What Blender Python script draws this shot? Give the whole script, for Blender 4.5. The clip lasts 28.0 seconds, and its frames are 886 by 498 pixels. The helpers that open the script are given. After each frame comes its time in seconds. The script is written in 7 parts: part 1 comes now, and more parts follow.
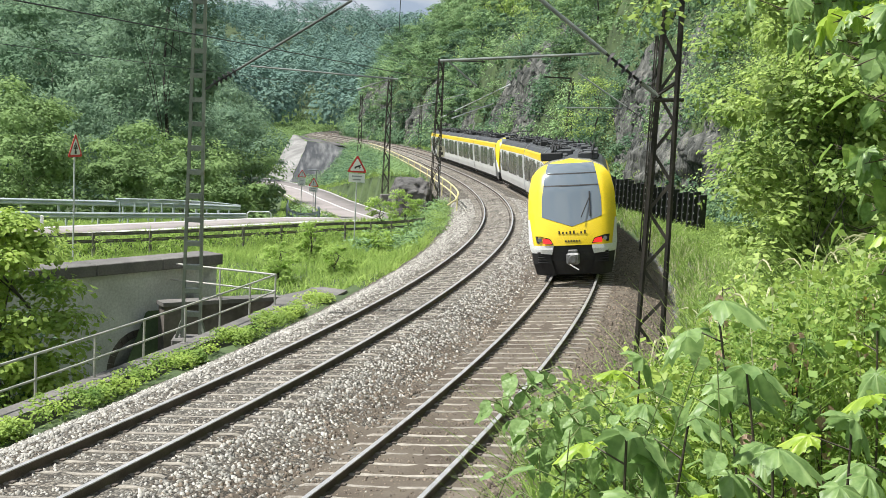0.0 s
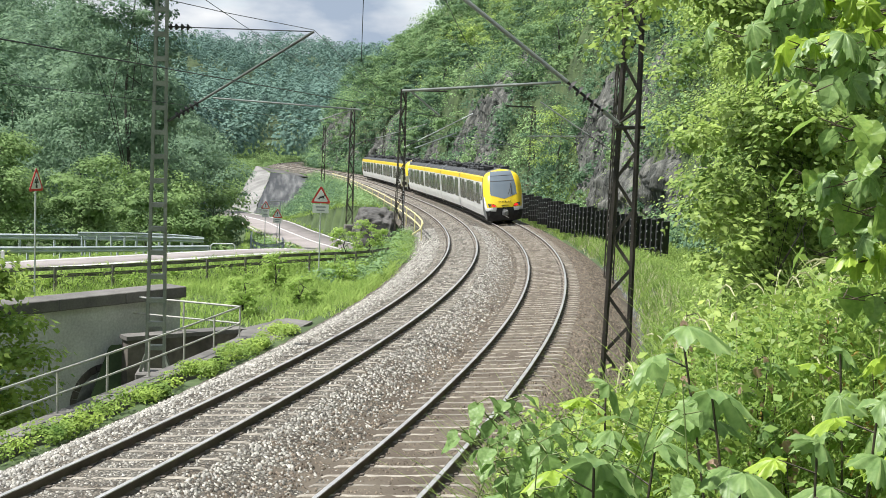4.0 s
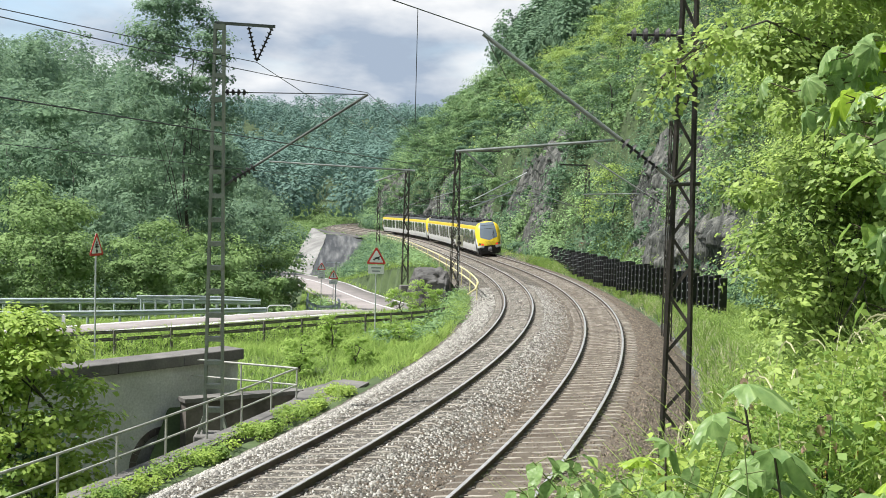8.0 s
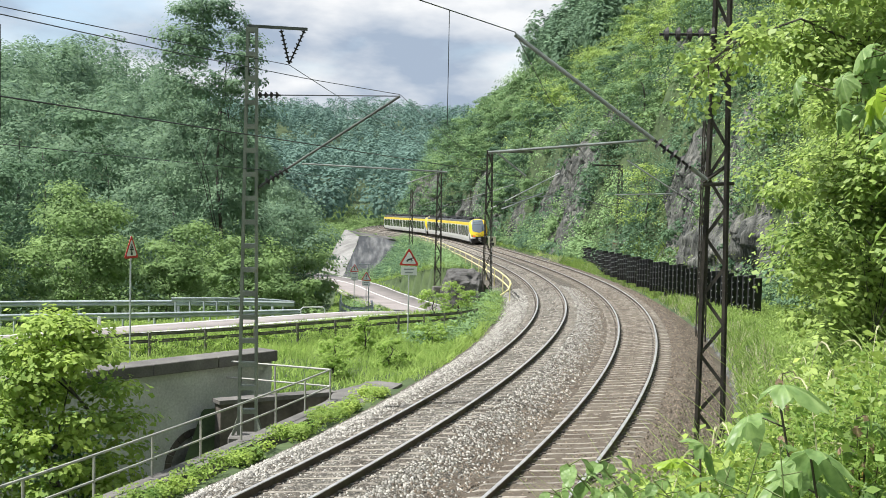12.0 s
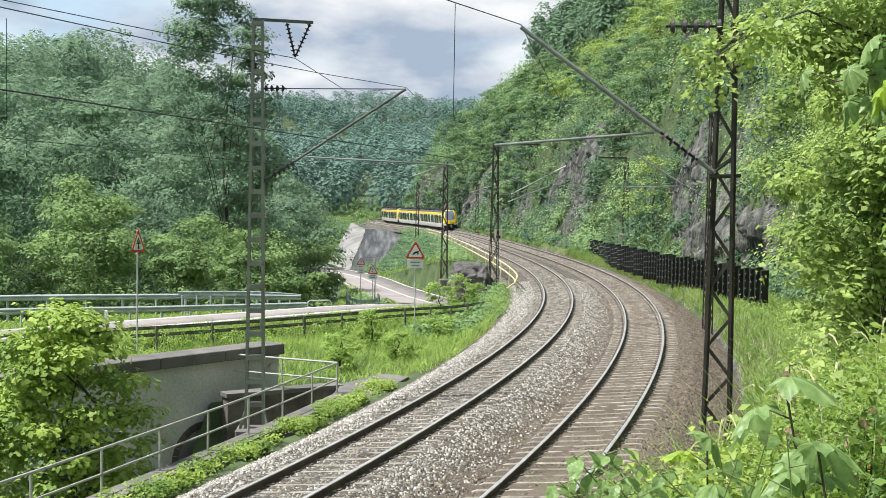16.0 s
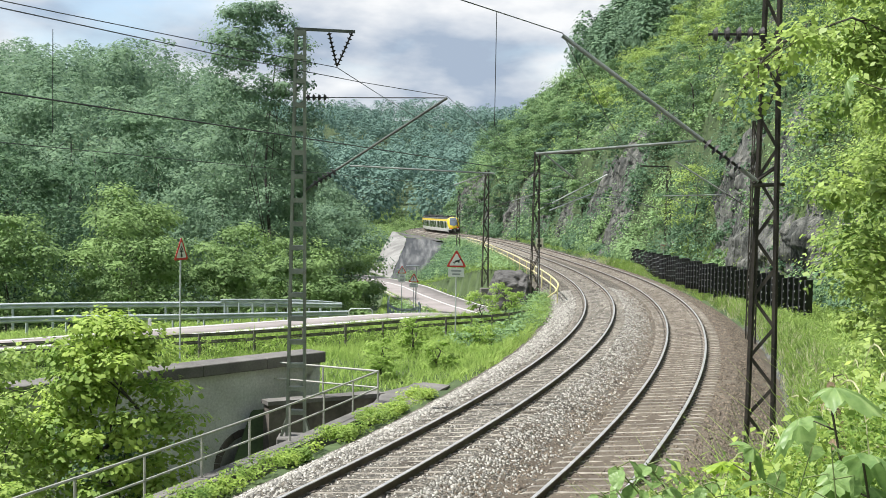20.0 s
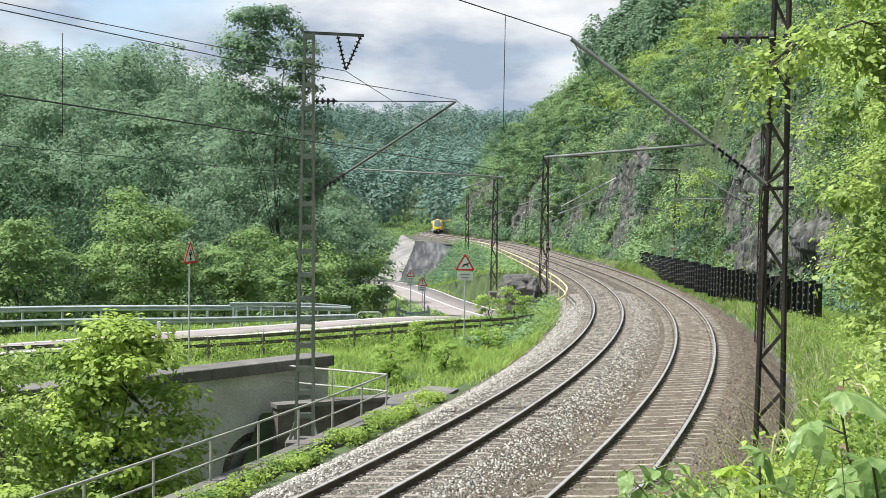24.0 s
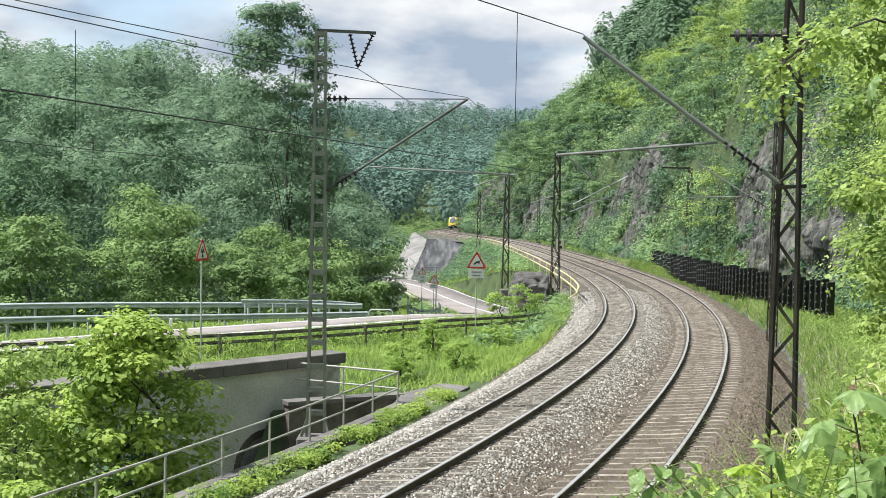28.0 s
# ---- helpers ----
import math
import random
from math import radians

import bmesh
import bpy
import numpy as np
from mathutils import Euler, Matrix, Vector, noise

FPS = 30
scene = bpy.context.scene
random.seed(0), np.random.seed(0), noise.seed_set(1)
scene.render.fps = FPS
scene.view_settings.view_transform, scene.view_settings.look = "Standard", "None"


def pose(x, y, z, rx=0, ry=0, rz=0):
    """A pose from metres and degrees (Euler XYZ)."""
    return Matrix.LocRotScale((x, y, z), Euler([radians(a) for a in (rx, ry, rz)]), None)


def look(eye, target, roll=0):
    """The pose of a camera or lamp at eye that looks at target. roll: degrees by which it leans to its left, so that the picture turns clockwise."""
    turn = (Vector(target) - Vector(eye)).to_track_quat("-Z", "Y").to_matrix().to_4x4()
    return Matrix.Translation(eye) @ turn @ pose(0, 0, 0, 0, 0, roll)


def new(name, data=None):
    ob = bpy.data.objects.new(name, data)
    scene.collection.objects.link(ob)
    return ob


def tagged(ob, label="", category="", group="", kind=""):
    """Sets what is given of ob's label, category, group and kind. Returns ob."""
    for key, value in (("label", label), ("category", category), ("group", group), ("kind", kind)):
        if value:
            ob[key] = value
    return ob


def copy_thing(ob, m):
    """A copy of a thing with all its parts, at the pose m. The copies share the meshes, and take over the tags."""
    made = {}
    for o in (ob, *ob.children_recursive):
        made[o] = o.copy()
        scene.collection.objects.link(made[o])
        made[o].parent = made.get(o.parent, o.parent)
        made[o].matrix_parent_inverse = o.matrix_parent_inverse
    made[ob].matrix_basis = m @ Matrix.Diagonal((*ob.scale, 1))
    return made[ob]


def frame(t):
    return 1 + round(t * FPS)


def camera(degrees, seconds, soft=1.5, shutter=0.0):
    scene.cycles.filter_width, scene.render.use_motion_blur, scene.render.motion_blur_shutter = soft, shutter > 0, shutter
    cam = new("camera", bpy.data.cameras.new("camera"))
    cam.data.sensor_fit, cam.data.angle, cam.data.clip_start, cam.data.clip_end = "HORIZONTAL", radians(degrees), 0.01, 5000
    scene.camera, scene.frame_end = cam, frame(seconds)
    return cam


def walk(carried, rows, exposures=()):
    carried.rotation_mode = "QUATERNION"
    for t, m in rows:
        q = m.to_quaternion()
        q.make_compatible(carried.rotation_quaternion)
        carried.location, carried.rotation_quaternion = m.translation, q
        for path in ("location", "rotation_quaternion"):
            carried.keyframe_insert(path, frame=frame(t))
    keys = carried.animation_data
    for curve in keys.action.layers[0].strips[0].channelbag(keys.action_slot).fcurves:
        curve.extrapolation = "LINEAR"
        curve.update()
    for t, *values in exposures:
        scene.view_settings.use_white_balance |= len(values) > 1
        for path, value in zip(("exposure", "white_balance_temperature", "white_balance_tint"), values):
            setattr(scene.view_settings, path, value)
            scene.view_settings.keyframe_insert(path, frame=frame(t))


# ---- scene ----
cam = camera(38.77, 28.0, soft=0.65)
EYE = (0.0, 0.0, 5.95)
TURNS = (
    (0, 82.978, -2.941, -5.270),
    (0.5, 83.715, -2.836, -6.134),
    (1, 84.160, -2.748, -6.670),
    (1.5, 84.372, -2.705, -7.004),
    (2, 84.438, -2.829, -7.144),
    (2.5, 84.365, -2.573, -7.178),
    (4.5, 84.446, -2.267, -6.829),
    (5, 84.771, -2.092, -6.601),
    (5.5, 85.216, -1.883, -6.235),
    (6, 85.779, -1.780, -5.772),
    (6.5, 86.281, -1.690, -5.293),
    (7, 86.665, -1.675, -4.928),
    (7.5, 86.905, -1.623, -4.738),
    (8, 87.023, -1.469, -4.494),
    (8.5, 87.096, -1.342, -4.254),
    (9, 87.085, -1.219, -3.833),
    (9.5, 86.999, -1.186, -3.513),
    (10, 86.890, -1.164, -3.300),
    (10.5, 86.861, -1.238, -3.238),
    (11, 86.913, -1.215, -3.196),
    (11.5, 87.005, -1.237, -3.125),
    (12, 87.046, -1.150, -3.023),
    (12.5, 87.014, -1.095, -2.948),
    (14.5, 86.904, -0.888, -3.144),
    (15, 86.917, -0.922, -3.161),
    (15.5, 86.844, -0.939, -3.030),
    (16, 86.720, -0.985, -2.740),
    (16.5, 86.616, -1.093, -2.390),
    (17, 86.599, -1.161, -2.019),
    (17.5, 86.637, -1.169, -1.686),
    (18, 86.719, -1.157, -1.433),
    (18.5, 86.791, -1.093, -1.253),
    (19, 86.870, -1.052, -1.115),
    (19.5, 86.965, -0.990, -0.982),
    (20, 87.080, -0.993, -0.872),
    (20.5, 87.196, -0.981, -0.794),
    (21, 87.272, -0.999, -0.703),
    (21.5, 87.287, -0.928, -0.659),
    (23.5, 87.253, -0.977, -0.462),
    (24, 87.232, -0.980, -0.477),
    (24.5, 87.148, -1.050, -0.481),
    (25, 87.059, -1.035, -0.429),
    (25.5, 87.011, -1.022, -0.312),
    (26, 87.013, -1.047, -0.196),
    (26.5, 87.053, -1.104, -0.080),
    (27, 87.111, -1.097, -0.013),
    (27.5, 87.118, -1.108, 0.027),
    (28, 87.117, -1.093, 0.055),
)
walk(cam, [(t, pose(*EYE, rx, ry, rz)) for t, rx, ry, rz in TURNS])

# ---------- world and sun ----------
SUN_AZ, SUN_EL = radians(-88), radians(60)      # azimuth from +y, clockwise
world = bpy.data.worlds.new("world")
scene.world = world
world.use_nodes = True
wn, wl = world.node_tree.nodes, world.node_tree.links
wn.clear()
w_out = wn.new("ShaderNodeOutputWorld")
w_bg = wn.new("ShaderNodeBackground")
w_sky = wn.new("ShaderNodeTexSky")
w_sky.sky_type = "NISHITA"
w_sky.sun_disc = False
w_sky.sun_elevation, w_sky.sun_rotation = SUN_EL, SUN_AZ
w_sky.altitude, w_sky.air_density, w_sky.dust_density = 500, 1.0, 1.5
w_tc = wn.new("ShaderNodeTexCoord")
w_map = wn.new("ShaderNodeMapping")
w_map.inputs["Scale"].default_value = (1.0, 1.0, 2.6)
w_n1 = wn.new("ShaderNodeTexNoise")
w_n1.inputs["Scale"].default_value, w_n1.inputs["Detail"].default_value = 4.5, 9
w_n1.inputs["Roughness"].default_value, w_n1.inputs["Distortion"].default_value = 0.52, 0.25
w_cov = wn.new("ShaderNodeValToRGB")
w_cov.color_ramp.elements[0].position, w_cov.color_ramp.elements[1].position = 0.335, 0.51
w_n2 = wn.new("ShaderNodeTexNoise")
w_n2.inputs["Scale"].default_value, w_n2.inputs["Detail"].default_value = 6.0, 9
w_tone = wn.new("ShaderNodeValToRGB")
w_tone.color_ramp.elements[0].position, w_tone.color_ramp.elements[1].position = 0.42, 0.60
w_tone.color_ramp.elements[0].color = (2.35, 2.85, 3.6, 1)
w_tone.color_ramp.elements[1].color = (5.5, 5.6, 5.7, 1)
w_mix = wn.new("ShaderNodeMix")
w_mix.data_type = "RGBA"
wl.new(w_tc.outputs["Generated"], w_map.inputs["Vector"])
wl.new(w_map.outputs["Vector"], w_n1.inputs["Vector"])
wl.new(w_map.outputs["Vector"], w_n2.inputs["Vector"])
wl.new(w_n1.outputs["Fac"], w_cov.inputs["Fac"])
wl.new(w_n2.outputs["Fac"], w_tone.inputs["Fac"])
wl.new(w_cov.outputs["Color"], w_mix.inputs["Factor"])
wl.new(w_sky.outputs["Color"], w_mix.inputs["A"])
wl.new(w_tone.outputs["Color"], w_mix.inputs["B"])
wl.new(w_mix.outputs["Result"], w_bg.inputs["Color"])
w_bg.inputs["Strength"].default_value = 0.105
wl.new(w_bg.outputs["Background"], w_out.inputs["Surface"])

sun = new("sun", bpy.data.lights.new("sun", "SUN"))
sun.data.energy, sun.data.angle, sun.data.color = 4.85, radians(2.0), (0.97, 0.955, 0.90)
sun.matrix_world = look((math.sin(SUN_AZ) * math.cos(SUN_EL) * 100, math.cos(SUN_AZ) * math.cos(SUN_EL) * 100,
                         math.sin(SUN_EL) * 100), (0, 0, 0))
scene.view_settings.exposure = 0.75


# ---------- materials ----------
def surf(name, c1, c2, scale=4.0, rough=0.8, metal=0.0, bump=0.3, fine=40.0, spread=0.0, c3=None, coat=0.0):
    """Two tones by coarse noise, a third by stains, fine grain in tone and relief. spread: variation from piece to piece."""
    m = bpy.data.materials.new(name)
    m.use_nodes = True
    n, l = m.node_tree.nodes, m.node_tree.links
    b = n["Principled BSDF"]
    b.inputs["Roughness"].default_value, b.inputs["Metallic"].default_value = rough, metal
    b.inputs["Coat Weight"].default_value = coat
    tc = n.new("ShaderNodeTexCoord")
    big, small = n.new("ShaderNodeTexNoise"), n.new("ShaderNodeTexNoise")
    big.inputs["Scale"].default_value, big.inputs["Detail"].default_value = scale, 6
    small.inputs["Scale"].default_value, small.inputs["Detail"].default_value = fine, 5
    l.new(tc.outputs["Object"], big.inputs["Vector"])
    l.new(tc.outputs["Object"], small.inputs["Vector"])
    ramp = n.new("ShaderNodeValToRGB")
    ramp.color_ramp.elements[0].position, ramp.color_ramp.elements[1].position = 0.33, 0.67
    ramp.color_ramp.elements[0].color, ramp.color_ramp.elements[1].color = (*c1, 1), (*c2, 1)
    if c3:
        e = ramp.color_ramp.elements.new(0.8)
        e.color = (*c3, 1)
    l.new(big.outputs["Fac"], ramp.inputs["Fac"])
    hsv = n.new("ShaderNodeHueSaturation")
    l.new(ramp.outputs["Color"], hsv.inputs["Color"])
    val = n.new("ShaderNodeMapRange")
    val.inputs["From Min"].default_value, val.inputs["From Max"].default_value = 0.3, 0.7
    val.inputs["To Min"].default_value, val.inputs["To Max"].default_value = 0.84, 1.16
    l.new(small.outputs["Fac"], val.inputs["Value"])
    last = val.outputs["Result"]
    if spread:
        info = n.new("ShaderNodeObjectInfo")
        r2 = n.new("ShaderNodeMapRange")
        r2.inputs["To Min"].default_value, r2.inputs["To Max"].default_value = 1 - spread, 1 + spread
        l.new(info.outputs["Random"], r2.inputs["Value"])
        mul = n.new("ShaderNodeMath")
        mul.operation = "MULTIPLY"
        l.new(last, mul.inputs[0])
        l.new(r2.outputs["Result"], mul.inputs[1])
        last = mul.outputs["Value"]
    l.new(last, hsv.inputs["Value"])
    l.new(hsv.outputs["Color"], b.inputs["Base Color"])
    if bump:
        bp = n.new("ShaderNodeBump")
        bp.inputs["Strength"].default_value, bp.inputs["Distance"].default_value = bump, 0.02
        l.new(small.outputs["Fac"], bp.inputs["Height"])
        l.new(bp.outputs["Normal"], b.inputs["Normal"])
    return m


def leafy(name, dark, light, trans=0.35, rough=0.5, gloss=0.3, scale=0.35, island=0.25):
    """Leaves: tone from leaf to leaf and in drifts, light shining through them."""
    m = bpy.data.materials.new(name)
    m.use_nodes = True
    n, l = m.node_tree.nodes, m.node_tree.links
    b, out = n["Principled BSDF"], n["Material Output"]
    b.inputs["Roughness"].default_value, b.inputs["Specular IOR Level"].default_value = rough, gloss
    geo, tc, noi = n.new("ShaderNodeNewGeometry"), n.new("ShaderNodeTexCoord"), n.new("ShaderNodeTexNoise")
    noi.inputs["Scale"].default_value, noi.inputs["Detail"].default_value = scale, 3
    l.new(tc.outputs["Object"], noi.inputs["Vector"])
    mid = n.new("ShaderNodeMath")
    mid.operation = "MULTIPLY_ADD"
    mid.inputs[1].default_value, mid.inputs[2].default_value = island, -0.475 - island / 2
    add = n.new("ShaderNodeMath")
    add.operation = "MULTIPLY_ADD"
    add.inputs[1].default_value = 1.9
    add.use_clamp = True
    l.new(geo.outputs["Random Per Island"], mid.inputs[0])
    l.new(noi.outputs["Fac"], add.inputs[0])
    l.new(mid.outputs["Value"], add.inputs[2])
    mix = n.new("ShaderNodeMix")
    mix.data_type = "RGBA"
    mix.inputs["A"].default_value, mix.inputs["B"].default_value = (*dark, 1), (*light, 1)
    l.new(add.outputs["Value"], mix.inputs["Factor"])
    l.new(mix.outputs["Result"], b.inputs["Base Color"])
    tr = n.new("ShaderNodeBsdfTranslucent")
    l.new(mix.outputs["Result"], tr.inputs["Color"])
    sh = n.new("ShaderNodeMixShader")
    sh.inputs["Fac"].default_value = trans
    l.new(b.outputs["BSDF"], sh.inputs[1])
    l.new(tr.outputs["BSDF"], sh.inputs[2])
    l.new(sh.outputs["Shader"], out.inputs["Surface"])
    return m


def plain(name, c, rough=0.5, metal=0.0, emit=0.0, coat=0.0):
    m = bpy.data.materials.new(name)
    m.use_nodes = True
    b = m.node_tree.nodes["Principled BSDF"]
    b.inputs["Base Color"].default_value = (*c, 1)
    b.inputs["Roughness"].default_value, b.inputs["Metallic"].default_value = rough, metal
    b.inputs["Coat Weight"].default_value = coat
    if emit:
        b.inputs["Emission Color"].default_value, b.inputs["Emission Strength"].default_value = (*c, 1), emit
    return m


M_SOIL = surf("soil_and_weeds", (0.03, 0.05, 0.018), (0.07, 0.105, 0.035), 0.6, 0.95, bump=0.6, fine=9, c3=(0.10, 0.085, 0.055))
M_BALLAST = surf("ballast_bed", (0.085, 0.069, 0.052), (0.155, 0.143, 0.122), 0.9, 0.95, bump=0.0, fine=30, c3=(0.20, 0.188, 0.164))
# crushed stones: tone and relief from stone to stone
_nt = M_BALLAST.node_tree
_tc = [q for q in _nt.nodes if q.bl_idname == "ShaderNodeTexCoord"][0]
_vo, _mr, _bp = _nt.nodes.new("ShaderNodeTexVoronoi"), _nt.nodes.new("ShaderNodeMapRange"), _nt.nodes.new("ShaderNodeBump")
_vo.inputs["Scale"].default_value = 17.0
_sep = _nt.nodes.new("ShaderNodeSeparateColor")
_mr.inputs["To Min"].default_value, _mr.inputs["To Max"].default_value = 0.45, 2.0
_bp.inputs["Strength"].default_value, _bp.inputs["Distance"].default_value, _bp.invert = 1.0, 0.03, True
_nt.links.new(_tc.outputs["Object"], _vo.inputs["Vector"])
_nt.links.new(_vo.outputs["Color"], _sep.inputs["Color"])
_nt.links.new(_sep.outputs["Red"], _mr.inputs["Value"])
# shade in the gaps between stones, painted as darkening towards their edges
_ve, _me, _mu = _nt.nodes.new("ShaderNodeTexVoronoi"), _nt.nodes.new("ShaderNodeMapRange"), _nt.nodes.new("ShaderNodeMath")
_ve.feature, _mu.operation = "DISTANCE_TO_EDGE", "MULTIPLY"
_ve.inputs["Scale"].default_value = 17.0
_me.inputs["From Max"].default_value, _me.inputs["To Min"].default_value = 0.22, 0.25
_nt.links.new(_tc.outputs["Object"], _ve.inputs["Vector"])
_nt.links.new(_ve.outputs["Distance"], _me.inputs["Value"])
_nt.links.new(_mr.outputs["Result"], _mu.inputs[0])
_nt.links.new(_me.outputs["Result"], _mu.inputs[1])
_nt.links.new(_mu.outputs["Value"], [q for q in _nt.nodes if q.bl_idname == "ShaderNodeHueSaturation"][0].inputs["Value"])
_nt.links.new(_vo.outputs["Distance"], _bp.inputs["Height"])
_nt.links.new(_bp.outputs["Normal"], _nt.nodes["Principled BSDF"].inputs["Normal"])
M_STONE = surf("ballast_stone", (0.21, 0.20, 0.18), (0.40, 0.383, 0.35), 9.0, 0.9, bump=0.3, fine=30)
M_RAILTOP = surf("rail_steel_polished", (0.44, 0.43, 0.42), (0.56, 0.55, 0.54), 3.0, 0.42, 0.6, 0.05)
M_RAILSIDE = surf("rail_steel_rusty", (0.075, 0.06, 0.05), (0.14, 0.11, 0.09), 2.5, 0.75, 0.1, 0.3)
M_SLEEPER = surf("sleeper_concrete", (0.19, 0.17, 0.143), (0.31, 0.282, 0.242), 5.0, 0.9, bump=0.5, fine=35, spread=0.25)
M_CLIP = plain("rail_fastening_iron", (0.085, 0.07, 0.058), 0.8)
M_ROCK = surf("cliff_rock", (0.045, 0.048, 0.044), (0.12, 0.122, 0.112), 1.3, 0.95, bump=1.0, fine=3.2, c3=(0.25, 0.24, 0.21))
# sprayed slope: lit and shaded side put into two colours of one concrete
M_SHOT = surf("sprayed_concrete_slope", (0.15, 0.145, 0.14), (0.27, 0.265, 0.255), 0.3, 0.92, bump=0.8, fine=3.0, c3=(0.36, 0.35, 0.335))
M_STREAK = surf("shaded_streaked_concrete", (0.032, 0.035, 0.040), (0.085, 0.088, 0.092), 0.7, 0.92, bump=1.0, fine=2.0, c3=(0.20, 0.20, 0.195))
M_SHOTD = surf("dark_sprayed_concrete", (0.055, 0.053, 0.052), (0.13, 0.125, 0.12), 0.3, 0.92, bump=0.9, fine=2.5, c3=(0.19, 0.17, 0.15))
M_CONC = surf("weathered_concrete", (0.24, 0.235, 0.22), (0.40, 0.39, 0.37), 0.7, 0.9, bump=0.3, fine=14, c3=(0.47, 0.46, 0.44))
M_WALL = surf("board_marked_concrete", (0.42, 0.42, 0.41), (0.60, 0.60, 0.585), 0.6, 0.9, bump=0.3, fine=14, c3=(0.66, 0.655, 0.64))
M_RAILW = surf("guard_rail_zinc", (0.40, 0.445, 0.48), (0.56, 0.605, 0.64), 1.4, 0.5, 0.0, 0.05)
M_COPING = surf("coping_concrete_dark", (0.10, 0.095, 0.09), (0.17, 0.16, 0.15), 1.2, 0.9, bump=0.35, fine=18)
M_BRICKDARK = surf("dark_stone_masonry", (0.07, 0.06, 0.052), (0.15, 0.13, 0.115), 1.5, 0.95, bump=0.6, fine=9)
M_ASPHALT = surf("sunlit_asphalt", (0.20, 0.175, 0.172), (0.28, 0.25, 0.243), 0.5, 0.9, bump=0.15, fine=60)
M_PAINT = surf("road_paint", (0.62, 0.62, 0.60), (0.78, 0.78, 0.76), 2.0, 0.7, bump=0.05)
M_GALV = surf("galvanised_steel", (0.44, 0.46, 0.47), (0.60, 0.62, 0.63), 1.4, 0.5, 0.3, 0.08)
M_MASTG = surf("mast_paint_grey_green", (0.17, 0.19, 0.155), (0.26, 0.285, 0.235), 2.0, 0.65, 0.1, 0.15, c3=(0.13, 0.10, 0.07))
M_MASTB = surf("mast_paint_dark_brown", (0.036, 0.033, 0.028), (0.088, 0.076, 0.064), 2.5, 0.75, 0.2, 0.2)
M_TUBE = surf("galvanised_tube", (0.20, 0.22, 0.21), (0.32, 0.34, 0.32), 3.0, 0.5, 0.5, 0.05)
M_TUBED = surf("weathered_tube", (0.055, 0.065, 0.058), (0.12, 0.13, 0.115), 3.0, 0.55, 0.3, 0.05)
M_WIRE = plain("copper_wire_dark", (0.045, 0.05, 0.05), 0.55, 0.5)
M_INSUL = surf("insulator_glaze_brown", (0.015, 0.014, 0.014), (0.03, 0.027, 0.026), 8.0, 0.65, bump=0.0)
M_HAND = surf("handrail_paint_pale", (0.36, 0.36, 0.33), (0.50, 0.49, 0.45), 3.0, 0.6, 0.2, 0.1, c3=(0.30, 0.22, 0.15))
M_YELRAIL = surf("handrail_paint_cream_yellow", (0.52, 0.46, 0.22), (0.66, 0.60, 0.33), 2.0, 0.6, 0, 0.1)
M_FENCE = surf("black_fence_plank", (0.012, 0.012, 0.014), (0.028, 0.028, 0.03), 3.0, 0.7, 0, 0.2, spread=0.3)
M_WOOD = surf("weathered_guard_rail_steel", (0.11, 0.10, 0.09), (0.26, 0.245, 0.22), 2.0, 0.9, bump=0.4, fine=18)
M_BARK = surf("bark", (0.05, 0.046, 0.04), (0.10, 0.093, 0.082), 2.5, 0.95, bump=0.8, fine=14)
M_TWIG = surf("twig_brown", (0.06, 0.045, 0.03), (0.11, 0.085, 0.05), 5.0, 0.8, bump=0.2)
M_STEM = surf("green_stem", (0.10, 0.15, 0.04), (0.17, 0.20, 0.07), 5.0, 0.6, bump=0.1)
M_SIGNW = surf("sign_white", (0.68, 0.68, 0.67), (0.78, 0.78, 0.77), 1.0, 0.45, bump=0.0)
M_SIGNR = surf("sign_red", (0.50, 0.025, 0.025), (0.60, 0.04, 0.035), 2.0, 0.45, bump=0.0)
M_SIGNK = plain("sign_black", (0.02, 0.02, 0.02), 0.5)
M_SIGNG = plain("sign_grey_lettering", (0.25, 0.26, 0.27), 0.5)
M_SIGNY = surf("sign_cream", (0.62, 0.58, 0.42), (0.74, 0.70, 0.55), 2.0, 0.5, bump=0.0)
# train
M_TWHITE = surf("train_white_paint", (0.66, 0.66, 0.65), (0.74, 0.74, 0.73), 0.5, 0.35, 0, 0.0, coat=0.2)
M_TYEL = surf("train_yellow_paint", (0.76, 0.55, 0.02), (0.82, 0.60, 0.035), 0.5, 0.35, 0, 0.0, coat=0.25)
M_TGLASS = plain("train_tinted_glass", (0.018, 0.022, 0.020), 0.22, 0.0, coat=0.15)
# windscreen: the reflected sky is put into its grey-blue base colour
M_TSCREEN = plain("train_windscreen_glass", (0.13, 0.16, 0.19), 0.06, 0.0, coat=1.0)
M_TBLACK = surf("train_black_underframe", (0.012, 0.012, 0.013), (0.03, 0.03, 0.031), 2.0, 0.7, 0.1, 0.1)
M_TGREY = surf("train_roof_grey", (0.03, 0.032, 0.034), (0.085, 0.09, 0.095), 1.0, 0.6, 0.2, 0.1)
M_TLAMP = plain("tail_lamp_red", (0.85, 0.02, 0.02), 0.4, 0, 0.7)
M_TLENS = plain("headlamp_lens", (0.24, 0.26, 0.27), 0.15, 0.3)
M_TCOUP = surf("coupler_steel", (0.16, 0.16, 0.16), (0.28, 0.28, 0.28), 6.0, 0.45, 0.7, 0.1)
M_TTEXT = plain("train_lettering_dark", (0.05, 0.045, 0.03), 0.5)
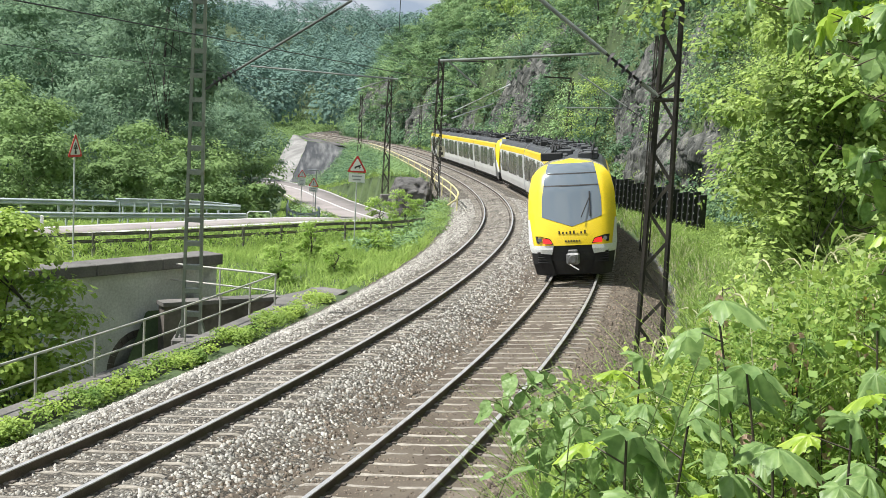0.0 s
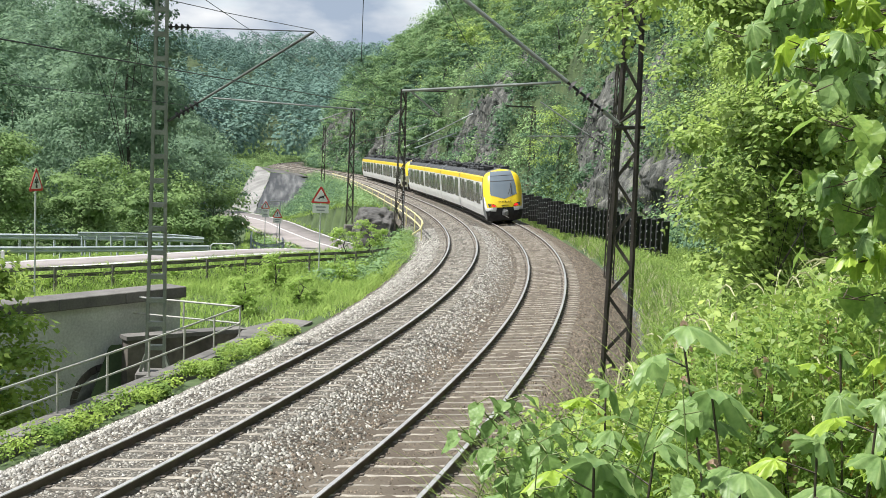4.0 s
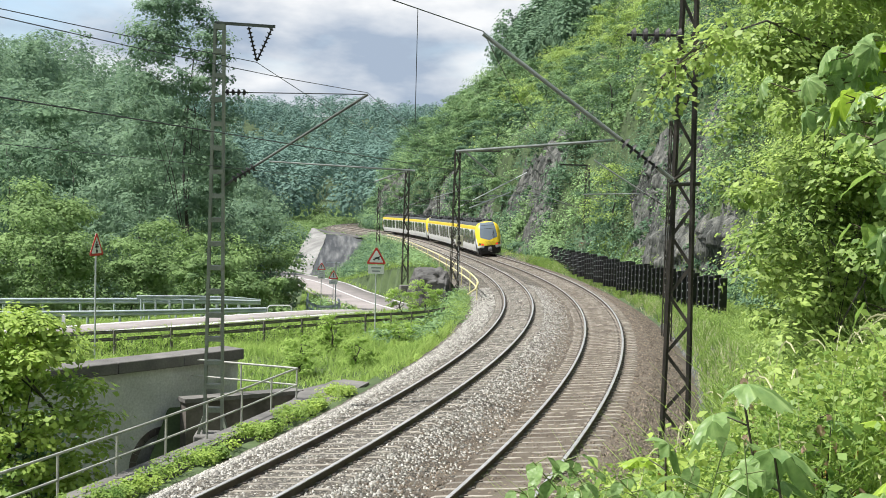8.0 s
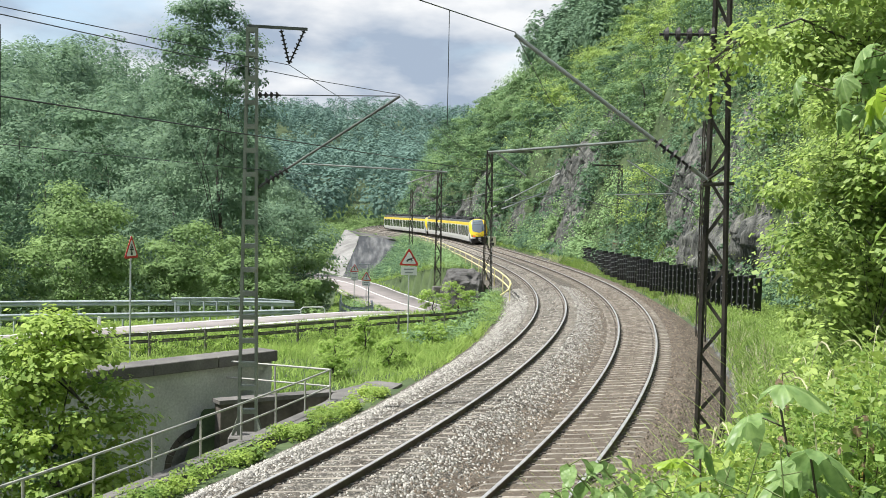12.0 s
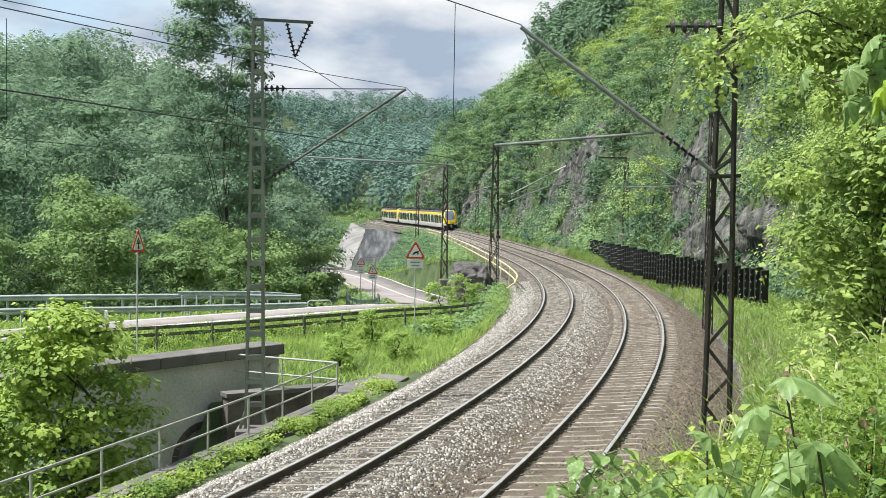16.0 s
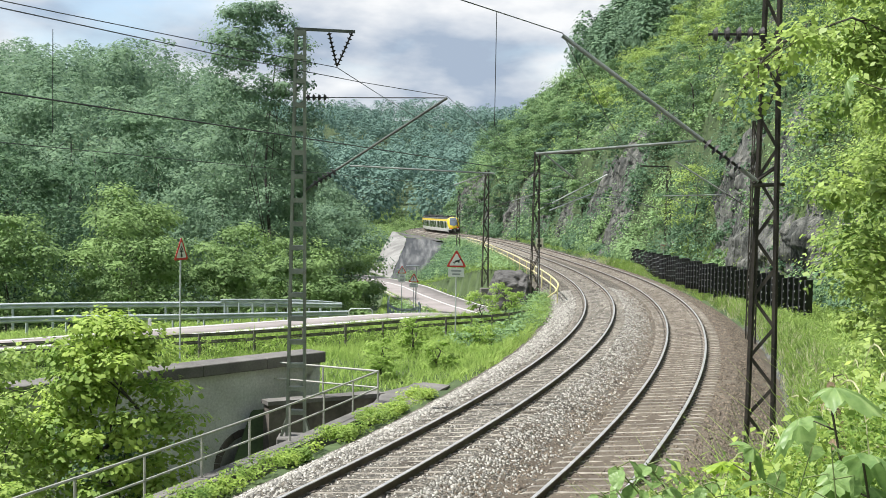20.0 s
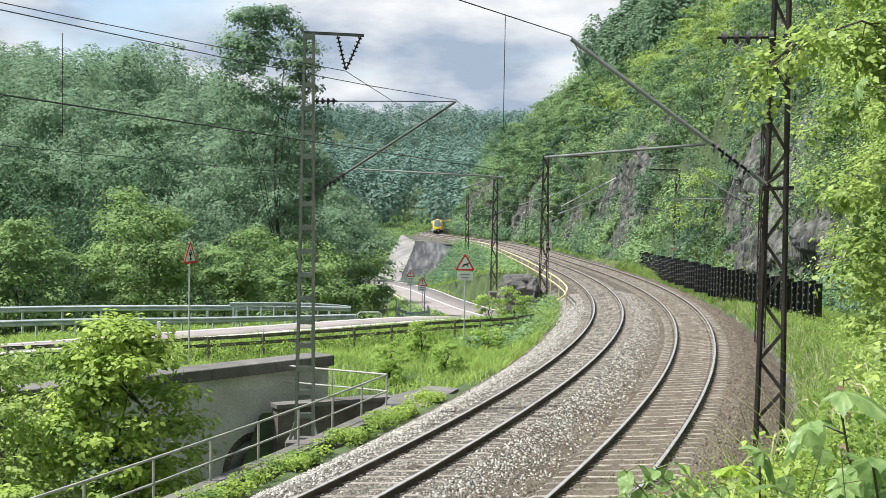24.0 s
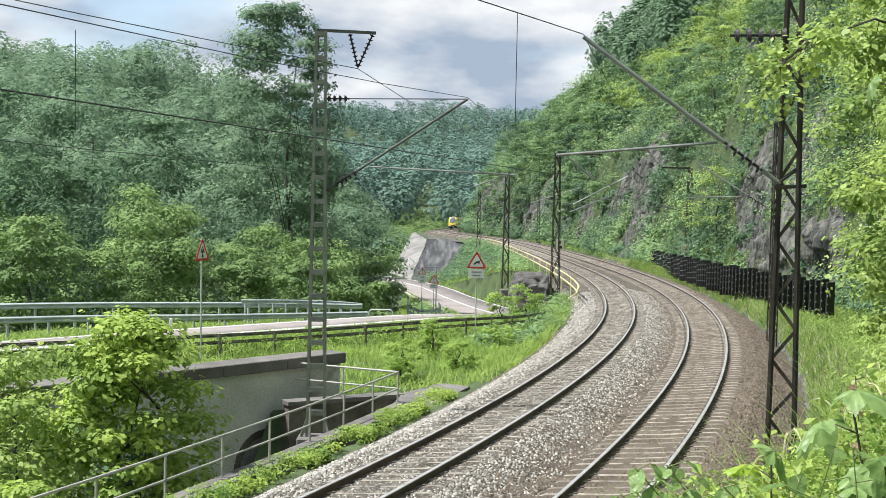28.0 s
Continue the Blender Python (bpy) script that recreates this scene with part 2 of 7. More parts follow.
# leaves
# bluish distance haze is mixed into the next two leaf colours
L_FAR = leafy("hazed_far_wood_leaves", (0.085, 0.155, 0.14), (0.215, 0.325, 0.262), 0.18, 0.9, 0.1, scale=0.11, island=0.06)
L_LEFT = leafy("hazed_valley_tree_leaves", (0.11, 0.185, 0.13), (0.275, 0.40, 0.24), 0.40, 0.75, 0.15, scale=0.22, island=0.15)
L_CLIFF = leafy("cliff_shrub_leaves", (0.095, 0.175, 0.085), (0.33, 0.475, 0.21), 0.28, 0.75, 0.15, scale=0.22, island=0.2)
L_TOP = leafy("ridge_tree_leaves", (0.10, 0.17, 0.115), (0.235, 0.35, 0.21), 0.28, 0.8, 0.12, scale=0.15, island=0.15)
L_SIDE = leafy("roadside_bush_leaves", (0.12, 0.20, 0.085), (0.34, 0.48, 0.18), 0.36, 0.7, 0.15, scale=0.3, island=0.2)
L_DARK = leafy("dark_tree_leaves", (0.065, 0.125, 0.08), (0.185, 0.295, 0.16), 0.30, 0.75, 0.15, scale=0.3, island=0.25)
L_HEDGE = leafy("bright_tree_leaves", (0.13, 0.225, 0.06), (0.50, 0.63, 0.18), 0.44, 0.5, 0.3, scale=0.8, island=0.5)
L_BUSH = leafy("maple_bush_leaves", (0.13, 0.24, 0.06), (0.52, 0.65, 0.15), 0.42, 0.6, 0.2, scale=0.9, island=0.3)
L_GRASS = leafy("meadow_grass", (0.24, 0.36, 0.09), (0.51, 0.66, 0.20), 0.6, 0.7, 0.15, scale=0.5, island=0.45)
L_BANK = leafy("bank_herb_leaves", (0.13, 0.22, 0.055), (0.42, 0.56, 0.155), 0.45, 0.65, 0.2, scale=0.6, island=0.35)
L_NEAR = leafy("near_maple_leaves", (0.15, 0.27, 0.06), (0.38, 0.54, 0.14), 0.48, 0.45, scale=1.2)
L_SEED = leafy("seed_grass_straw", (0.46, 0.45, 0.27), (0.72, 0.71, 0.48), 0.3, 0.7, scale=1.0)


# marks of the shuttering boards on the wall
_nt = M_WALL.node_tree
_wv, _bp = _nt.nodes.new("ShaderNodeTexWave"), _nt.nodes.new("ShaderNodeBump")
_wv.bands_direction, _wv.wave_profile = "Z", "SAW"
_wv.inputs["Scale"].default_value, _wv.inputs["Distortion"].default_value = 1.1, 0.4
_bp.inputs["Strength"].default_value, _bp.inputs["Distance"].default_value = 0.7, 0.02
_nt.links.new([q for q in _nt.nodes if q.bl_idname == "ShaderNodeTexCoord"][0].outputs["Object"], _wv.inputs["Vector"])
_nt.links.new(_wv.outputs["Fac"], _bp.inputs["Height"])
_nt.links.new(_bp.outputs["Normal"], _nt.nodes["Principled BSDF"].inputs["Normal"])
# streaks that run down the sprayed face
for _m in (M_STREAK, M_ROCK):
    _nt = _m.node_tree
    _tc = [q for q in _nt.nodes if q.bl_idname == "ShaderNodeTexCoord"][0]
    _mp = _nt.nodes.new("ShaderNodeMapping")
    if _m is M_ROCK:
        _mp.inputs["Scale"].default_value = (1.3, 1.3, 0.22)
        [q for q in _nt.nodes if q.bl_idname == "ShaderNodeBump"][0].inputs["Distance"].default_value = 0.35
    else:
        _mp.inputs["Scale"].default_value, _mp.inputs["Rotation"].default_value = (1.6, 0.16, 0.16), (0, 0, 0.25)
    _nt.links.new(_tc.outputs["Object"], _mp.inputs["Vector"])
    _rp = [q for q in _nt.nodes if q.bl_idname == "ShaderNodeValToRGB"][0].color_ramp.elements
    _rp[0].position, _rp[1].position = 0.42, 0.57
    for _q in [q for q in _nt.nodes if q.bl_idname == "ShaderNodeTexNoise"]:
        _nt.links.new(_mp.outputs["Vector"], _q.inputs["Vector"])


# ---------- mesh helpers ----------
def part(name, bm, material, parent=None, label="", smooth=False):
    me = bpy.data.meshes.new(name)
    bmesh.ops.recalc_face_normals(bm, faces=bm.faces[:])
    bm.to_mesh(me)
    bm.free()
    me.materials.append(material)
    if smooth:
        me.shade_smooth()
    ob = new(name, me)
    ob.parent = parent
    if label:
        ob["label"] = label
    return ob


def mesh_of(name, verts, faces, material, parent=None, smooth=False):
    """A mesh of all-alike faces (rows of 3 or 4 corners) out of arrays."""
    verts, faces = np.asarray(verts, np.float32), np.asarray(faces, np.int32)
    me = bpy.data.meshes.new(name)
    k = faces.shape[1]
    me.vertices.add(len(verts))
    me.vertices.foreach_set("co", verts.ravel())
    me.loops.add(faces.size)
    me.loops.foreach_set("vertex_index", faces.ravel())
    me.polygons.add(len(faces))
    me.polygons.foreach_set("loop_start", np.arange(len(faces), dtype=np.int32) * k)
    me.update(calc_edges=True)
    me.materials.append(material)
    if smooth:
        me.shade_smooth()
    ob = new(name, me)
    ob.parent = parent
    return ob


def empty(name, m, label="", category="", group="", kind=""):
    ob = new(name)
    ob.matrix_world = m
    ob.empty_display_size = 0.2
    return tagged(ob, label, category, group, kind)


def box(bm, c, size, m=None, bevel=0.0):
    r = bmesh.ops.create_cube(bm, size=1.0, matrix=(m or Matrix()) @ Matrix.Translation(c) @ Matrix.Diagonal((*size, 1)))
    if bevel:
        edges = list({e for v in r["verts"] for e in v.link_edges})
        bmesh.ops.bevel(bm, geom=edges, offset=bevel, segments=1, affect="EDGES")
    return bm


def tube(bm, p, q, r1, r2=None, n=8):
    p, q = Vector(p), Vector(q)
    d = q - p
    m = Matrix.Translation((p + q) / 2) @ d.to_track_quat("Z", "Y").to_matrix().to_4x4()
    bmesh.ops.create_cone(bm, cap_ends=True, segments=n, radius1=r1, radius2=r1 if r2 is None else r2, depth=d.length, matrix=m)
    return bm


def beam(bm, p, q, w, h, up=(0, 0, 1)):
    """A rectangular bar from p to q, w across and h along up."""
    p, q = Vector(p), Vector(q)
    d = (q - p).normalized()
    side = d.cross(Vector(up)).normalized()
    top = side.cross(d)
    m = Matrix((side, d, top)).transposed().to_4x4()
    m.translation = (p + q) / 2
    box(bm, (0, 0, 0), (w, (q - p).length, h), m)
    return bm


def sweep(bm, pts, profile, lat):
    """Sweep a closed outline (across, up) along points, with the sideways unit vectors lat."""
    rings = [[bm.verts.new((p[0] + a * s[0], p[1] + a * s[1], p[2] + a * s[2] + b)) for a, b in profile] for p, s in zip(pts, lat)]
    k = len(profile)
    for r, q in zip(rings, rings[1:]):
        for i in range(k):
            bm.faces.new((r[i], r[(i + 1) % k], q[(i + 1) % k], q[i]))
    bm.faces.new(rings[0])
    bm.faces.new(rings[-1][::-1])
    return bm


def pipe(bm, pts, r, n=6, closed=False):
    """One bent tube through the points."""
    pts = [Vector(p) for p in pts]
    rings = []
    for i, p in enumerate(pts):
        d = (pts[min(i + 1, len(pts) - 1)] - pts[max(i - 1, 0)]).normalized()
        a = d.cross(Vector((0, 0, 1)) if abs(d.z) < 0.9 else Vector((1, 0, 0))).normalized()
        b = a.cross(d)
        rings.append([bm.verts.new(p + (a * math.cos(k * 2 * math.pi / n) + b * math.sin(k * 2 * math.pi / n)) * r) for k in range(n)])
    for r1, r2 in zip(rings, rings[1:]):
        for k in range(n):
            bm.faces.new((r1[k], r1[(k + 1) % n], r2[(k + 1) % n], r2[k]))
    bm.faces.new(rings[0])
    bm.faces.new(rings[-1])
    return bm


def bmn():
    return bmesh.new()


# ---------- the line of the railway ----------
GRADE, CANT, SPACING, GAUGE = -0.022, 0.158, 3.988, 1.505
S_MIN, S_MAX, DS = -70, 640, 1.0
KNOT_S = (-70, 20, 60, 90, 120, 160, 220, 300, 420, 640)
KNOT_K = (-0.0038, -0.0043, -0.0017, -0.0003, -0.0002, -0.0010, -0.0016, 0.0030, 0.0021, 0.0010)
LINE_S = np.arange(S_MIN, S_MAX, DS)
_k = np.interp(LINE_S, KNOT_S, KNOT_K)
_i0 = int(-S_MIN / DS)
LINE_A = np.cumsum(_k) * DS
LINE_A = LINE_A - LINE_A[_i0] + 0.2294
LINE_X = np.cumsum(np.sin(LINE_A)) * DS
LINE_Y = np.cumsum(np.cos(LINE_A)) * DS
LINE_X = LINE_X - LINE_X[_i0] + 7.638
LINE_Y = LINE_Y - LINE_Y[_i0] + 45.862


def on_line(s, u=0.0, h=0.0):
    """The place at s metres along the line, u to its right, h above its rail level."""
    x, y, a = (float(np.interp(s, LINE_S, v)) for v in (LINE_X, LINE_Y, LINE_A))
    return Vector((x + u * math.cos(a), y - u * math.sin(a), GRADE * s + h))


def heading(s):
    return float(np.interp(s, LINE_S, LINE_A))


def line_coords(x, y):
    """s, u of many places."""
    x, y = np.asarray(x, float).ravel(), np.asarray(y, float).ravel()
    s_out, u_out = np.empty(len(x)), np.empty(len(x))
    for i in range(0, len(x), 20000):
        xs, ys = x[i:i + 20000, None], y[i:i + 20000, None]
        j = np.argmin((xs - LINE_X[::2]) ** 2 + (ys - LINE_Y[::2]) ** 2, axis=1) * 2
        dx, dy, a = xs[:, 0] - LINE_X[j], ys[:, 0] - LINE_Y[j], LINE_A[j]
        s_out[i:i + 20000] = LINE_S[j] + dx * np.sin(a) + dy * np.cos(a)
        u_out[i:i + 20000] = dx * np.cos(a) - dy * np.sin(a)
    return s_out, u_out


# ---------- ground ----------
ROAD = ((-62, 14, 0.1), (-39, 26.5, -0.1), (-20.6, 44.6, -0.3), (-8.6, 57.1, -0.5), (-1, 71.5, -1.4), (4, 88, -3.2), (5.2, 110, -5.3), (3.2, 135, -7.0), (0.4, 160, -8.2),
        (-4.5, 190, -9.1), (-16, 216, -9.6), (-40, 240, -10), (-80, 262, -10))


def smooth_path(pts, step=1.0):
    """A Catmull-Rom curve through the points, sampled about every step metres."""
    p = [np.array(v, float) for v in pts]
    p = [2 * p[0] - p[1]] + p + [2 * p[-1] - p[-2]]
    out = []
    for a, b, c, d in zip(p, p[1:], p[2:], p[3:]):
        n = max(2, int(np.linalg.norm(c - b) / step))
        for i in range(n):
            t = i / n
            out.append(0.5 * (2 * b + (c - a) * t + (2 * a - 5 * b + 4 * c - d) * t * t + (3 * b - a - 3 * c + d) * t ** 3))
    out.append(p[-2])
    return np.array(out)


ROAD_P = smooth_path(ROAD, 1.5)
WALL_A, WALL_B = np.array((-3.45, 40.0)), np.array((-15.5, 27.4))      # front line of the bridge wall
_wd = (WALL_B - WALL_A) / np.linalg.norm(WALL_B - WALL_A)


def fbm(x, y, f, seed):
    """Smooth random waves, cheap and repeatable."""
    r = np.random.RandomState(seed)
    out = np.zeros_like(x)
    for o in range(5):
        for _ in range(3):
            a, p = r.uniform(0, 2 * np.pi), r.uniform(0, 6.28)
            k = f * 2 ** o * r.uniform(0.7, 1.3)
            out += np.sin((x * np.cos(a) + y * np.sin(a)) * k + p) / 2 ** o / 3
    return out


def blend(v, a, b):
    t = np.clip((v - a) / (b - a), 0, 1)
    return t * t * (3 - 2 * t)


def foot(s):
    return np.interp(s, (-70, -25, 0, 15, 30, 60, 100, 160, 260, 400), (16, 15, 13, 11.5, 10.5, 8.0, 7.2, 7.0, 7.0, 9.0))


# bare rock in the cliff: s along the line, height over the rails, half length, half height
ROCKS = ((103, 4.5, 8, 6.5), (110, 12, 13, 6.0), (126, 8.5, 6, 4.5), (57, 8.2, 4.0, 4.4), (45, 2.8, 11, 2.6), (33, 3.4, 7, 2.4), (148, 3.8, 7, 3.8), (172, 3.0, 6, 2.6), (215, 4.5, 10, 3.4), (290, 9, 24, 6.5), (76, 2.6, 4, 2.0), (240, 3.4, 9, 3.0))


def in_rock(s, h, grow=1.0):
    """How deep inside a bare place: above zero inside, one at its middle."""
    d = np.full(np.shape(s), -9.0)
    for a, b, rs, rh in ROCKS:
        d = np.maximum(d, 1 - np.hypot((s - a) / (rs * grow), (h - b) / (rh * grow)))
    return d


def bare_rock(x, y):
    """Where the cliff is bare: high values."""
    return fbm(x, y, 0.13, 77) + 0.5 * fbm(x, y, 0.4, 78)


def ground_z(x, y):
    x, y = np.asarray(x, float), np.asarray(y, float)
    shape = x.shape
    x, y = x.ravel(), y.ravel()
    s, u = line_coords(x, y)
    zr = GRADE * s
    # right of the line: a bank, then the cliff
    cap = np.interp(s, (-70, -35, -18, 0, 20), (3.4, 3.3, 1.9, 0.8, 0.4))
    right = zr - 0.85 + 0.35 * blend(u, 5.0, 5.8) + np.clip((u - 5.4) * np.interp(s, (-42, -34), (2.1, 1.15)), 0, cap + np.interp(s, (-44, -38), (0.5, 0.0)))
    w = u - foot(s)
    crag = fbm(x, y, 0.22, 3)
    w = w + (crag * 2.0 + 1.2 * fbm(x, y, 0.7, 6)) * blend(u, 5, 12)
    rise = np.clip(w, 0, 5.2) * 2.5 + np.clip(w - 5.2, 0, 42) * np.interp(s, (60, 140, 260), (1.45, 1.25, 0.85)) + np.clip(w - 47, 0, 400) * 0.35
    far_top = np.interp(s, (-70, 0, 60, 300, 640), (30, 45, 70, 95, 95))
    right = right + np.minimum(rise * (1 + 0.10 * fbm(x, y, 0.05, 5)), far_top)
    # left of the line: embankment down to the level of the road
    i = np.empty(len(x), int)
    for k in range(0, len(x), 20000):
        i[k:k + 20000] = np.argmin((x[k:k + 20000, None] - ROAD_P[:, 0]) ** 2 + (y[k:k + 20000, None] - ROAD_P[:, 1]) ** 2, axis=1)
    rd = np.hypot(x - ROAD_P[i, 0], y - ROAD_P[i, 1])
    rz = ROAD_P[i, 2] - 0.12
    side = ROAD_P[np.minimum(i + 1, len(ROAD_P) - 1)] - ROAD_P[np.maximum(i - 1, 0)]
    left_of_road = side[:, 0] * (y - ROAD_P[i, 1]) - side[:, 1] * (x - ROAD_P[i, 0]) > 0
    t = blend(-u, 5.0, 5.0 + np.clip((zr - rz) * 1.6, 1.5, 16))
    t = np.where(rd < 4.6, 1.0, t)
    verge = rz - 0.62 * blend(rd, 4.2, 5.4) * np.where(left_of_road, 0, 1) * blend(-y, -75, -62)
    left = (zr - 0.85 + 0.3 * blend(-u, 4.9, 5.6)) * (1 - t) + verge * t
    # beyond the road: verge, dip, then the wooded side of the valley
    out = np.where(left_of_road, rd, 0)
    edge = np.interp(y, (74, 102), (0.3, 4.0))
    left = left - 1.0 * blend(out - edge, 0.0, 2.0) - 1.6 * blend(out, 8, 18)
    hill_l = np.clip(-x - 22, 0, 46) * 0.74 + np.clip(-x - 105, 0, 400) * 0.15
    left = left + hill_l * blend(y, 80, 350) * (1 + 0.12 * fbm(x, y, 0.02, 8))
    z = np.where(u > 0, right, left)
    # hollow under the bridge wall, beside the walkway
    along = (x - WALL_A[0]) * _wd[0] + (y - WALL_A[1]) * _wd[1]
    front = (x - WALL_A[0]) * -_wd[1] + (y - WALL_A[1]) * _wd[0]
    hollow = (u < -7.1) & (front > -0.55) & (y < 60) & ~((x > -5.2) & (y > 37.45 + (x + 4.9) * 0.556))
    z = np.where(hollow, np.minimum(z, -3.4 + 0.12 * fbm(x, y, 0.8, 2)), z)
    # the head of the valley
    far = np.clip(y - 420, 0, 690)
    z_far = -12 + far * 0.104 + (13 * fbm(x, y, 0.006, 11) + 9 * fbm(x, y, 0.013, 12)) * blend(far, 0, 300) + 20 * blend(-x, 60, 400) * blend(far, 0, 300)
    z = np.where(y > 420, z * (1 - blend(y, 420, 560)) + z_far * blend(y, 420, 560), z)
    z = z + np.where(np.abs(u) > 6, 0.10 * fbm(x, y, 0.9, 21), 0) * np.where(rd < 5.5, 0, 1)
    return z.reshape(shape)


def steps(bounds):
    out = []
    for a, b, d in bounds:
        out += list(np.arange(a, b, d))
    return np.array(out + [bounds[-1][1]])


GX = steps(((-2400, -800, 160), (-800, -200, 24), (-200, -60, 6), (-60, -24, 2), (-24, 32, 0.7), (32, 80, 2), (80, 200, 6), (200, 800, 24), (800, 2400, 160)))
GY = steps(((-400, -60, 40), (-60, -10, 5), (-10, 120, 0.9), (120, 320, 2.2), (320, 520, 5), (520, 1400, 22), (1400, 3000, 160)))
gx, gy = np.meshgrid(GX, GY)
gz = ground_z(gx, gy)
nx, ny = len(GX), len(GY)
_ii = np.arange(nx * ny).reshape(ny, nx)
_f = np.stack((_ii[:-1, :-1], _ii[:-1, 1:], _ii[1:, 1:], _ii[1:, :-1]), -1).reshape(-1, 4)
ground = mesh_of("ground", np.stack((gx, gy, gz), -1).reshape(-1, 3), _f, M_SOIL, smooth=True)
tagged(ground, "weedy ground of the valley, banks and rocky cliff", "ground", kind="structure")
# bare rock where the ground stands steep
ground.data.materials.append(M_ROCK)
_n = np.empty(len(_f) * 3, np.float32)
ground.data.polygons.foreach_get("normal", _n)
_c = np.empty(len(_f) * 3, np.float32)
ground.data.polygons.foreach_get("center", _c)
_n, _c = _n.reshape(-1, 3), _c.reshape(-1, 3)
_cs, _cu = line_coords(_c[:, 0], _c[:, 1])
_bare = bare_rock(_c[:, 0].astype(float), _c[:, 1].astype(float))
_wet = (_bare > 0.35) | (in_rock(_cs, _c[:, 2] - GRADE * _cs) > 0)
ground.data.polygons.foreach_set("material_index", ((np.abs(_n[:, 2]) < 0.82) & (_cu > 5) & _wet & (_cu - foot(_cs) < 18) & (_c[:, 1] > 10)).astype(np.int32))


def height(x, y):
    return float(ground_z(np.array([x]), np.array([y]))[0])


# ---------- ballast, sleepers, rails ----------
BED_U = (-5.3, -3.75, -3.294, -0.694, 0.694, 3.294, 3.8, 5.9)
BED_H = (-0.90, -0.245, -0.2325, 0.04, -0.2325, 0.04, 0.02, -1.0)


def ballast_profile(u):
    """Height of the ballast over rail level across the two canted tracks."""
    u = np.asarray(u, float)
    dip = sum(np.clip((1.27 - np.abs(u - c)) / 0.1, 0, 1) for c in (-SPACING / 2, SPACING / 2))
    return np.interp(u, BED_U, BED_H) + 0.014 * dip


bs = np.concatenate((np.arange(-62, 20, 0.25), np.arange(20, 470, 1.0)))
bu = np.linspace(-5.3, 5.9, 75)
bgs, bgu = np.meshgrid(bs, bu, indexing="ij")
ba, bx, by = (np.interp(bgs, LINE_S, v) for v in (LINE_A, LINE_X, LINE_Y))
rng = np.random.RandomState(4)
bz = GRADE * bgs + ballast_profile(bgu) + rng.normal(0, 0.012, bgs.shape)
_ii = np.arange(bgs.size).reshape(bgs.shape)
_f = np.stack((_ii[:-1, :-1], _ii[:-1, 1:], _ii[1:, 1:], _ii[1:, :-1]), -1).reshape(-1, 4)
ballast = mesh_of("ballast_bed", np.stack((bx + bgu * np.cos(ba), by - bgu * np.sin(ba), bz), -1).reshape(-1, 3), _f, M_BALLAST, smooth=True)
# rust and brake dust on the cliff side
M_BEDB = surf("rusty_ballast_bed", (0.066, 0.050, 0.036), (0.125, 0.104, 0.080), 0.9, 0.95, bump=0.0, fine=30, c3=(0.165, 0.14, 0.112))
ballast.data.materials.append(M_BEDB)
_fu = bgu.reshape(-1)[np.asarray(_f)].mean(1)
ballast.data.polygons.foreach_set("material_index", (_fu + rng.normal(0, 0.35, len(_fu)) > 0.35).astype(np.int32))
tagged(ballast, "grey-brown crushed stone ballast bed under both tracks", "ballast", kind="structure")

# loose stones, thickest near by
SLEEPER_STEP = 0.61
NST = 120000
st_s = -40 + 80 * rng.rand(NST) ** 1.8
st_u = rng.uniform(-4.7, 4.9, NST)
keep = np.ones(NST, bool)
_gap = np.abs((st_s + 45) / SLEEPER_STEP - np.round((st_s + 45) / SLEEPER_STEP)) * SLEEPER_STEP
for c in (-SPACING / 2, SPACING / 2):
    on = np.abs(st_u - c) < 1.3
    keep &= ~(on & ((_gap < 0.12) | (rng.rand(NST) < 0.45)))
    keep &= np.abs(np.abs(st_u - c) - GAUGE / 2) > 0.10
st_s, st_u = st_s[keep], st_u[keep]
sa, sx, sy = (np.interp(st_s, LINE_S, v) for v in (LINE_A, LINE_X, LINE_Y))
centre = np.stack((sx + st_u * np.cos(sa), sy - st_u * np.sin(sa), GRADE * st_s + ballast_profile(st_u) - 0.004), -1)
# each stone is a crooked block, its top tilted
octa = np.array(((1, 0.15, -0.5), (-0.15, 1, -0.5), (-1, -0.15, -0.5), (0.15, -1, -0.5), (0.62, 0.2, 0.55), (-0.2, 0.62, 0.55), (-0.62, -0.2, 0.55), (0.2, -0.62, 0.55)), float)
of = np.array(((4, 5, 6), (4, 6, 7), (0, 1, 5), (0, 5, 4), (1, 2, 6), (1, 6, 5), (2, 3, 7), (2, 7, 6), (3, 0, 4), (3, 4, 7)))
size = rng.uniform(0.022, 0.05, len(centre)) * np.where(np.abs(np.abs(st_u) - SPACING / 2) < 1.3, 0.7, 1.0)
ang = rng.uniform(0, 6.28, len(centre))
ov = octa[None] * rng.uniform(0.65, 1.3, (len(centre), 8, 3)) * size[:, None, None]
ov[:, 4:, 2] += ov[:, 4:, 0] * rng.uniform(-0.7, 0.7, (len(centre), 1)) + ov[:, 4:, 1] * rng.uniform(-0.7, 0.7, (len(centre), 1))
ca, sn = np.cos(ang)[:, None], np.sin(ang)[:, None]
ov = np.stack((ov[..., 0] * ca - ov[..., 1] * sn, ov[..., 0] * sn + ov[..., 1] * ca, ov[..., 2]), -1)
M_BROWN = surf("ballast_stone_brown", (0.085, 0.066, 0.049), (0.185, 0.150, 0.117), 9.0, 0.9, bump=0.3, fine=30)
rusty = (st_u + 0.6 * rng.normal(0, 1, len(st_u)) > 0.25)
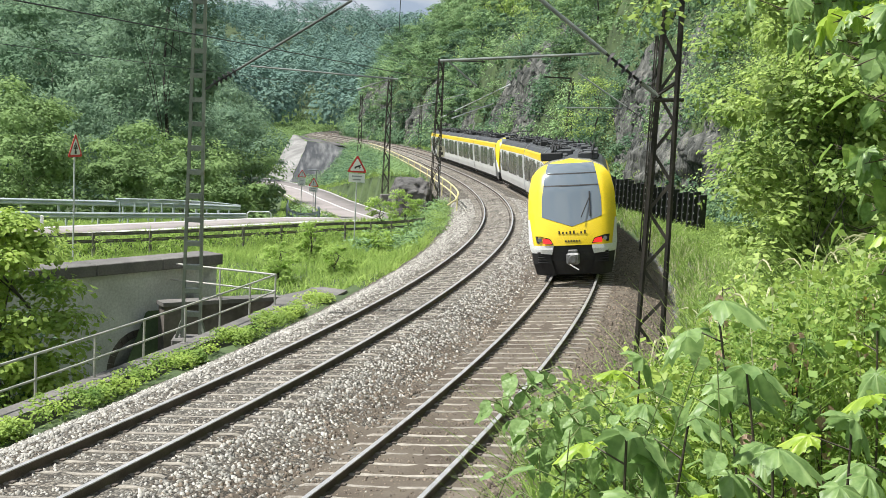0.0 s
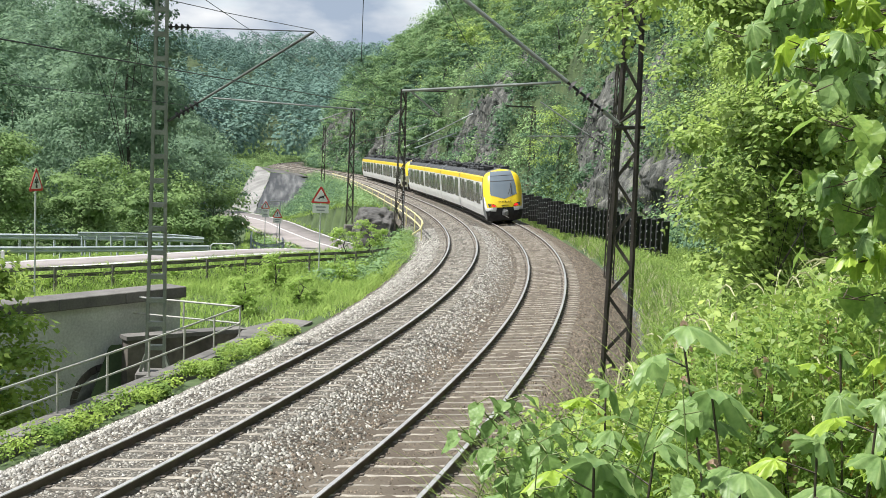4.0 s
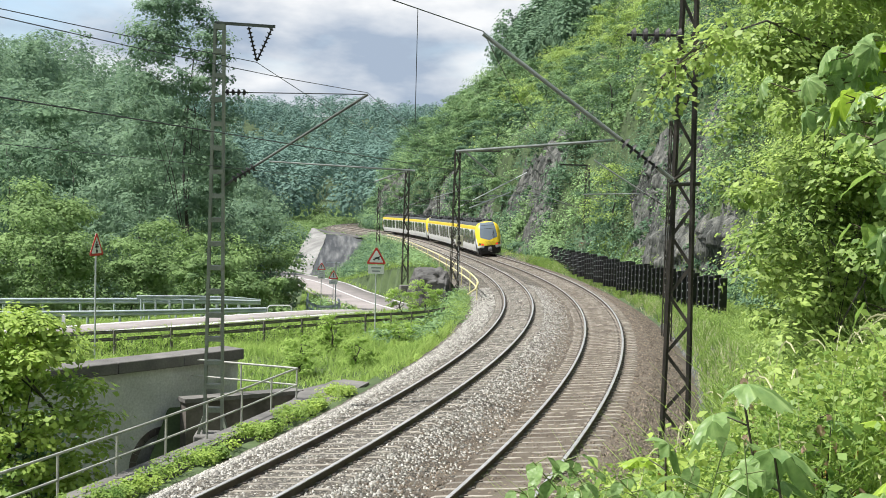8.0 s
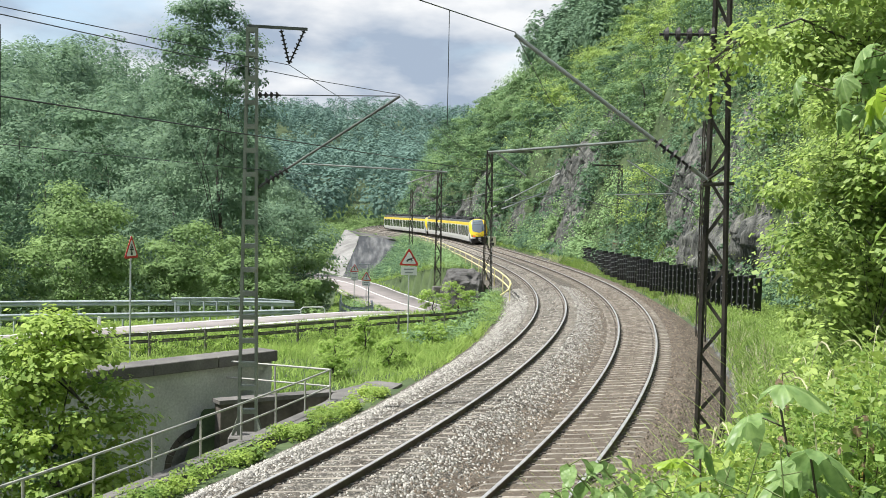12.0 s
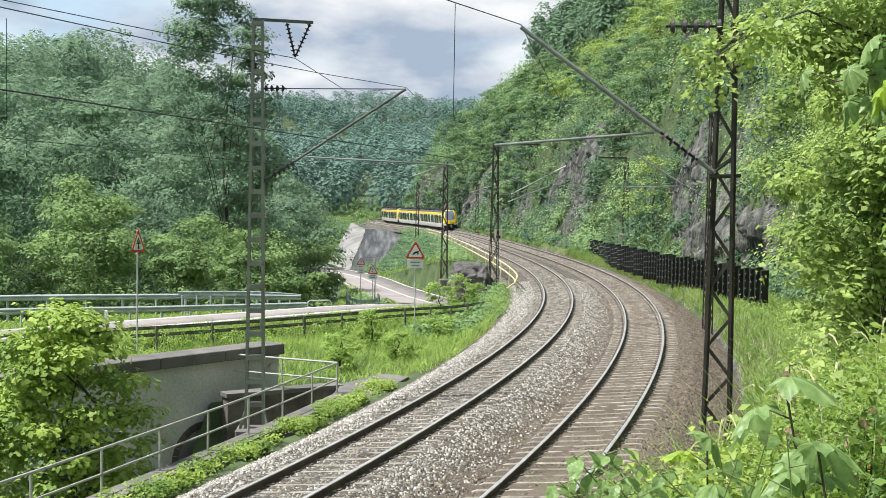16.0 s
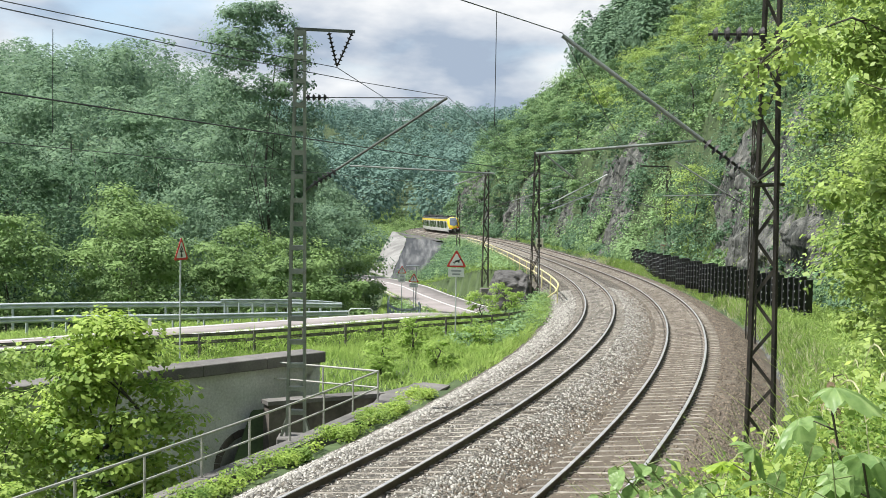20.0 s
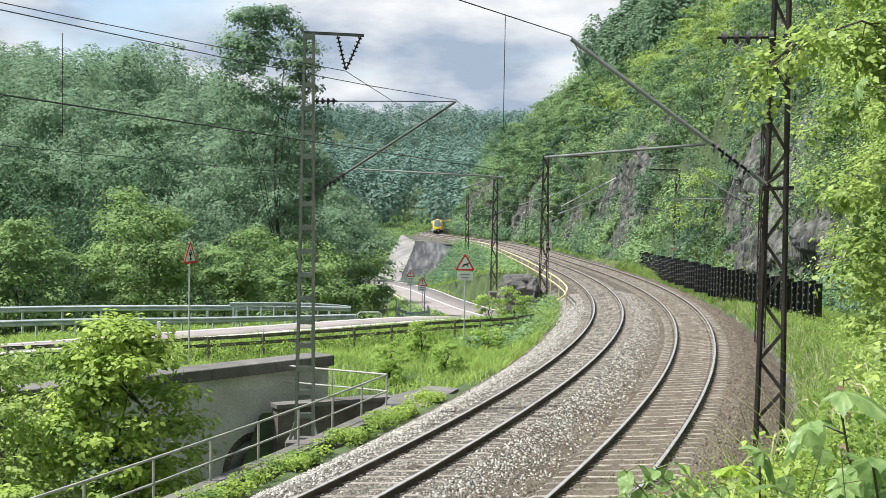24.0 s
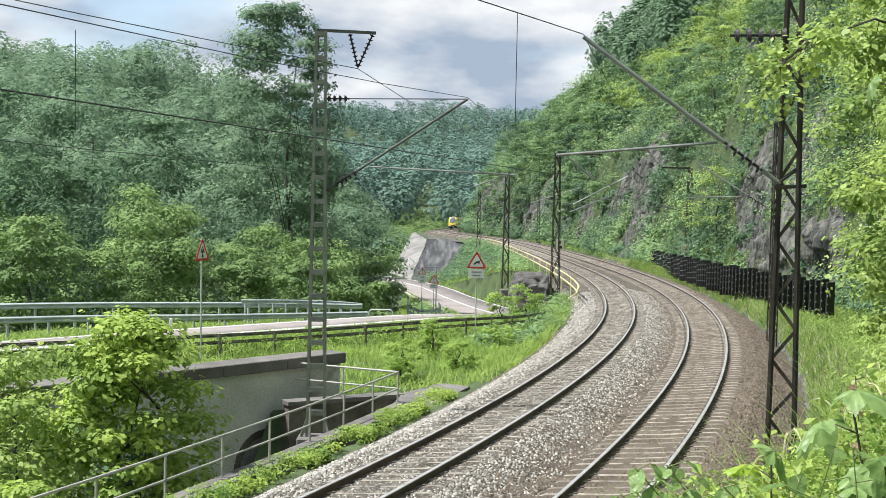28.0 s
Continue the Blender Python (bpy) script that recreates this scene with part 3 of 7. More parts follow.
for name, pick, mat, lab in (("ballast_stones", ~rusty, M_STONE, "loose angular ballast stones, pale grey and brown"), ("brown_ballast_stones", rusty, M_BROWN, "loose brown ballast stones beside the cliff-side track")):
    k = int(pick.sum())
    stones = mesh_of(name, (ov + centre[:, None])[pick].reshape(-1, 3), (of[None] + np.arange(k)[:, None, None] * 8).reshape(-1, 3), mat)
    tagged(stones, lab, "gravel", kind="stuff")
# tone from stone to stone
for _m in (M_STONE, M_BROWN):
    _nt = _m.node_tree
    _g, _mr = _nt.nodes.new("ShaderNodeNewGeometry"), _nt.nodes.new("ShaderNodeMapRange")
    _mr.inputs["To Min"].default_value, _mr.inputs["To Max"].default_value = 0.45, 1.5
    _nt.links.new(_g.outputs["Random Per Island"], _mr.inputs["Value"])
    _hs = [q for q in _nt.nodes if q.bl_idname == "ShaderNodeHueSaturation"][0]
    _nt.links.new(_mr.outputs["Result"], _hs.inputs["Value"])

RAIL_OUT = ((-0.036, 0.0), (0.036, 0.0), (0.036, -0.036), (0.010, -0.05), (0.010, -0.145), (0.075, -0.172), (-0.075, -0.172), (-0.010, -0.145), (-0.010, -0.05), (-0.036, -0.036))
RAIL_HEAD = ((-0.035, 0.002), (0.035, 0.002), (0.038, -0.012), (-0.038, -0.012))


def build_track(c, label):
    tr = empty("railway_track", Matrix(), label, "railway track", "tracks of the line", "structure")
    ss = np.concatenate((np.arange(-62, 120, 2.0), np.arange(120, 470, 5.0)))
    lat = [(math.cos(heading(s)), -math.sin(heading(s)), 0) for s in ss]
    for off, h in ((-GAUGE / 2, 0.0), (GAUGE / 2, CANT)):
        pts = [on_line(s, c + off, h) for s in ss]
        r = part("rail", sweep(bmn(), pts, RAIL_OUT, lat), M_RAILSIDE, tr, "rusty steel rail")
        part("running_surface", sweep(bmn(), pts, RAIL_HEAD, lat), M_RAILTOP, r, "polished rail head")
    # one sleeper with its fastenings, shared by all
    bm = bmn()
    rows = []
    for x, top, wide in ((-1.3, -0.03, 0.04), (-1.2, 0.0, 0.05), (-0.62, 0.0, 0.054), (-0.4, -0.006, 0.046), (0, -0.012, 0.04), (0.4, -0.006, 0.046), (0.62, 0.0, 0.054), (1.2, 0.0, 0.05), (1.3, -0.03, 0.04)):
        rows.append([bm.verts.new(v) for v in ((x, -wide - 0.008, -0.2), (x, -wide, top - 0.012), (x, -wide + 0.014, top), (x, wide - 0.014, top), (x, wide, top - 0.012), (x, wide + 0.008, -0.2))])
    for r1, r2 in zip(rows, rows[1:]):
        for k in range(5):
            bm.faces.new((r1[k], r1[k + 1], r2[k + 1], r2[k]))
    bm.faces.new(rows[0])
    bm.faces.new(rows[-1])
    first = part("sleeper", bm, M_SLEEPER, tr, "pale concrete sleeper")
    bm = bmn()
    for cx in (-GAUGE / 2, GAUGE / 2):
        for d in (-0.13, 0.13):
            box(bm, (cx + d, 0, 0.008), (0.07, 0.09, 0.02))
    clip_mesh = part("rail_clips", bm, M_CLIP, tr)
    tilt = math.atan2(CANT, GAUGE)
    n = 0
    rest_v, rest_f = [], []
    base_v = np.array([v.co[:] for v in first.data.vertices])
    base_f = [tuple(p.vertices) for p in first.data.polygons if len(p.vertices) == 4]
    for s in np.arange(-45, 300, SLEEPER_STEP):
        m = Matrix.Translation(on_line(s, c, CANT / 2 - 0.172 + 0.03)) @ Euler((0, -tilt, -heading(s))).to_matrix().to_4x4() @ pose(0, 0, 0, 0, 0, 0.6 * math.sin(s * 37))
        if n < 240:
            if n == 0:
                ob, cl = first, clip_mesh
            else:
                ob, cl = new("sleeper", first.data), (new("rail_clips", clip_mesh.data))
                ob.parent = tr
            ob.matrix_basis = m
            if cl:
                cl.parent = ob
        else:
            k = len(rest_v)
            rest_v += [tuple(m @ Vector(v)) for v in base_v]
            rest_f += [tuple(i + k for i in f) for f in base_f]
        n += 1
    far = mesh_of("far_sleepers", rest_v, rest_f, M_SLEEPER, tr)
    far["kind"] = "stuff"
    return tr


# ---------- leaves ----------
def leaf_cloud(name, centres, sizes, material, parent=None, up=0.5, seed=1, out=None, ratio=0.62, loose=1.0, small=False):
    """Many small pointed leaves at the centres. up: how far they face the sky; out: a preferred facing for each."""
    r = np.random.RandomState(seed)
    c = np.asarray(centres, float)
    n = len(c)
    nor = r.normal(0, 1, (n, 3))
    nor /= np.linalg.norm(nor, axis=1)[:, None] / loose
    nor[:, 2] = np.abs(nor[:, 2])
    nor[:, 2] += up
    if out is not None:
        nor += out
    nor /= np.linalg.norm(nor, axis=1)[:, None]
    t = np.cross(nor, r.normal(0, 1, (n, 3)))
    t /= np.linalg.norm(t, axis=1)[:, None]
    b = np.cross(nor, t)
    L = (np.asarray(sizes) * r.uniform(0.65, 1.35, n))[:, None] * 0.5
    W = L * ratio * r.uniform(0.8, 1.2, (n, 1))
    k = r.uniform(-0.15, 0.25, (n, 1))
    if small:
        v = np.stack((c - t * L * 0.9 - b * W * 0.7, c + b * W * 1.3 - t * L * k, c + t * L - b * W * 0.5), 1)
        return mesh_of(name, v.reshape(-1, 3), np.arange(3 * n).reshape(n, 3), material, parent)
    v = np.stack((c - t * L, c + b * W - t * L * k, c + t * L - nor * L * 0.25, c - b * W - t * L * k), 1)
    return mesh_of(name, v.reshape(-1, 3), np.arange(4 * n).reshape(n, 4), material, parent)


def crown_points(r, base, height, radius, n, clumps, low=0.3, lean=(0, 0), tight=0.30):
    """Leaf places in clumps filling an uneven crown; returns points and the facing away from each clump's middle."""
    k = clumps
    a, q = r.uniform(0, 6.28, k), r.uniform(low, 1.0, k)
    v = (q - low) / (1 - low)
    prof = np.sqrt(np.clip(1.04 - np.abs(1.9 * v - 0.9) ** 2.4, 0.02, 1))
    rad = radius * prof * np.sqrt(r.uniform(0.12, 1.0, k))
    cc = np.stack((base[0] + rad * np.cos(a) + lean[0] * q, base[1] + rad * np.sin(a) + lean[1] * q, base[2] + height * q), 1)
    size = radius * tight * r.uniform(0.55, 1.35, k)
    pick = r.randint(0, k, n)
    d = r.normal(0, 1, (n, 3))
    d /= np.linalg.norm(d, axis=1)[:, None]
    d[:, 2] = np.where(r.rand(n) < 0.55, np.abs(d[:, 2]), d[:, 2])
    ph = r.uniform(0, 6.28, k)[pick]
    rr = r.uniform(0.3, 1.0, n) ** 0.5 * (1 + 0.28 * np.sin(3 * np.arctan2(d[:, 1], d[:, 0]) + ph) + r.normal(0, 0.08, n))
    p = cc[pick] + d * (size[pick] * rr)[:, None] * np.array((1.3, 1.3, 0.62))
    d[:, 2] = d[:, 2] * 1.2 + 0.15
    return p, d * 1.1, cc


def tree(x, y, h, radius, n, leaf, material, label, seed, clumps=45, low=0.28, name="tree", category="tree", group="", z=None, tight=0.30, slim=1.0, limbs=9):
    r = np.random.RandomState(seed)
    z = height(x, y) - 0.15 if z is None else z
    t = empty(name, pose(x, y, z), label, category, group)
    p, out, cc = crown_points(r, (0, 0, 0), h, radius, n, clumps, low, (r.normal(0, 0.06 * min(h, 14)), r.normal(0, 0.06 * min(h, 14))), tight)
    bm = bmn()
    r0 = (0.012 * h + 0.04) * slim
    wob = 0.012 * min(h, 9)
    pts = [Vector((r.normal(0, wob) * i, r.normal(0, wob) * i, h * 0.17 * i)) for i in range(6)]
    for i in range(5):
        tube(bm, pts[i], pts[i + 1], r0 * (1 - i * 0.17), r0 * (1 - (i + 1) * 0.17), 7)
    part("trunk", bm, M_BARK, t, smooth=True)
    for i in range(min(limbs, len(cc))):
        bm = bmn()
        a = pts[1 + i % 4].lerp(pts[2 + i % 4], r.rand())
        b = Vector(cc[i])
        mid = a.lerp(b, 0.5) + Vector((0, 0, 0.04 * h))
        tube(bm, a, mid, r0 * 0.22, r0 * 0.14, 5)
        tube(bm, mid, b, r0 * 0.14, r0 * 0.05, 5)
        part("limb", bm, M_BARK, t)
    leaf_cloud("crown", p, np.full(n, leaf), material, t, 0.35, seed, out, 0.66, 0.65, leaf > 0.18)
    return t


def shrub_points(r, x, y, n_each, radius, squash=0.8, lift=0.4, core=0.3):
    """Leaves of many low shrubs that stand on the ground."""
    z = ground_z(x, y)
    m = len(x)
    d = r.normal(0, 1, (m, n_each, 3))
    d /= np.linalg.norm(d, axis=2)[..., None]
    d[..., 2] = np.where(r.rand(m, n_each) < 0.5, np.abs(d[..., 2]), d[..., 2])
    ph = r.uniform(0, 6.28, (m, 1))
    lump = 1 + 0.25 * np.sin(3 * np.arctan2(d[..., 1], d[..., 0]) + ph) * np.cos(2.5 * d[..., 2] + ph)
    rr = r.uniform(core, 1.0, (m, n_each, 1)) ** 0.6 * lump[..., None]
    c = np.stack((x, y, z), 1)[:, None] + np.array((0, 0, 1)) * (radius * lift)[:, None, None]
    p = c + d * rr * radius[:, None, None] * np.array((1, 1, squash))
    return p.reshape(-1, 3), (d * 0.7).reshape(-1, 3)


# ---------- far woods ----------
def wood(name, x, y, per, crown, leaf, material, label, seed, hmin, hmax):
    r = np.random.RandomState(seed)
    z = ground_z(x, y)
    m = len(x)
    tall = r.uniform(hmin, hmax, m)
    q = 1 - 0.8 * r.rand(m, per) ** 1.25
    a = r.uniform(0, 6.28, (m, per))
    lump = 1 + 0.22 * np.sin(3 * a + r.uniform(0, 6.28, (m, 1))) * np.cos(9 * q + r.uniform(0, 6.28, (m, 1)))
    rad = crown * r.uniform(0.75, 1.25, (m, 1)) * np.sqrt(np.clip(1.02 - ((q - 0.45) / 0.58) ** 2, 0.02, 1)) * r.uniform(0.75, 1.0, (m, per)) * lump
    p = np.stack((x[:, None] + rad * np.cos(a), y[:, None] + rad * np.sin(a), z[:, None] + tall[:, None] * q), -1)
    out = np.stack((np.cos(a), np.sin(a), (q - 0.4) * 2.6), -1) * 1.1
    ob = leaf_cloud(name, p.reshape(-1, 3), np.full(m * per, leaf) * r.uniform(0.6, 1.3, m * per), material, None, 0.3, seed, out.reshape(-1, 3), 0.9, 0.25, True)
    return tagged(ob, label, "wood", kind="stuff")


# the haze over these woods is put into their leaf colours
r = np.random.RandomState(31)
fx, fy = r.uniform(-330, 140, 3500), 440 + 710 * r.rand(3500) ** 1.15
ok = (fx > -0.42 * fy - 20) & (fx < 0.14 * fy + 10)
wood("far_wood", fx[ok], fy[ok], 140, 4.7, 1.25, L_FAR, "dense deciduous wood on the far hills, bluish haze put into its colour", 32, 13, 20)
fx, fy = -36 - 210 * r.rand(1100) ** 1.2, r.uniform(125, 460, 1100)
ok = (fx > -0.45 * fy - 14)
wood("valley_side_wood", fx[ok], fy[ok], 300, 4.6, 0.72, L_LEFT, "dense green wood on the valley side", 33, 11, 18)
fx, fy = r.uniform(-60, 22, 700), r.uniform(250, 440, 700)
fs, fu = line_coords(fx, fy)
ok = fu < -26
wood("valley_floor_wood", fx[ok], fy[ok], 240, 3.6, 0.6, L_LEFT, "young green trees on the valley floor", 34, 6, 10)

# ---------- trees behind the road ----------
LEFT_TREES = (
    (-13.6, 112, 30, 5.2, 40000, 0.30, 150, 0.12), (-20, 126, 23, 4.6, 6000, 0.36, 50, 0.15), (-27, 105, 22, 4.6, 7000, 0.34, 55, 0.12),
    (-33, 118, 26, 5.0, 7000, 0.36, 55, 0.12), (-40, 110, 22, 4.8, 6000, 0.36, 50, 0.1), (-29, 138, 27, 5.5, 6000, 0.4, 50, 0.1),
    (-46, 128, 27, 5.5, 6000, 0.4, 50, 0.1), (-11.5, 122, 17, 4.2, 5000, 0.34, 45, 0.12), (-9.5, 150, 14, 4.5, 5000, 0.38, 45, 0.1),
    (-22, 92, 13, 3.4, 6000, 0.28, 50, 0.08), (-28.5, 88, 14, 3.8, 6000, 0.28, 50, 0.06), (-35, 92, 16, 4.0, 6000, 0.3, 50, 0.06),
    (-14.5, 96, 11, 3.2, 5000, 0.28, 45, 0.05), (-10.5, 104, 10, 3.2, 5000, 0.28, 45, 0.05), (-6.8, 118, 9, 2.8, 4000, 0.28, 40, 0.05),
    (-25, 76, 8.5, 2.8, 6000, 0.24, 45, 0.05), (-18.5, 80, 9, 2.8, 6000, 0.24, 45, 0.05), (-13.5, 84, 7.2, 2.4, 5000, 0.24, 40, 0.05),
    (-9.6, 90, 6.5, 2.2, 4500, 0.24, 40, 0.05), (-31, 80, 10, 3.2, 6000, 0.25, 45, 0.05), (-6.5, 97, 5.5, 2.0, 3500, 0.24, 35, 0.05),
    (-17, 165, 13, 4.5, 4000, 0.42, 40, 0.08), (-24, 175, 15, 5, 4000, 0.45, 40, 0.08), (-30, 160, 18, 5, 4000, 0.45, 40, 0.08),
    (-14, 205, 9, 3.5, 3000, 0.45, 30, 0.05), (-22, 200, 12, 4.5, 3000, 0.45, 30, 0.05),
)
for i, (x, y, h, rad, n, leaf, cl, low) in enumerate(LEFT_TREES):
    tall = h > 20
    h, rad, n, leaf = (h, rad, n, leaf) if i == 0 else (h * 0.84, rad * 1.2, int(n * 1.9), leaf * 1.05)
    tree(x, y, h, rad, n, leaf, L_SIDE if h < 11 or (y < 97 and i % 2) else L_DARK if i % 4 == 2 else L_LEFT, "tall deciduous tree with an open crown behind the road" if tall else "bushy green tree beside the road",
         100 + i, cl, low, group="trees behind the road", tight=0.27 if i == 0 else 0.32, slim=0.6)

# ---------- cliff shrubs and trees ----------
r = np.random.RandomState(51)
NSH = 7600
cs = np.where(r.rand(NSH) < 0.6, r.uniform(6, 130, NSH), r.uniform(130, 350, NSH))
cs = np.where(r.rand(NSH) < 0.13, r.uniform(-18, 40, NSH), cs)
cu = foot(cs) + 40 * r.rand(NSH) ** 1.45 - 0.6
la, lx, ly = (np.interp(cs, LINE_S, v) for v in (LINE_A, LINE_X, LINE_Y))
cx, cy = lx + cu * np.cos(la), ly - cu * np.sin(la)
bare = bare_rock(cx, cy)
hi = cu - foot(cs)
ch = ground_z(cx, cy) - GRADE * cs
inside = in_rock(cs, ch + 0.8) + r.normal(0, 0.10, NSH)
ok = ((bare < 0.75) | (hi > 9) | (r.rand(NSH) < 0.3)) & ((inside < 0.06) | (r.rand(NSH) < np.interp(inside, (0.1, 0.6), (0.62, 0.34))))
cx, cy, cs2 = cx[ok], cy[ok], cs[ok]
rad = (0.6 + 2.2 * r.rand(len(cx)) ** 1.6) * np.interp(cs2, (0, 60, 300), (0.75, 1.0, 1.5)) * np.interp(inside[ok], (-0.25, 0.05, 0.3), (1.0, 0.5, 0.3))
hi2 = hi[ok]
PER = 84
p, out = shrub_points(r, cx, cy, PER, rad, 0.85, 0.45, 0.6)
lsz = np.repeat(np.interp(cs2, (0, 80, 300), (0.18, 0.25, 0.48)), PER) * r.uniform(0.7, 1.3, len(p))
# dark species and painted shadow pockets share the dark leaf colour, mostly low down
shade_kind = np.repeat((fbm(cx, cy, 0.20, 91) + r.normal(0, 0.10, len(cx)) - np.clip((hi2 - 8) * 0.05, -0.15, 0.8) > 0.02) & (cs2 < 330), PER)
# sunlight on the upper slope is put into a brighter leaf colour
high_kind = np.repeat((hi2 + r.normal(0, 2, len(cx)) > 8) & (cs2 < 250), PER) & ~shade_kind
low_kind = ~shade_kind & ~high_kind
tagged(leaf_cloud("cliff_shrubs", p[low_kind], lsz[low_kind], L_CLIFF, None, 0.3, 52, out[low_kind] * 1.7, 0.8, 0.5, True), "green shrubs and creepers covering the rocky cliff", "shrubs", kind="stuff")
tagged(leaf_cloud("dark_cliff_shrubs", p[shade_kind], lsz[shade_kind], L_DARK, None, 0.3, 53, out[shade_kind] * 1.7, 0.8, 0.5, True), "dark green ivy and shrubs on the rocky cliff, shadow pockets coloured in", "shrubs", kind="stuff")
tagged(leaf_cloud("sunlit_cliff_shrubs", p[high_kind], lsz[high_kind], L_HEDGE, None, 0.5, 54, out[high_kind] * 1.3, 0.7, 0.5, True), "yellow-green shrubs on the upper slope, sunlight put into their colour", "shrubs", kind="stuff")
for i in range(210):
    s = 14 + 330 * (i / 210) ** 1.25 + r.uniform(-3, 3)
    w, h = 30 * r.rand() ** 1.3 + 0.8, r.uniform(3.6, 8.0)
    h = h * (0.75 if w > 16 else 1.0) * (1.15 if s > 150 else 1.0)
    q = on_line(s, float(foot(s)) + w)
    if in_rock(np.array([s]), np.array([height(q.x, q.y) - GRADE * s + 1.5]), 1.1)[0] > 0:
        continue
    # trees on the upper slope mostly take the leaf colour painted as sunlit
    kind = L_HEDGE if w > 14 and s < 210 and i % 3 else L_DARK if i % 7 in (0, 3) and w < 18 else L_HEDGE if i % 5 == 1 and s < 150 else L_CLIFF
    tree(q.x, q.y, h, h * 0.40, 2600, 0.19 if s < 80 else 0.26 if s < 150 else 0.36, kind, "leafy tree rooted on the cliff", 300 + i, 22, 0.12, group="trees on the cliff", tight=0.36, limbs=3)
# thick shrubs on the slope behind the bank
bs_ = r.uniform(-22, 42, 1000)
bw_ = foot(bs_) + r.uniform(-0.5, 20, 1000)
la, lx, ly = (np.interp(bs_, LINE_S, v) for v in (LINE_A, LINE_X, LINE_Y))
_k = in_rock(bs_, ground_z(lx + bw_ * np.cos(la), ly - bw_ * np.sin(la)) - GRADE * bs_ + 0.6) < 0.05
bs_, bw_, la, lx, ly = bs_[_k], bw_[_k], la[_k], lx[_k], ly[_k]
p, out = shrub_points(r, lx + bw_ * np.cos(la), ly - bw_ * np.sin(la), 80, r.uniform(0.6, 1.5, len(lx)), 0.85, 0.5, 0.6)
tagged(leaf_cloud("slope_shrubs", p, r.uniform(0.12, 0.24, len(p)), L_CLIFF, None, 0.35, 57, out * 1.6, 0.7, 0.6, True), "thick green shrubs on the slope behind the bank", "shrubs", kind="stuff")
# dark trees along the cliff's top
ts = r.uniform(225, 345, 330)
tu = foot(ts) + np.interp(ts, (225, 290, 345), (34, 33, 40)) + r.uniform(0, 38, 330)
la, lx, ly = (np.interp(ts, LINE_S, v) for v in (LINE_A, LINE_X, LINE_Y))
wood("cliff_top_wood", lx + tu * np.cos(la), ly - tu * np.sin(la), 300, 3.4, 0.8, L_TOP, "dark wood along the top of the cliff", 55, 11, 17)


# ---------- road ----------
def strip(path, o1, o2, dz):
    d = np.gradient(path[:, :2], axis=0)
    d /= np.linalg.norm(d, axis=1)[:, None]
    nrm = np.stack((d[:, 1], -d[:, 0]), 1)
    a = np.c_[path[:, :2] + nrm * o1, path[:, 2] + dz]
    b = np.c_[path[:, :2] + nrm * o2, path[:, 2] + dz]
    n = len(path)
    v = np.concatenate((a, b, a - (0, 0, 0.15), b - (0, 0, 0.15)))
    i = np.arange(n - 1)
    f = np.concatenate((np.stack((i, i + 1, i + 1 + n, i + n), 1), np.stack((i + 2 * n, i + 1 + 2 * n, i + 1, i), 1), np.stack((i + n, i + n + 1, i + 3 * n + 1, i + 3 * n), 1)))
    return v, f


ROAD_FAR = np.interp(ROAD_P[:, 1], (74, 102, 116), (0.5, -3.2, -4.4))       # the far edge, overgrown beside the bridge
road = mesh_of("road", *strip(ROAD_P, ROAD_FAR[:, None], 3.5, 0.06), M_ASPHALT)
tagged(road, "pale sunlit asphalt road curving down the valley", "road", kind="structure")
for o in (ROAD_FAR[:, None] + 0.3, np.where(ROAD_P[:, 1] > 96, -0.3, 3.0)[:, None], 3.2):
    ln = mesh_of("edge_line", *strip(ROAD_P, o - 0.09, o + 0.09, 0.068), M_PAINT, road)
    ln["label"] = "white painted edge line"


# ---------- guard rails ----------
def offset_path(path, o):
    d = np.gradient(path[:, :2], axis=0)
    d /= np.linalg.norm(d, axis=1)[:, None]
    return np.c_[path[:, :2] + np.stack((d[:, 1], -d[:, 0]), 1) * o, path[:, 2]]


W_BEAM = ((0.0, 0.155), (0.02, 0.15), (0.075, 0.10), (0.075, 0.06), (0.0, 0.02), (0.0, -0.02), (0.075, -0.06), (0.075, -0.10), (0.02, -0.15), (0.0, -0.155),
          (-0.006, -0.15), (0.065, -0.095), (0.065, -0.065), (-0.01, -0.02), (-0.01, 0.02), (0.065, 0.065), (0.065, 0.095), (-0.006, 0.15))


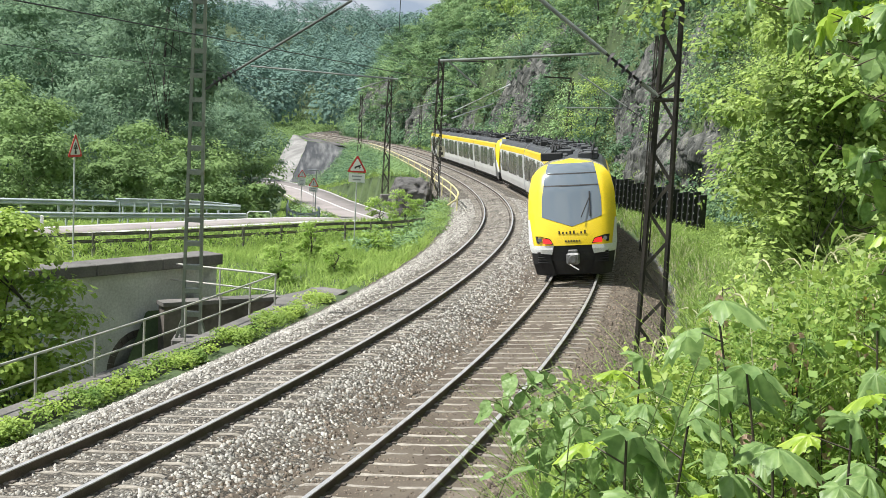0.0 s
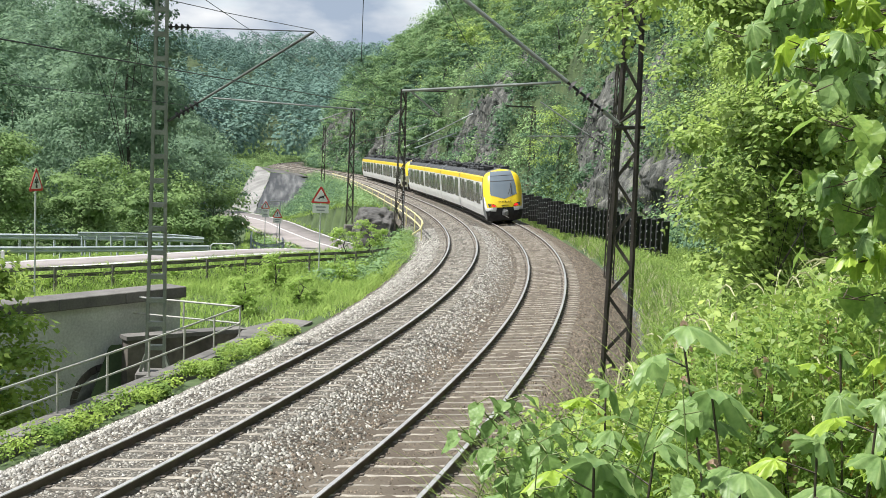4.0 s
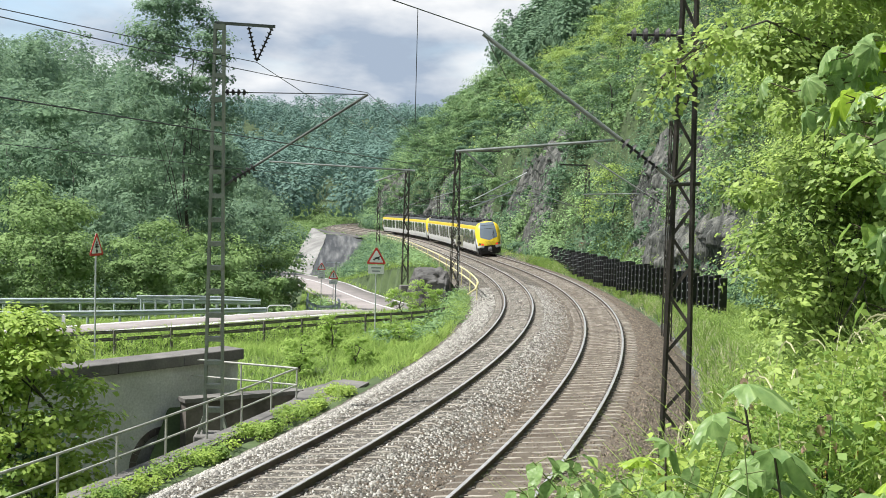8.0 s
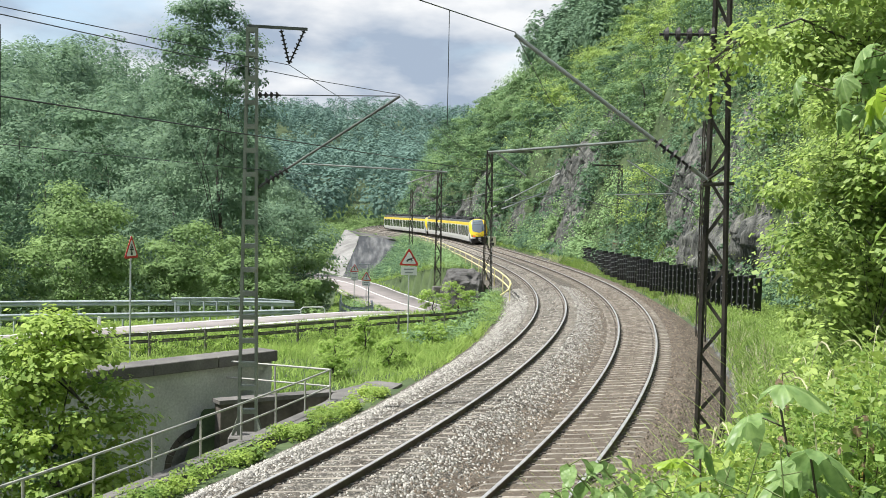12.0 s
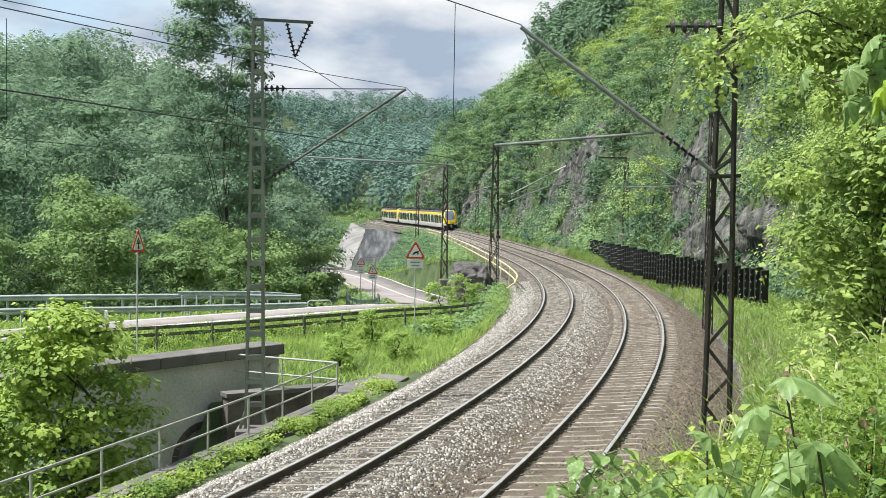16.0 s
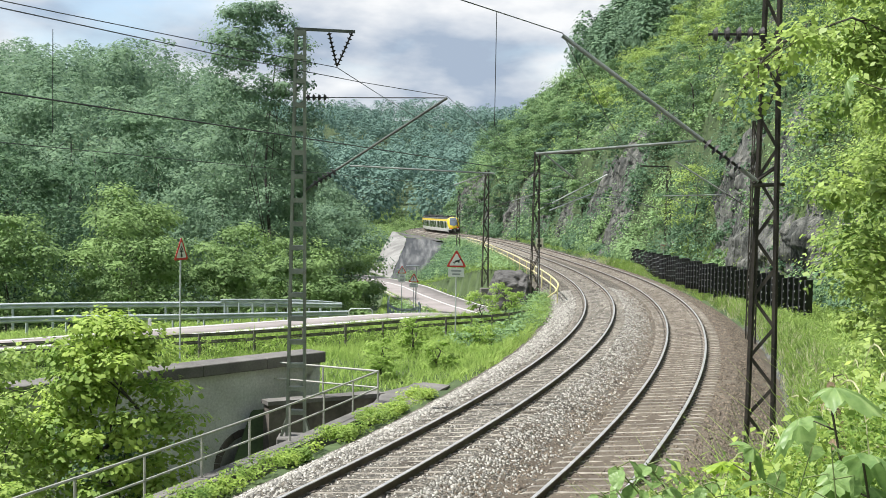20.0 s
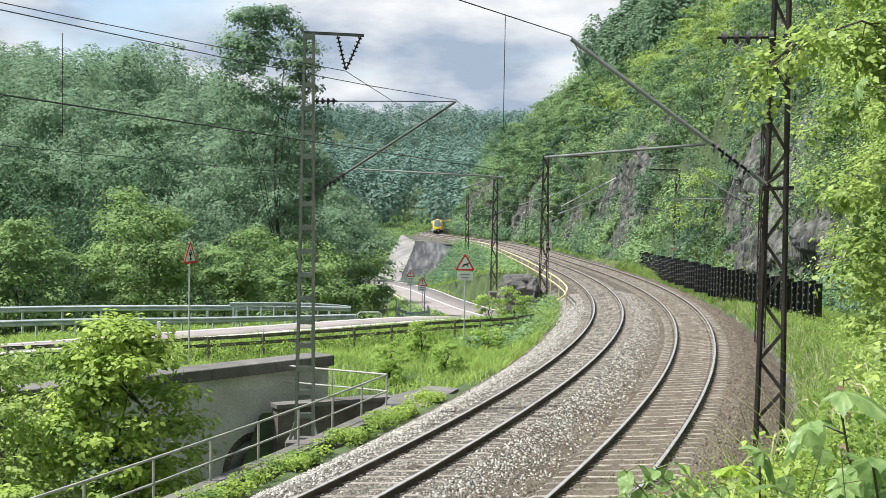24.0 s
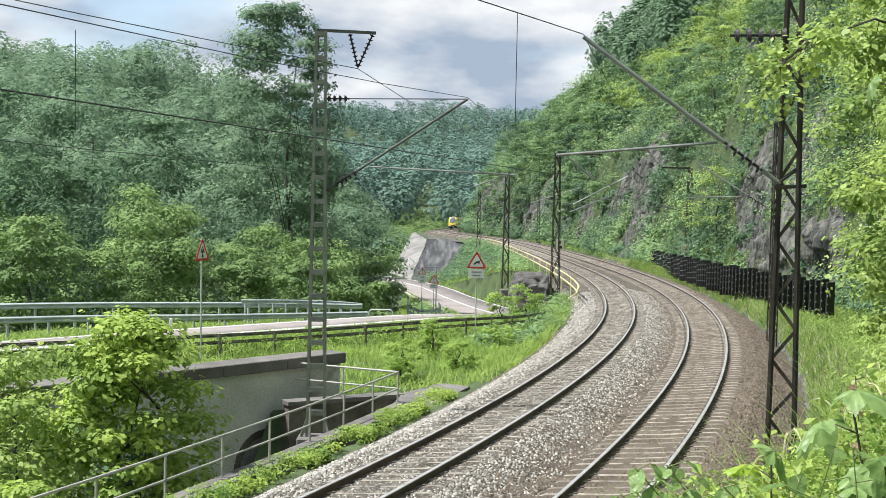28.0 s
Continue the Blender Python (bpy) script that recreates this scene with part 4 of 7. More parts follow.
def guard_rail(pts, label, beams=(0.60,), flip=1, post_step=2.0, material=M_RAILW, cap=None, scale=1.0):
    g = empty("guard_rail", Matrix(), label, "guard rail", "guard rails along the road")
    pts = np.array(pts)
    d = np.gradient(pts[:, :2], axis=0)
    d /= np.linalg.norm(d, axis=1)[:, None]
    lat = np.c_[d[:, 1], -d[:, 0], np.zeros(len(d))] * flip
    for h in beams:
        part("beam", sweep(bmn(), [(p[0], p[1], p[2] + h) for p in pts], [(a * scale, b * scale) for a, b in W_BEAM], lat), material, g, "ribbed galvanised beam")
    if cap:
        part("top_rail", sweep(bmn(), [(p[0], p[1], p[2] + cap) for p in pts], [(0.05 * math.cos(k), 0.05 * math.sin(k)) for k in np.arange(8) * math.pi / 4], lat), material, g)
    dist = np.r_[0, np.cumsum(np.linalg.norm(np.diff(pts[:, :2], axis=0), axis=1))]
    first = None
    top = cap or max(beams) + 0.12 * scale
    for q in np.arange(0.5, dist[-1], post_step):
        x, y, z = (np.interp(q, dist, pts[:, k]) for k in range(3))
        i = min(int(np.searchsorted(dist, q)), len(d) - 1)
        m = Matrix.Translation((x - lat[i][0] * 0.07, y - lat[i][1] * 0.07, z)) @ pose(0, 0, 0, 0, 0, math.degrees(math.atan2(d[i][1], d[i][0])))
        if first is None:
            bm = bmn()
            box(bm, (0, 0, top / 2 - 0.2), (0.10, 0.012, top + 0.4))
            for k in (-0.05, 0.05):
                box(bm, (k, 0, top / 2 - 0.2), (0.008, 0.06, top + 0.4))
            first = part("post", bm, material, g)
            o = first
        else:
            o = new("post", first.data)
            o.parent = g
        o.matrix_basis = m
    return g


near_gr = smooth_path(((-30, 33.2, -0.25), (-15.1, 44, -0.55), (-6.46, 51, -0.75), (0.5, 60, -1.1), (4.5, 67.5, -1.6), (7.4, 76, -1.95)), 1.5)
guard_rail(near_gr, "weathered double guard rail on dark posts above the grass", (0.34, 0.62), -1, 2.6, M_WOOD, None, 0.45)
guard_rail(smooth_path(((-36, 41, -0.6), (-19.72, 56, -1.07), (-11.96, 64, -1.61), (-8.14, 69, -1.97), (-4.39, 74, -2.32)), 1.5), "galvanised guard rail on the far side of the road", (0.62,), 1, 2.0)
guard_rail(smooth_path(((-38, 49, -0.9), (-21.84, 62, -1.26), (-12.71, 68, -1.57), (-8.62, 73, -2.0), (-4.99, 78, -2.48)), 1.5), "galvanised bridge rail beyond the road", (0.82,), 1, 2.0)
guard_rail(smooth_path(((-3.2, 122, -6.0), (-3.0, 114, -5.95), (-2.0, 109, -5.9), (-0.9, 108.6, -5.85), (-0.2, 110.5, -5.8), (-0.3, 116, -5.9)), 0.8), "short galvanised guard rail curving round the junction", (0.45, 0.95), -1, 1.4, M_RAILW, None, 0.8)
guard_rail(smooth_path(((-10.9, 68, -1.33), (-8.84, 72, -1.66), (-6.68, 77, -2.15), (-5.1, 80, -2.55)), 1.2), "short galvanised guard rail behind the bridge rail", (0.80,), 1, 1.3, M_RAILW, None, 0.7)
# creepers and tall weeds that have grown over the near guard rail
cr_ = np.random.RandomState(61)
_i = cr_.randint(4, len(near_gr) - 1, 330)
_c = near_gr[_i] + np.c_[cr_.normal(0, 0.5, 330), cr_.normal(0, 0.35, 330), cr_.uniform(0.0, 0.42, 330)]
_d = cr_.normal(0, 1, (330, 34, 3))
_d /= np.linalg.norm(_d, axis=2)[..., None]
_p = _c[:, None] + _d * (cr_.uniform(0.12, 0.34, 330)[:, None, None] * cr_.uniform(0.4, 1.0, (330, 34, 1)))
tagged(leaf_cloud("guard_rail_creeper", _p.reshape(-1, 3), cr_.uniform(0.05, 0.11, 330 * 34), L_GRASS, None, 0.5, 62, (_d * 0.6).reshape(-1, 3)), "creepers and weeds growing over the old guard rail", "weeds", kind="stuff")
# low scrub on the embankment far down the line
_s = cr_.uniform(185, 450, 1900)
_u = -6.5 - cr_.rand(1900) * 30
la, lx, ly = (np.interp(_s, LINE_S, v) for v in (LINE_A, LINE_X, LINE_Y))
_x, _y = lx + _u * np.cos(la), ly - _u * np.sin(la)
_k = np.min(np.hypot(_x[:, None] - ROAD_P[None, :, 0], _y[:, None] - ROAD_P[None, :, 1]), axis=1) > 5
_p, _o = shrub_points(cr_, _x[_k], _y[_k], 34, np.interp(-_u[_k], (6, 12, 32), (0.5, 1.0, 2.6)) * cr_.uniform(0.7, 1.3, _k.sum()), 0.95, 0.5, 0.6)
tagged(leaf_cloud("embankment_scrub", _p, cr_.uniform(0.35, 0.65, len(_p)), L_SIDE, None, 0.35, 63, _o * 1.5, 0.7, 0.6, True), "low green scrub on the embankment far down the line", "shrubs", kind="stuff")
_s = cr_.uniform(92, 190, 420)
_u = -6.6 - cr_.rand(420) * 7
la, lx, ly = (np.interp(_s, LINE_S, v) for v in (LINE_A, LINE_X, LINE_Y))
_x, _y = lx + _u * np.cos(la), ly - _u * np.sin(la)
_k = np.min(np.hypot(_x[:, None] - ROAD_P[None, :, 0], _y[:, None] - ROAD_P[None, :, 1]), axis=1) > np.interp(_y, (130, 160), (7.2, 5.2))
_p, _o = shrub_points(cr_, _x[_k], _y[_k], 60, cr_.uniform(0.5, 1.25, _k.sum()), 1.0, 0.5, 0.6)
tagged(leaf_cloud("embankment_bushes", _p, cr_.uniform(0.16, 0.34, len(_p)), L_DARK, None, 0.35, 64, _o * 1.5, 0.7, 0.6, True), "dark green bushes on the embankment above the road", "shrubs", kind="stuff")
# tubular end hoops
for x, y, z, w in ((-3.6, 74, -2.35, 1.4),):
    hoop = empty("hoop_barrier", pose(x, y, z, 0, 0, 12), "low white tubular hoop barrier at the verge", "barrier")
    bm = bmn()
    for a, b in (((-w / 2, 0, -1.3), (-w / 2, 0, 0.8)), ((w / 2, 0, -1.3), (w / 2, 0, 0.8)), ((-w / 2, 0, 0.8), (-w / 2 + 0.12, 0, 0.92)),
                 ((-w / 2 + 0.12, 0, 0.92), (w / 2 - 0.12, 0, 0.92)), ((w / 2 - 0.12, 0, 0.92), (w / 2, 0, 0.8)), ((-w / 2, 0, 0.45), (w / 2, 0, 0.45))):
        tube(bm, a, b, 0.035)
    part("tube_frame", bm, M_SIGNW, hoop)


# ---------- bridge wall, hollow and walkway ----------
def wall_point(a, h, o=0.0):
    """a metres along the wall from its corner by the railway, o in front of it."""
    p = WALL_A + _wd * a + np.array((_wd[1], -_wd[0])) * -o
    return Vector((p[0], p[1], h))


WALL_DIR = math.degrees(math.atan2(_wd[1], _wd[0]))
bridge = empty("bridge_wall", Matrix.Translation(wall_point(0, 0)) @ pose(0, 0, 0, 0, 0, WALL_DIR), "grey concrete bridge wall with a round arched opening", "wall", kind="structure")
# local x runs along the wall, local +y to its front
FRONT = 1
bm = bmn()
ARCH_X, ARCH_R, ARCH_Z, BOT, TOP = 2.7, 0.95, -2.72, -4.2, 0.22
outline = [(-0.3, BOT), (ARCH_X - ARCH_R, BOT)] + [(ARCH_X - ARCH_R * math.cos(t), ARCH_Z + ARCH_R * math.sin(t)) for t in np.linspace(0, math.pi, 19)] + \
          [(ARCH_X + ARCH_R, BOT), (17, BOT), (17, TOP), (-0.3, TOP)]
f1 = [bm.verts.new((x, 0, z)) for x, z in outline]
f2 = [bm.verts.new((x, -0.9, z)) for x, z in outline]
bm.faces.new(f1)
bm.faces.new(f2)
for k in range(len(outline)):
    bm.faces.new((f1[k], f1[(k + 1) % len(outline)], f2[(k + 1) % len(outline)], f2[k]))
bmesh.ops.triangulate(bm, faces=bm.faces[:])
part("wall_face", bm, M_WALL, bridge, "stained grey concrete")
bm = bmn()
for x in np.arange(-0.4, 17, 2.4):
    box(bm, (x + 1.19, -0.30, TOP + 0.16), (2.385, 0.95, 0.34), None, 0.02)
part("coping", bm, M_COPING, bridge, "dark weathered concrete coping")
bm = bmn()
for t in np.linspace(0, math.pi, 15)[:-1]:
    t2 = t + math.pi / 14 * 0.94
    pts = [(ARCH_X - q * math.cos(k), ARCH_Z + q * math.sin(k)) for q, k in ((ARCH_R, t), (ARCH_R + 0.22, t), (ARCH_R + 0.22, t2), (ARCH_R, t2))]
    a = [bm.verts.new((x, 0.03, z)) for x, z in pts]
    b = [bm.verts.new((x, -0.1, z)) for x, z in pts]
    bm.faces.new(a)
    for k in range(4):
        bm.faces.new((a[k], b[k], b[(k + 1) % 4], a[(k + 1) % 4]))
part("arch_ring", bm, M_BRICKDARK, bridge, "dark stone arch ring")
bm = bmn()
box(bm, (ARCH_X, -2.4, -2.6), (3.2, 0.2, 3.4))
for o in (-1.15, 1.15):
    box(bm, (ARCH_X + o, -1.6, -2.8), (0.3, 1.6, 3.0))
box(bm, (ARCH_X, -1.6, -1.3), (2.6, 1.6, 0.3))
part("vault", bm, M_BRICKDARK, bridge, "dark vault behind the arch")

# low abutment beside the mast and the walkway slab along the track
abut = empty("abutment_wall", Matrix(), "low dark concrete abutment wall under the railing", "wall", kind="structure")
bm = bmn()
beam(bm, (-4.6, 37.47, -2.2), (-1.3, 39.3, -2.2), 0.45, 3.0)
part("abutment", bm, M_BRICKDARK, abut)
bm = bmn()
beam(bm, (-4.65, 37.44, -0.64), (-1.25, 39.33, -0.64), 0.56, 0.12)
part("abutment_cap", bm, M_COPING, abut)
kerb = empty("walkway_edge", Matrix(), "long weathered concrete edge beam beside the ballast", "kerb", kind="structure")
ks = np.arange(-44, -6.9, 2.4)
for s in ks:
    bm = bmn()
    beam(bm, on_line(s + 0.02, -6.45, -1.12), on_line(s + 2.38, -6.45, -1.12), 0.55, 0.55)
    part("edge_block", bm, M_COPING, kerb)
bm = bmn()
ls = np.arange(-44, -6, 3.0)
sweep(bm, [on_line(s, -6.75, -2.7) for s in ls], ((-0.15, -1.6), (0.15, -1.6), (0.15, 1.6), (-0.15, 1.6)), [(math.cos(heading(s)), -math.sin(heading(s)), 0) for s in ls])
part("retaining_wall", bm, M_CONC, kerb)
slab = empty("concrete_apron", Matrix(), "sloping grey concrete apron at the end of the railing", "slab", kind="structure")
bm = bmn()
vs = [bm.verts.new(on_line(s, u, h)) for s, u, h in ((-13.5, -5.5, -0.92), (-6.5, -5.3, -0.80), (-6.0, -6.3, -0.82), (-8.5, -7.0, -0.86), (-13.5, -6.2, -0.95))]
e = bmesh.ops.extrude_face_region(bm, geom=[bm.faces.new(vs)])
bmesh.ops.translate(bm, verts=[v for v in e["geom"] if isinstance(v, bmesh.types.BMVert)], vec=(0, 0, 0.07))
part("apron", bm, M_COPING, slab)

rail_pts = [on_line(s, -6.62, 0.10 + 0.004 * (s + 9)) for s in np.arange(-43.5, -9.9, 2.37)]
end = rail_pts[-1]
hr = empty("handrail", Matrix(), "pale tubular steel handrail with two rails beside the track", "railing")
for h, rr in ((0, 0.03), (-0.5, 0.026)):
    part("rail_tube", pipe(bmn(), [a + Vector((0, 0, h)) for a in rail_pts], rr, 8), M_HAND, hr)
    bm = bmn()
    tube(bm, end + Vector((0, 0, h)), end + Vector((-3.4, 1.3, h + 0.05)), rr)
    part("return_tube", bm, M_HAND, hr)
for p in rail_pts + [end + Vector((-1.7, 0.65, 0)), end + Vector((-3.4, 1.3, 0))]:
    part("post", tube(bmn(), p + Vector((0, 0, -1.15)), p, 0.028), M_HAND, hr)

# cream handrail further on
yr = empty("handrail", Matrix(), "cream-yellow tubular handrail on the embankment edge", "railing")
ypts = [on_line(s, float(np.interp(s, (31, 50, 70), (-4.35, -5.0, -5.3))), 0.75) for s in np.arange(31, 175, 4.3)]
hook = [ypts[0] + Vector((-0.75, -1.6, -0.75)), ypts[0] + Vector((-0.25, -1.3, -0.45)), ypts[0] + Vector((-0.02, -0.7, -0.12))]
for h in (0, -0.5):
    line = hook + ypts if h == 0 else ypts
    part("rail_tube", pipe(bmn(), [a + Vector((0, 0, h)) for a in line], 0.05, 8), M_YELRAIL, yr)
for p in ypts[::2]:
    part("post", tube(bmn(), p + Vector((0, 0, -1.3)), p, 0.04), M_YELRAIL, yr)

# ---------- rock and sprayed concrete beside the line ----------
def crag(name, centre, size, material, label, seed, rough=0.18):
    bm = bmn()
    bmesh.ops.create_icosphere(bm, subdivisions=5, radius=1.0)
    for v in bm.verts:
        n1 = noise.fractal(v.co * 1.6 + Vector((seed, 0, 0)), 1.0, 2.0, 5)
        ridg = abs(noise.noise(v.co * 4.0 + Vector((0, seed, 0))))
        v.co *= 1 + rough * n1 - 0.08 * ridg
        v.co.x = math.copysign(abs(v.co.x) ** 0.7, v.co.x)
        v.co.z = math.copysign(abs(v.co.z) ** 0.8, v.co.z)
        v.co = Vector((v.co.x * size[0], v.co.y * size[1], v.co.z * size[2]))
    ob = part(name, bm, material, None, label)
    ob.location = centre
    return tagged(ob, label, "rock", kind="structure")


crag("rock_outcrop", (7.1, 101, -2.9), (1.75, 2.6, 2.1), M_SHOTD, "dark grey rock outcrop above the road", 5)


def rock_face(k, a, b, rs, rh):
    """A craggy face that follows the cliff, broken by upright fissures and ledges, its rim sunk into the slope."""
    ns, nh = int(min(80, 20 + rs * 6)), int(min(64, 18 + rh * 8))
    ss, hh = np.linspace(a - rs, a + rs, ns), np.linspace(b - rh, b + rh, nh)
    gs_, gh_ = np.meshgrid(ss, hh, indexing="ij")
    la_, lx_, ly_ = (np.interp(gs_, LINE_S, v) for v in (LINE_A, LINE_X, LINE_Y))
    cs_, ch_ = np.meshgrid(np.linspace(a - rs, a + rs, 12), np.linspace(b - rh, b + rh, 9), indexing="ij")
    ca_, cx_, cy_ = (np.interp(cs_, LINE_S, v)[..., None] for v in (LINE_A, LINE_X, LINE_Y))
    uu = np.arange(5.5, 34, 0.6)
    z = ground_z(cx_ + uu * np.cos(ca_), cy_ - uu * np.sin(ca_)) - GRADE * cs_[..., None]
    cu_ = uu[np.argmax(z > ch_[..., None], axis=2)]
    rows_ = np.array([np.interp(hh, ch_[0], q) for q in cu_])
    u = np.array([np.interp(ss, cs_[:, 0], q) for q in rows_.T]).T
    rim = np.clip(1.25 - np.hypot((gs_ - a) / rs, (gh_ - b) / rh) * 1.25, 0, 1) ** 0.5
    out = np.empty(gs_.shape)
    for i in range(ns):
        for j in range(nh):
            p = Vector((gs_[i, j], gh_[i, j], 3.7 * k))
            q = 0.9 * noise.fractal(Vector((p.x * 0.55, p.y * 0.14, p.z)), 1.0, 2.0, 5)
            q += 0.9 * abs(noise.fractal(Vector((p.x * 1.1, p.y * 0.22, p.z + 9)), 0.7, 2.1, 5)) + 0.35 * noise.fractal(Vector((p.x * 0.9, p.y * 1.6, p.z + 5)), 0.6, 2.0, 5)
            wob = 0.5 * noise.noise(Vector((p.x * 0.6, p.y * 0.6, p.z)))
            step = noise.cell(Vector((p.x * 1.3 + wob, p.y * 0.25 + wob, p.z))) + 0.6 * noise.cell(Vector((p.x * 2.9 + wob, p.y * 0.6 - wob, p.z + 3)))
            out[i, j] = 0.25 + q * 0.42 + 0.42 * step
    u = u + 0.5 - rim * (0.9 + out)
    v = np.stack((lx_ + u * np.cos(la_), ly_ - u * np.sin(la_), GRADE * gs_ + gh_), -1).reshape(-1, 3)
    ii = np.arange(ns * nh).reshape(ns, nh)
    f = np.stack((ii[:-1, :-1], ii[1:, :-1], ii[1:, 1:], ii[:-1, 1:]), -1).reshape(-1, 4)
    ob = mesh_of("rock_face", v, f, M_ROCK)
    return tagged(ob, "bare grey-brown fissured rock face in the cliff", "rock", kind="structure")


for i, row in enumerate(ROCKS):
    rock_face(i, *row)
butt = empty("sprayed_slope", Matrix(), "grey sprayed-concrete rock slope beside the road", "rock slope", kind="structure")
def slope_patch(name, corners, nseg, seed, label):
    (a, b, c, d) = (Vector(v) for v in corners)
    bm = bmn()
    grid = [[None] * (nseg + 1) for _ in range(nseg + 1)]
    for i in range(nseg + 1):
        for j in range(nseg + 1):
            s, t = i / nseg, j / nseg
            p = a.lerp(b, s).lerp(d.lerp(c, s), t)
            k = noise.fractal(Vector((p.x * 0.25 + seed, p.y * 0.25, p.z * 0.3)), 1.0, 2.0, 5)
            p = p + Vector((k * 0.3, -abs(k) * 0.45, k * 0.25 * (0.2 + t)))
            grid[i][j] = bm.verts.new(p)
    for i in range(nseg):
        for j in range(nseg):
            bm.faces.new((grid[i][j], grid[i + 1][j], grid[i + 1][j + 1], grid[i][j + 1]))
    return part(name, bm, {"lit_face": M_SHOT, "shaded_face": M_STREAK}.get(name, M_SHOTD), butt, label, True)


# light and shade of the two sides are painted in by their colours
slope_patch("lit_face", ((-9.6, 222, -10.4), (-5.42, 203, -10.2), (-2.98, 240, -4.1), (-6.0, 246, -3.3)), 40, 2, "sprayed concrete, light on this side put into its pale colour")
slope_patch("shaded_face", ((-5.42, 203, -10.2), (6.6, 195, -10.2), (6.3, 236, -5.1), (-2.98, 240, -4.1)), 44, 9, "streaked sprayed concrete, shade on this side put into its dark colour")
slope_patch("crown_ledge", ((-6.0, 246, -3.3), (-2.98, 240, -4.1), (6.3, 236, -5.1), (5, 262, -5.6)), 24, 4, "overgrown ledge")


# ---------- black fence ----------
fence = empty("plank_fence", Matrix(), "black plank rockfall fence with pale bolts at the cliff foot", "fence")
fp = smooth_path(((18.55, 60, 0.0), (18.6, 70, -0.25), (18.6, 82, -0.6), (19.2, 96, -0.95), (20.3, 112, -1.5), (21.6, 130, -2.0)), 0.5)
fd = np.r_[0, np.cumsum(np.linalg.norm(np.diff(fp[:, :2], axis=0), axis=1))]
bm = bmn()
box(bm, (0, 0, 0.85), (0.62, 0.09, 1.9), None, 0.02)
plank_mesh = part("plank", bm, M_FENCE, fence)
bm = bmn()
box(bm, (-0.29, -0.055, 0), (0.035, 0.03, 0.06))
bolt_mesh = part("bolt", bm, M_GALV, plank_mesh)
bolt_mesh.location = (0, 0, 0.35)
k = 0
for q in np.arange(0, fd[-1], 0.98):
    x, y, z = (np.interp(q, fd, fp[:, i]) for i in range(3))
    m = pose(x, y, z - 0.1 + 0.08 * math.sin(q * 1.3) + 0.05 * math.sin(q * 9), 0, 0, 38 + 7 * math.sin(q * 7))
    if k == 0:
        o = plank_mesh
    else:
        o = new("plank", plank_mesh.data)
        o.parent = fence
    o.matrix_basis = m
    for h in (0.35, 0.75, 1.15, 1.5)[k == 0:]:
        b = new("bolt", bolt_mesh.data)
        b.parent, b.location = o, (0, 0, h)
    k += 1
for h in (0.3, 1.2):
    for a, b in zip(fp[::6], fp[6::6]):
        part("cross_rail", beam(bmn(), (a[0] + 0.06, a[1], a[2] + h), (b[0] + 0.06, b[1], b[2] + h), 0.05, 0.14), M_FENCE, fence)


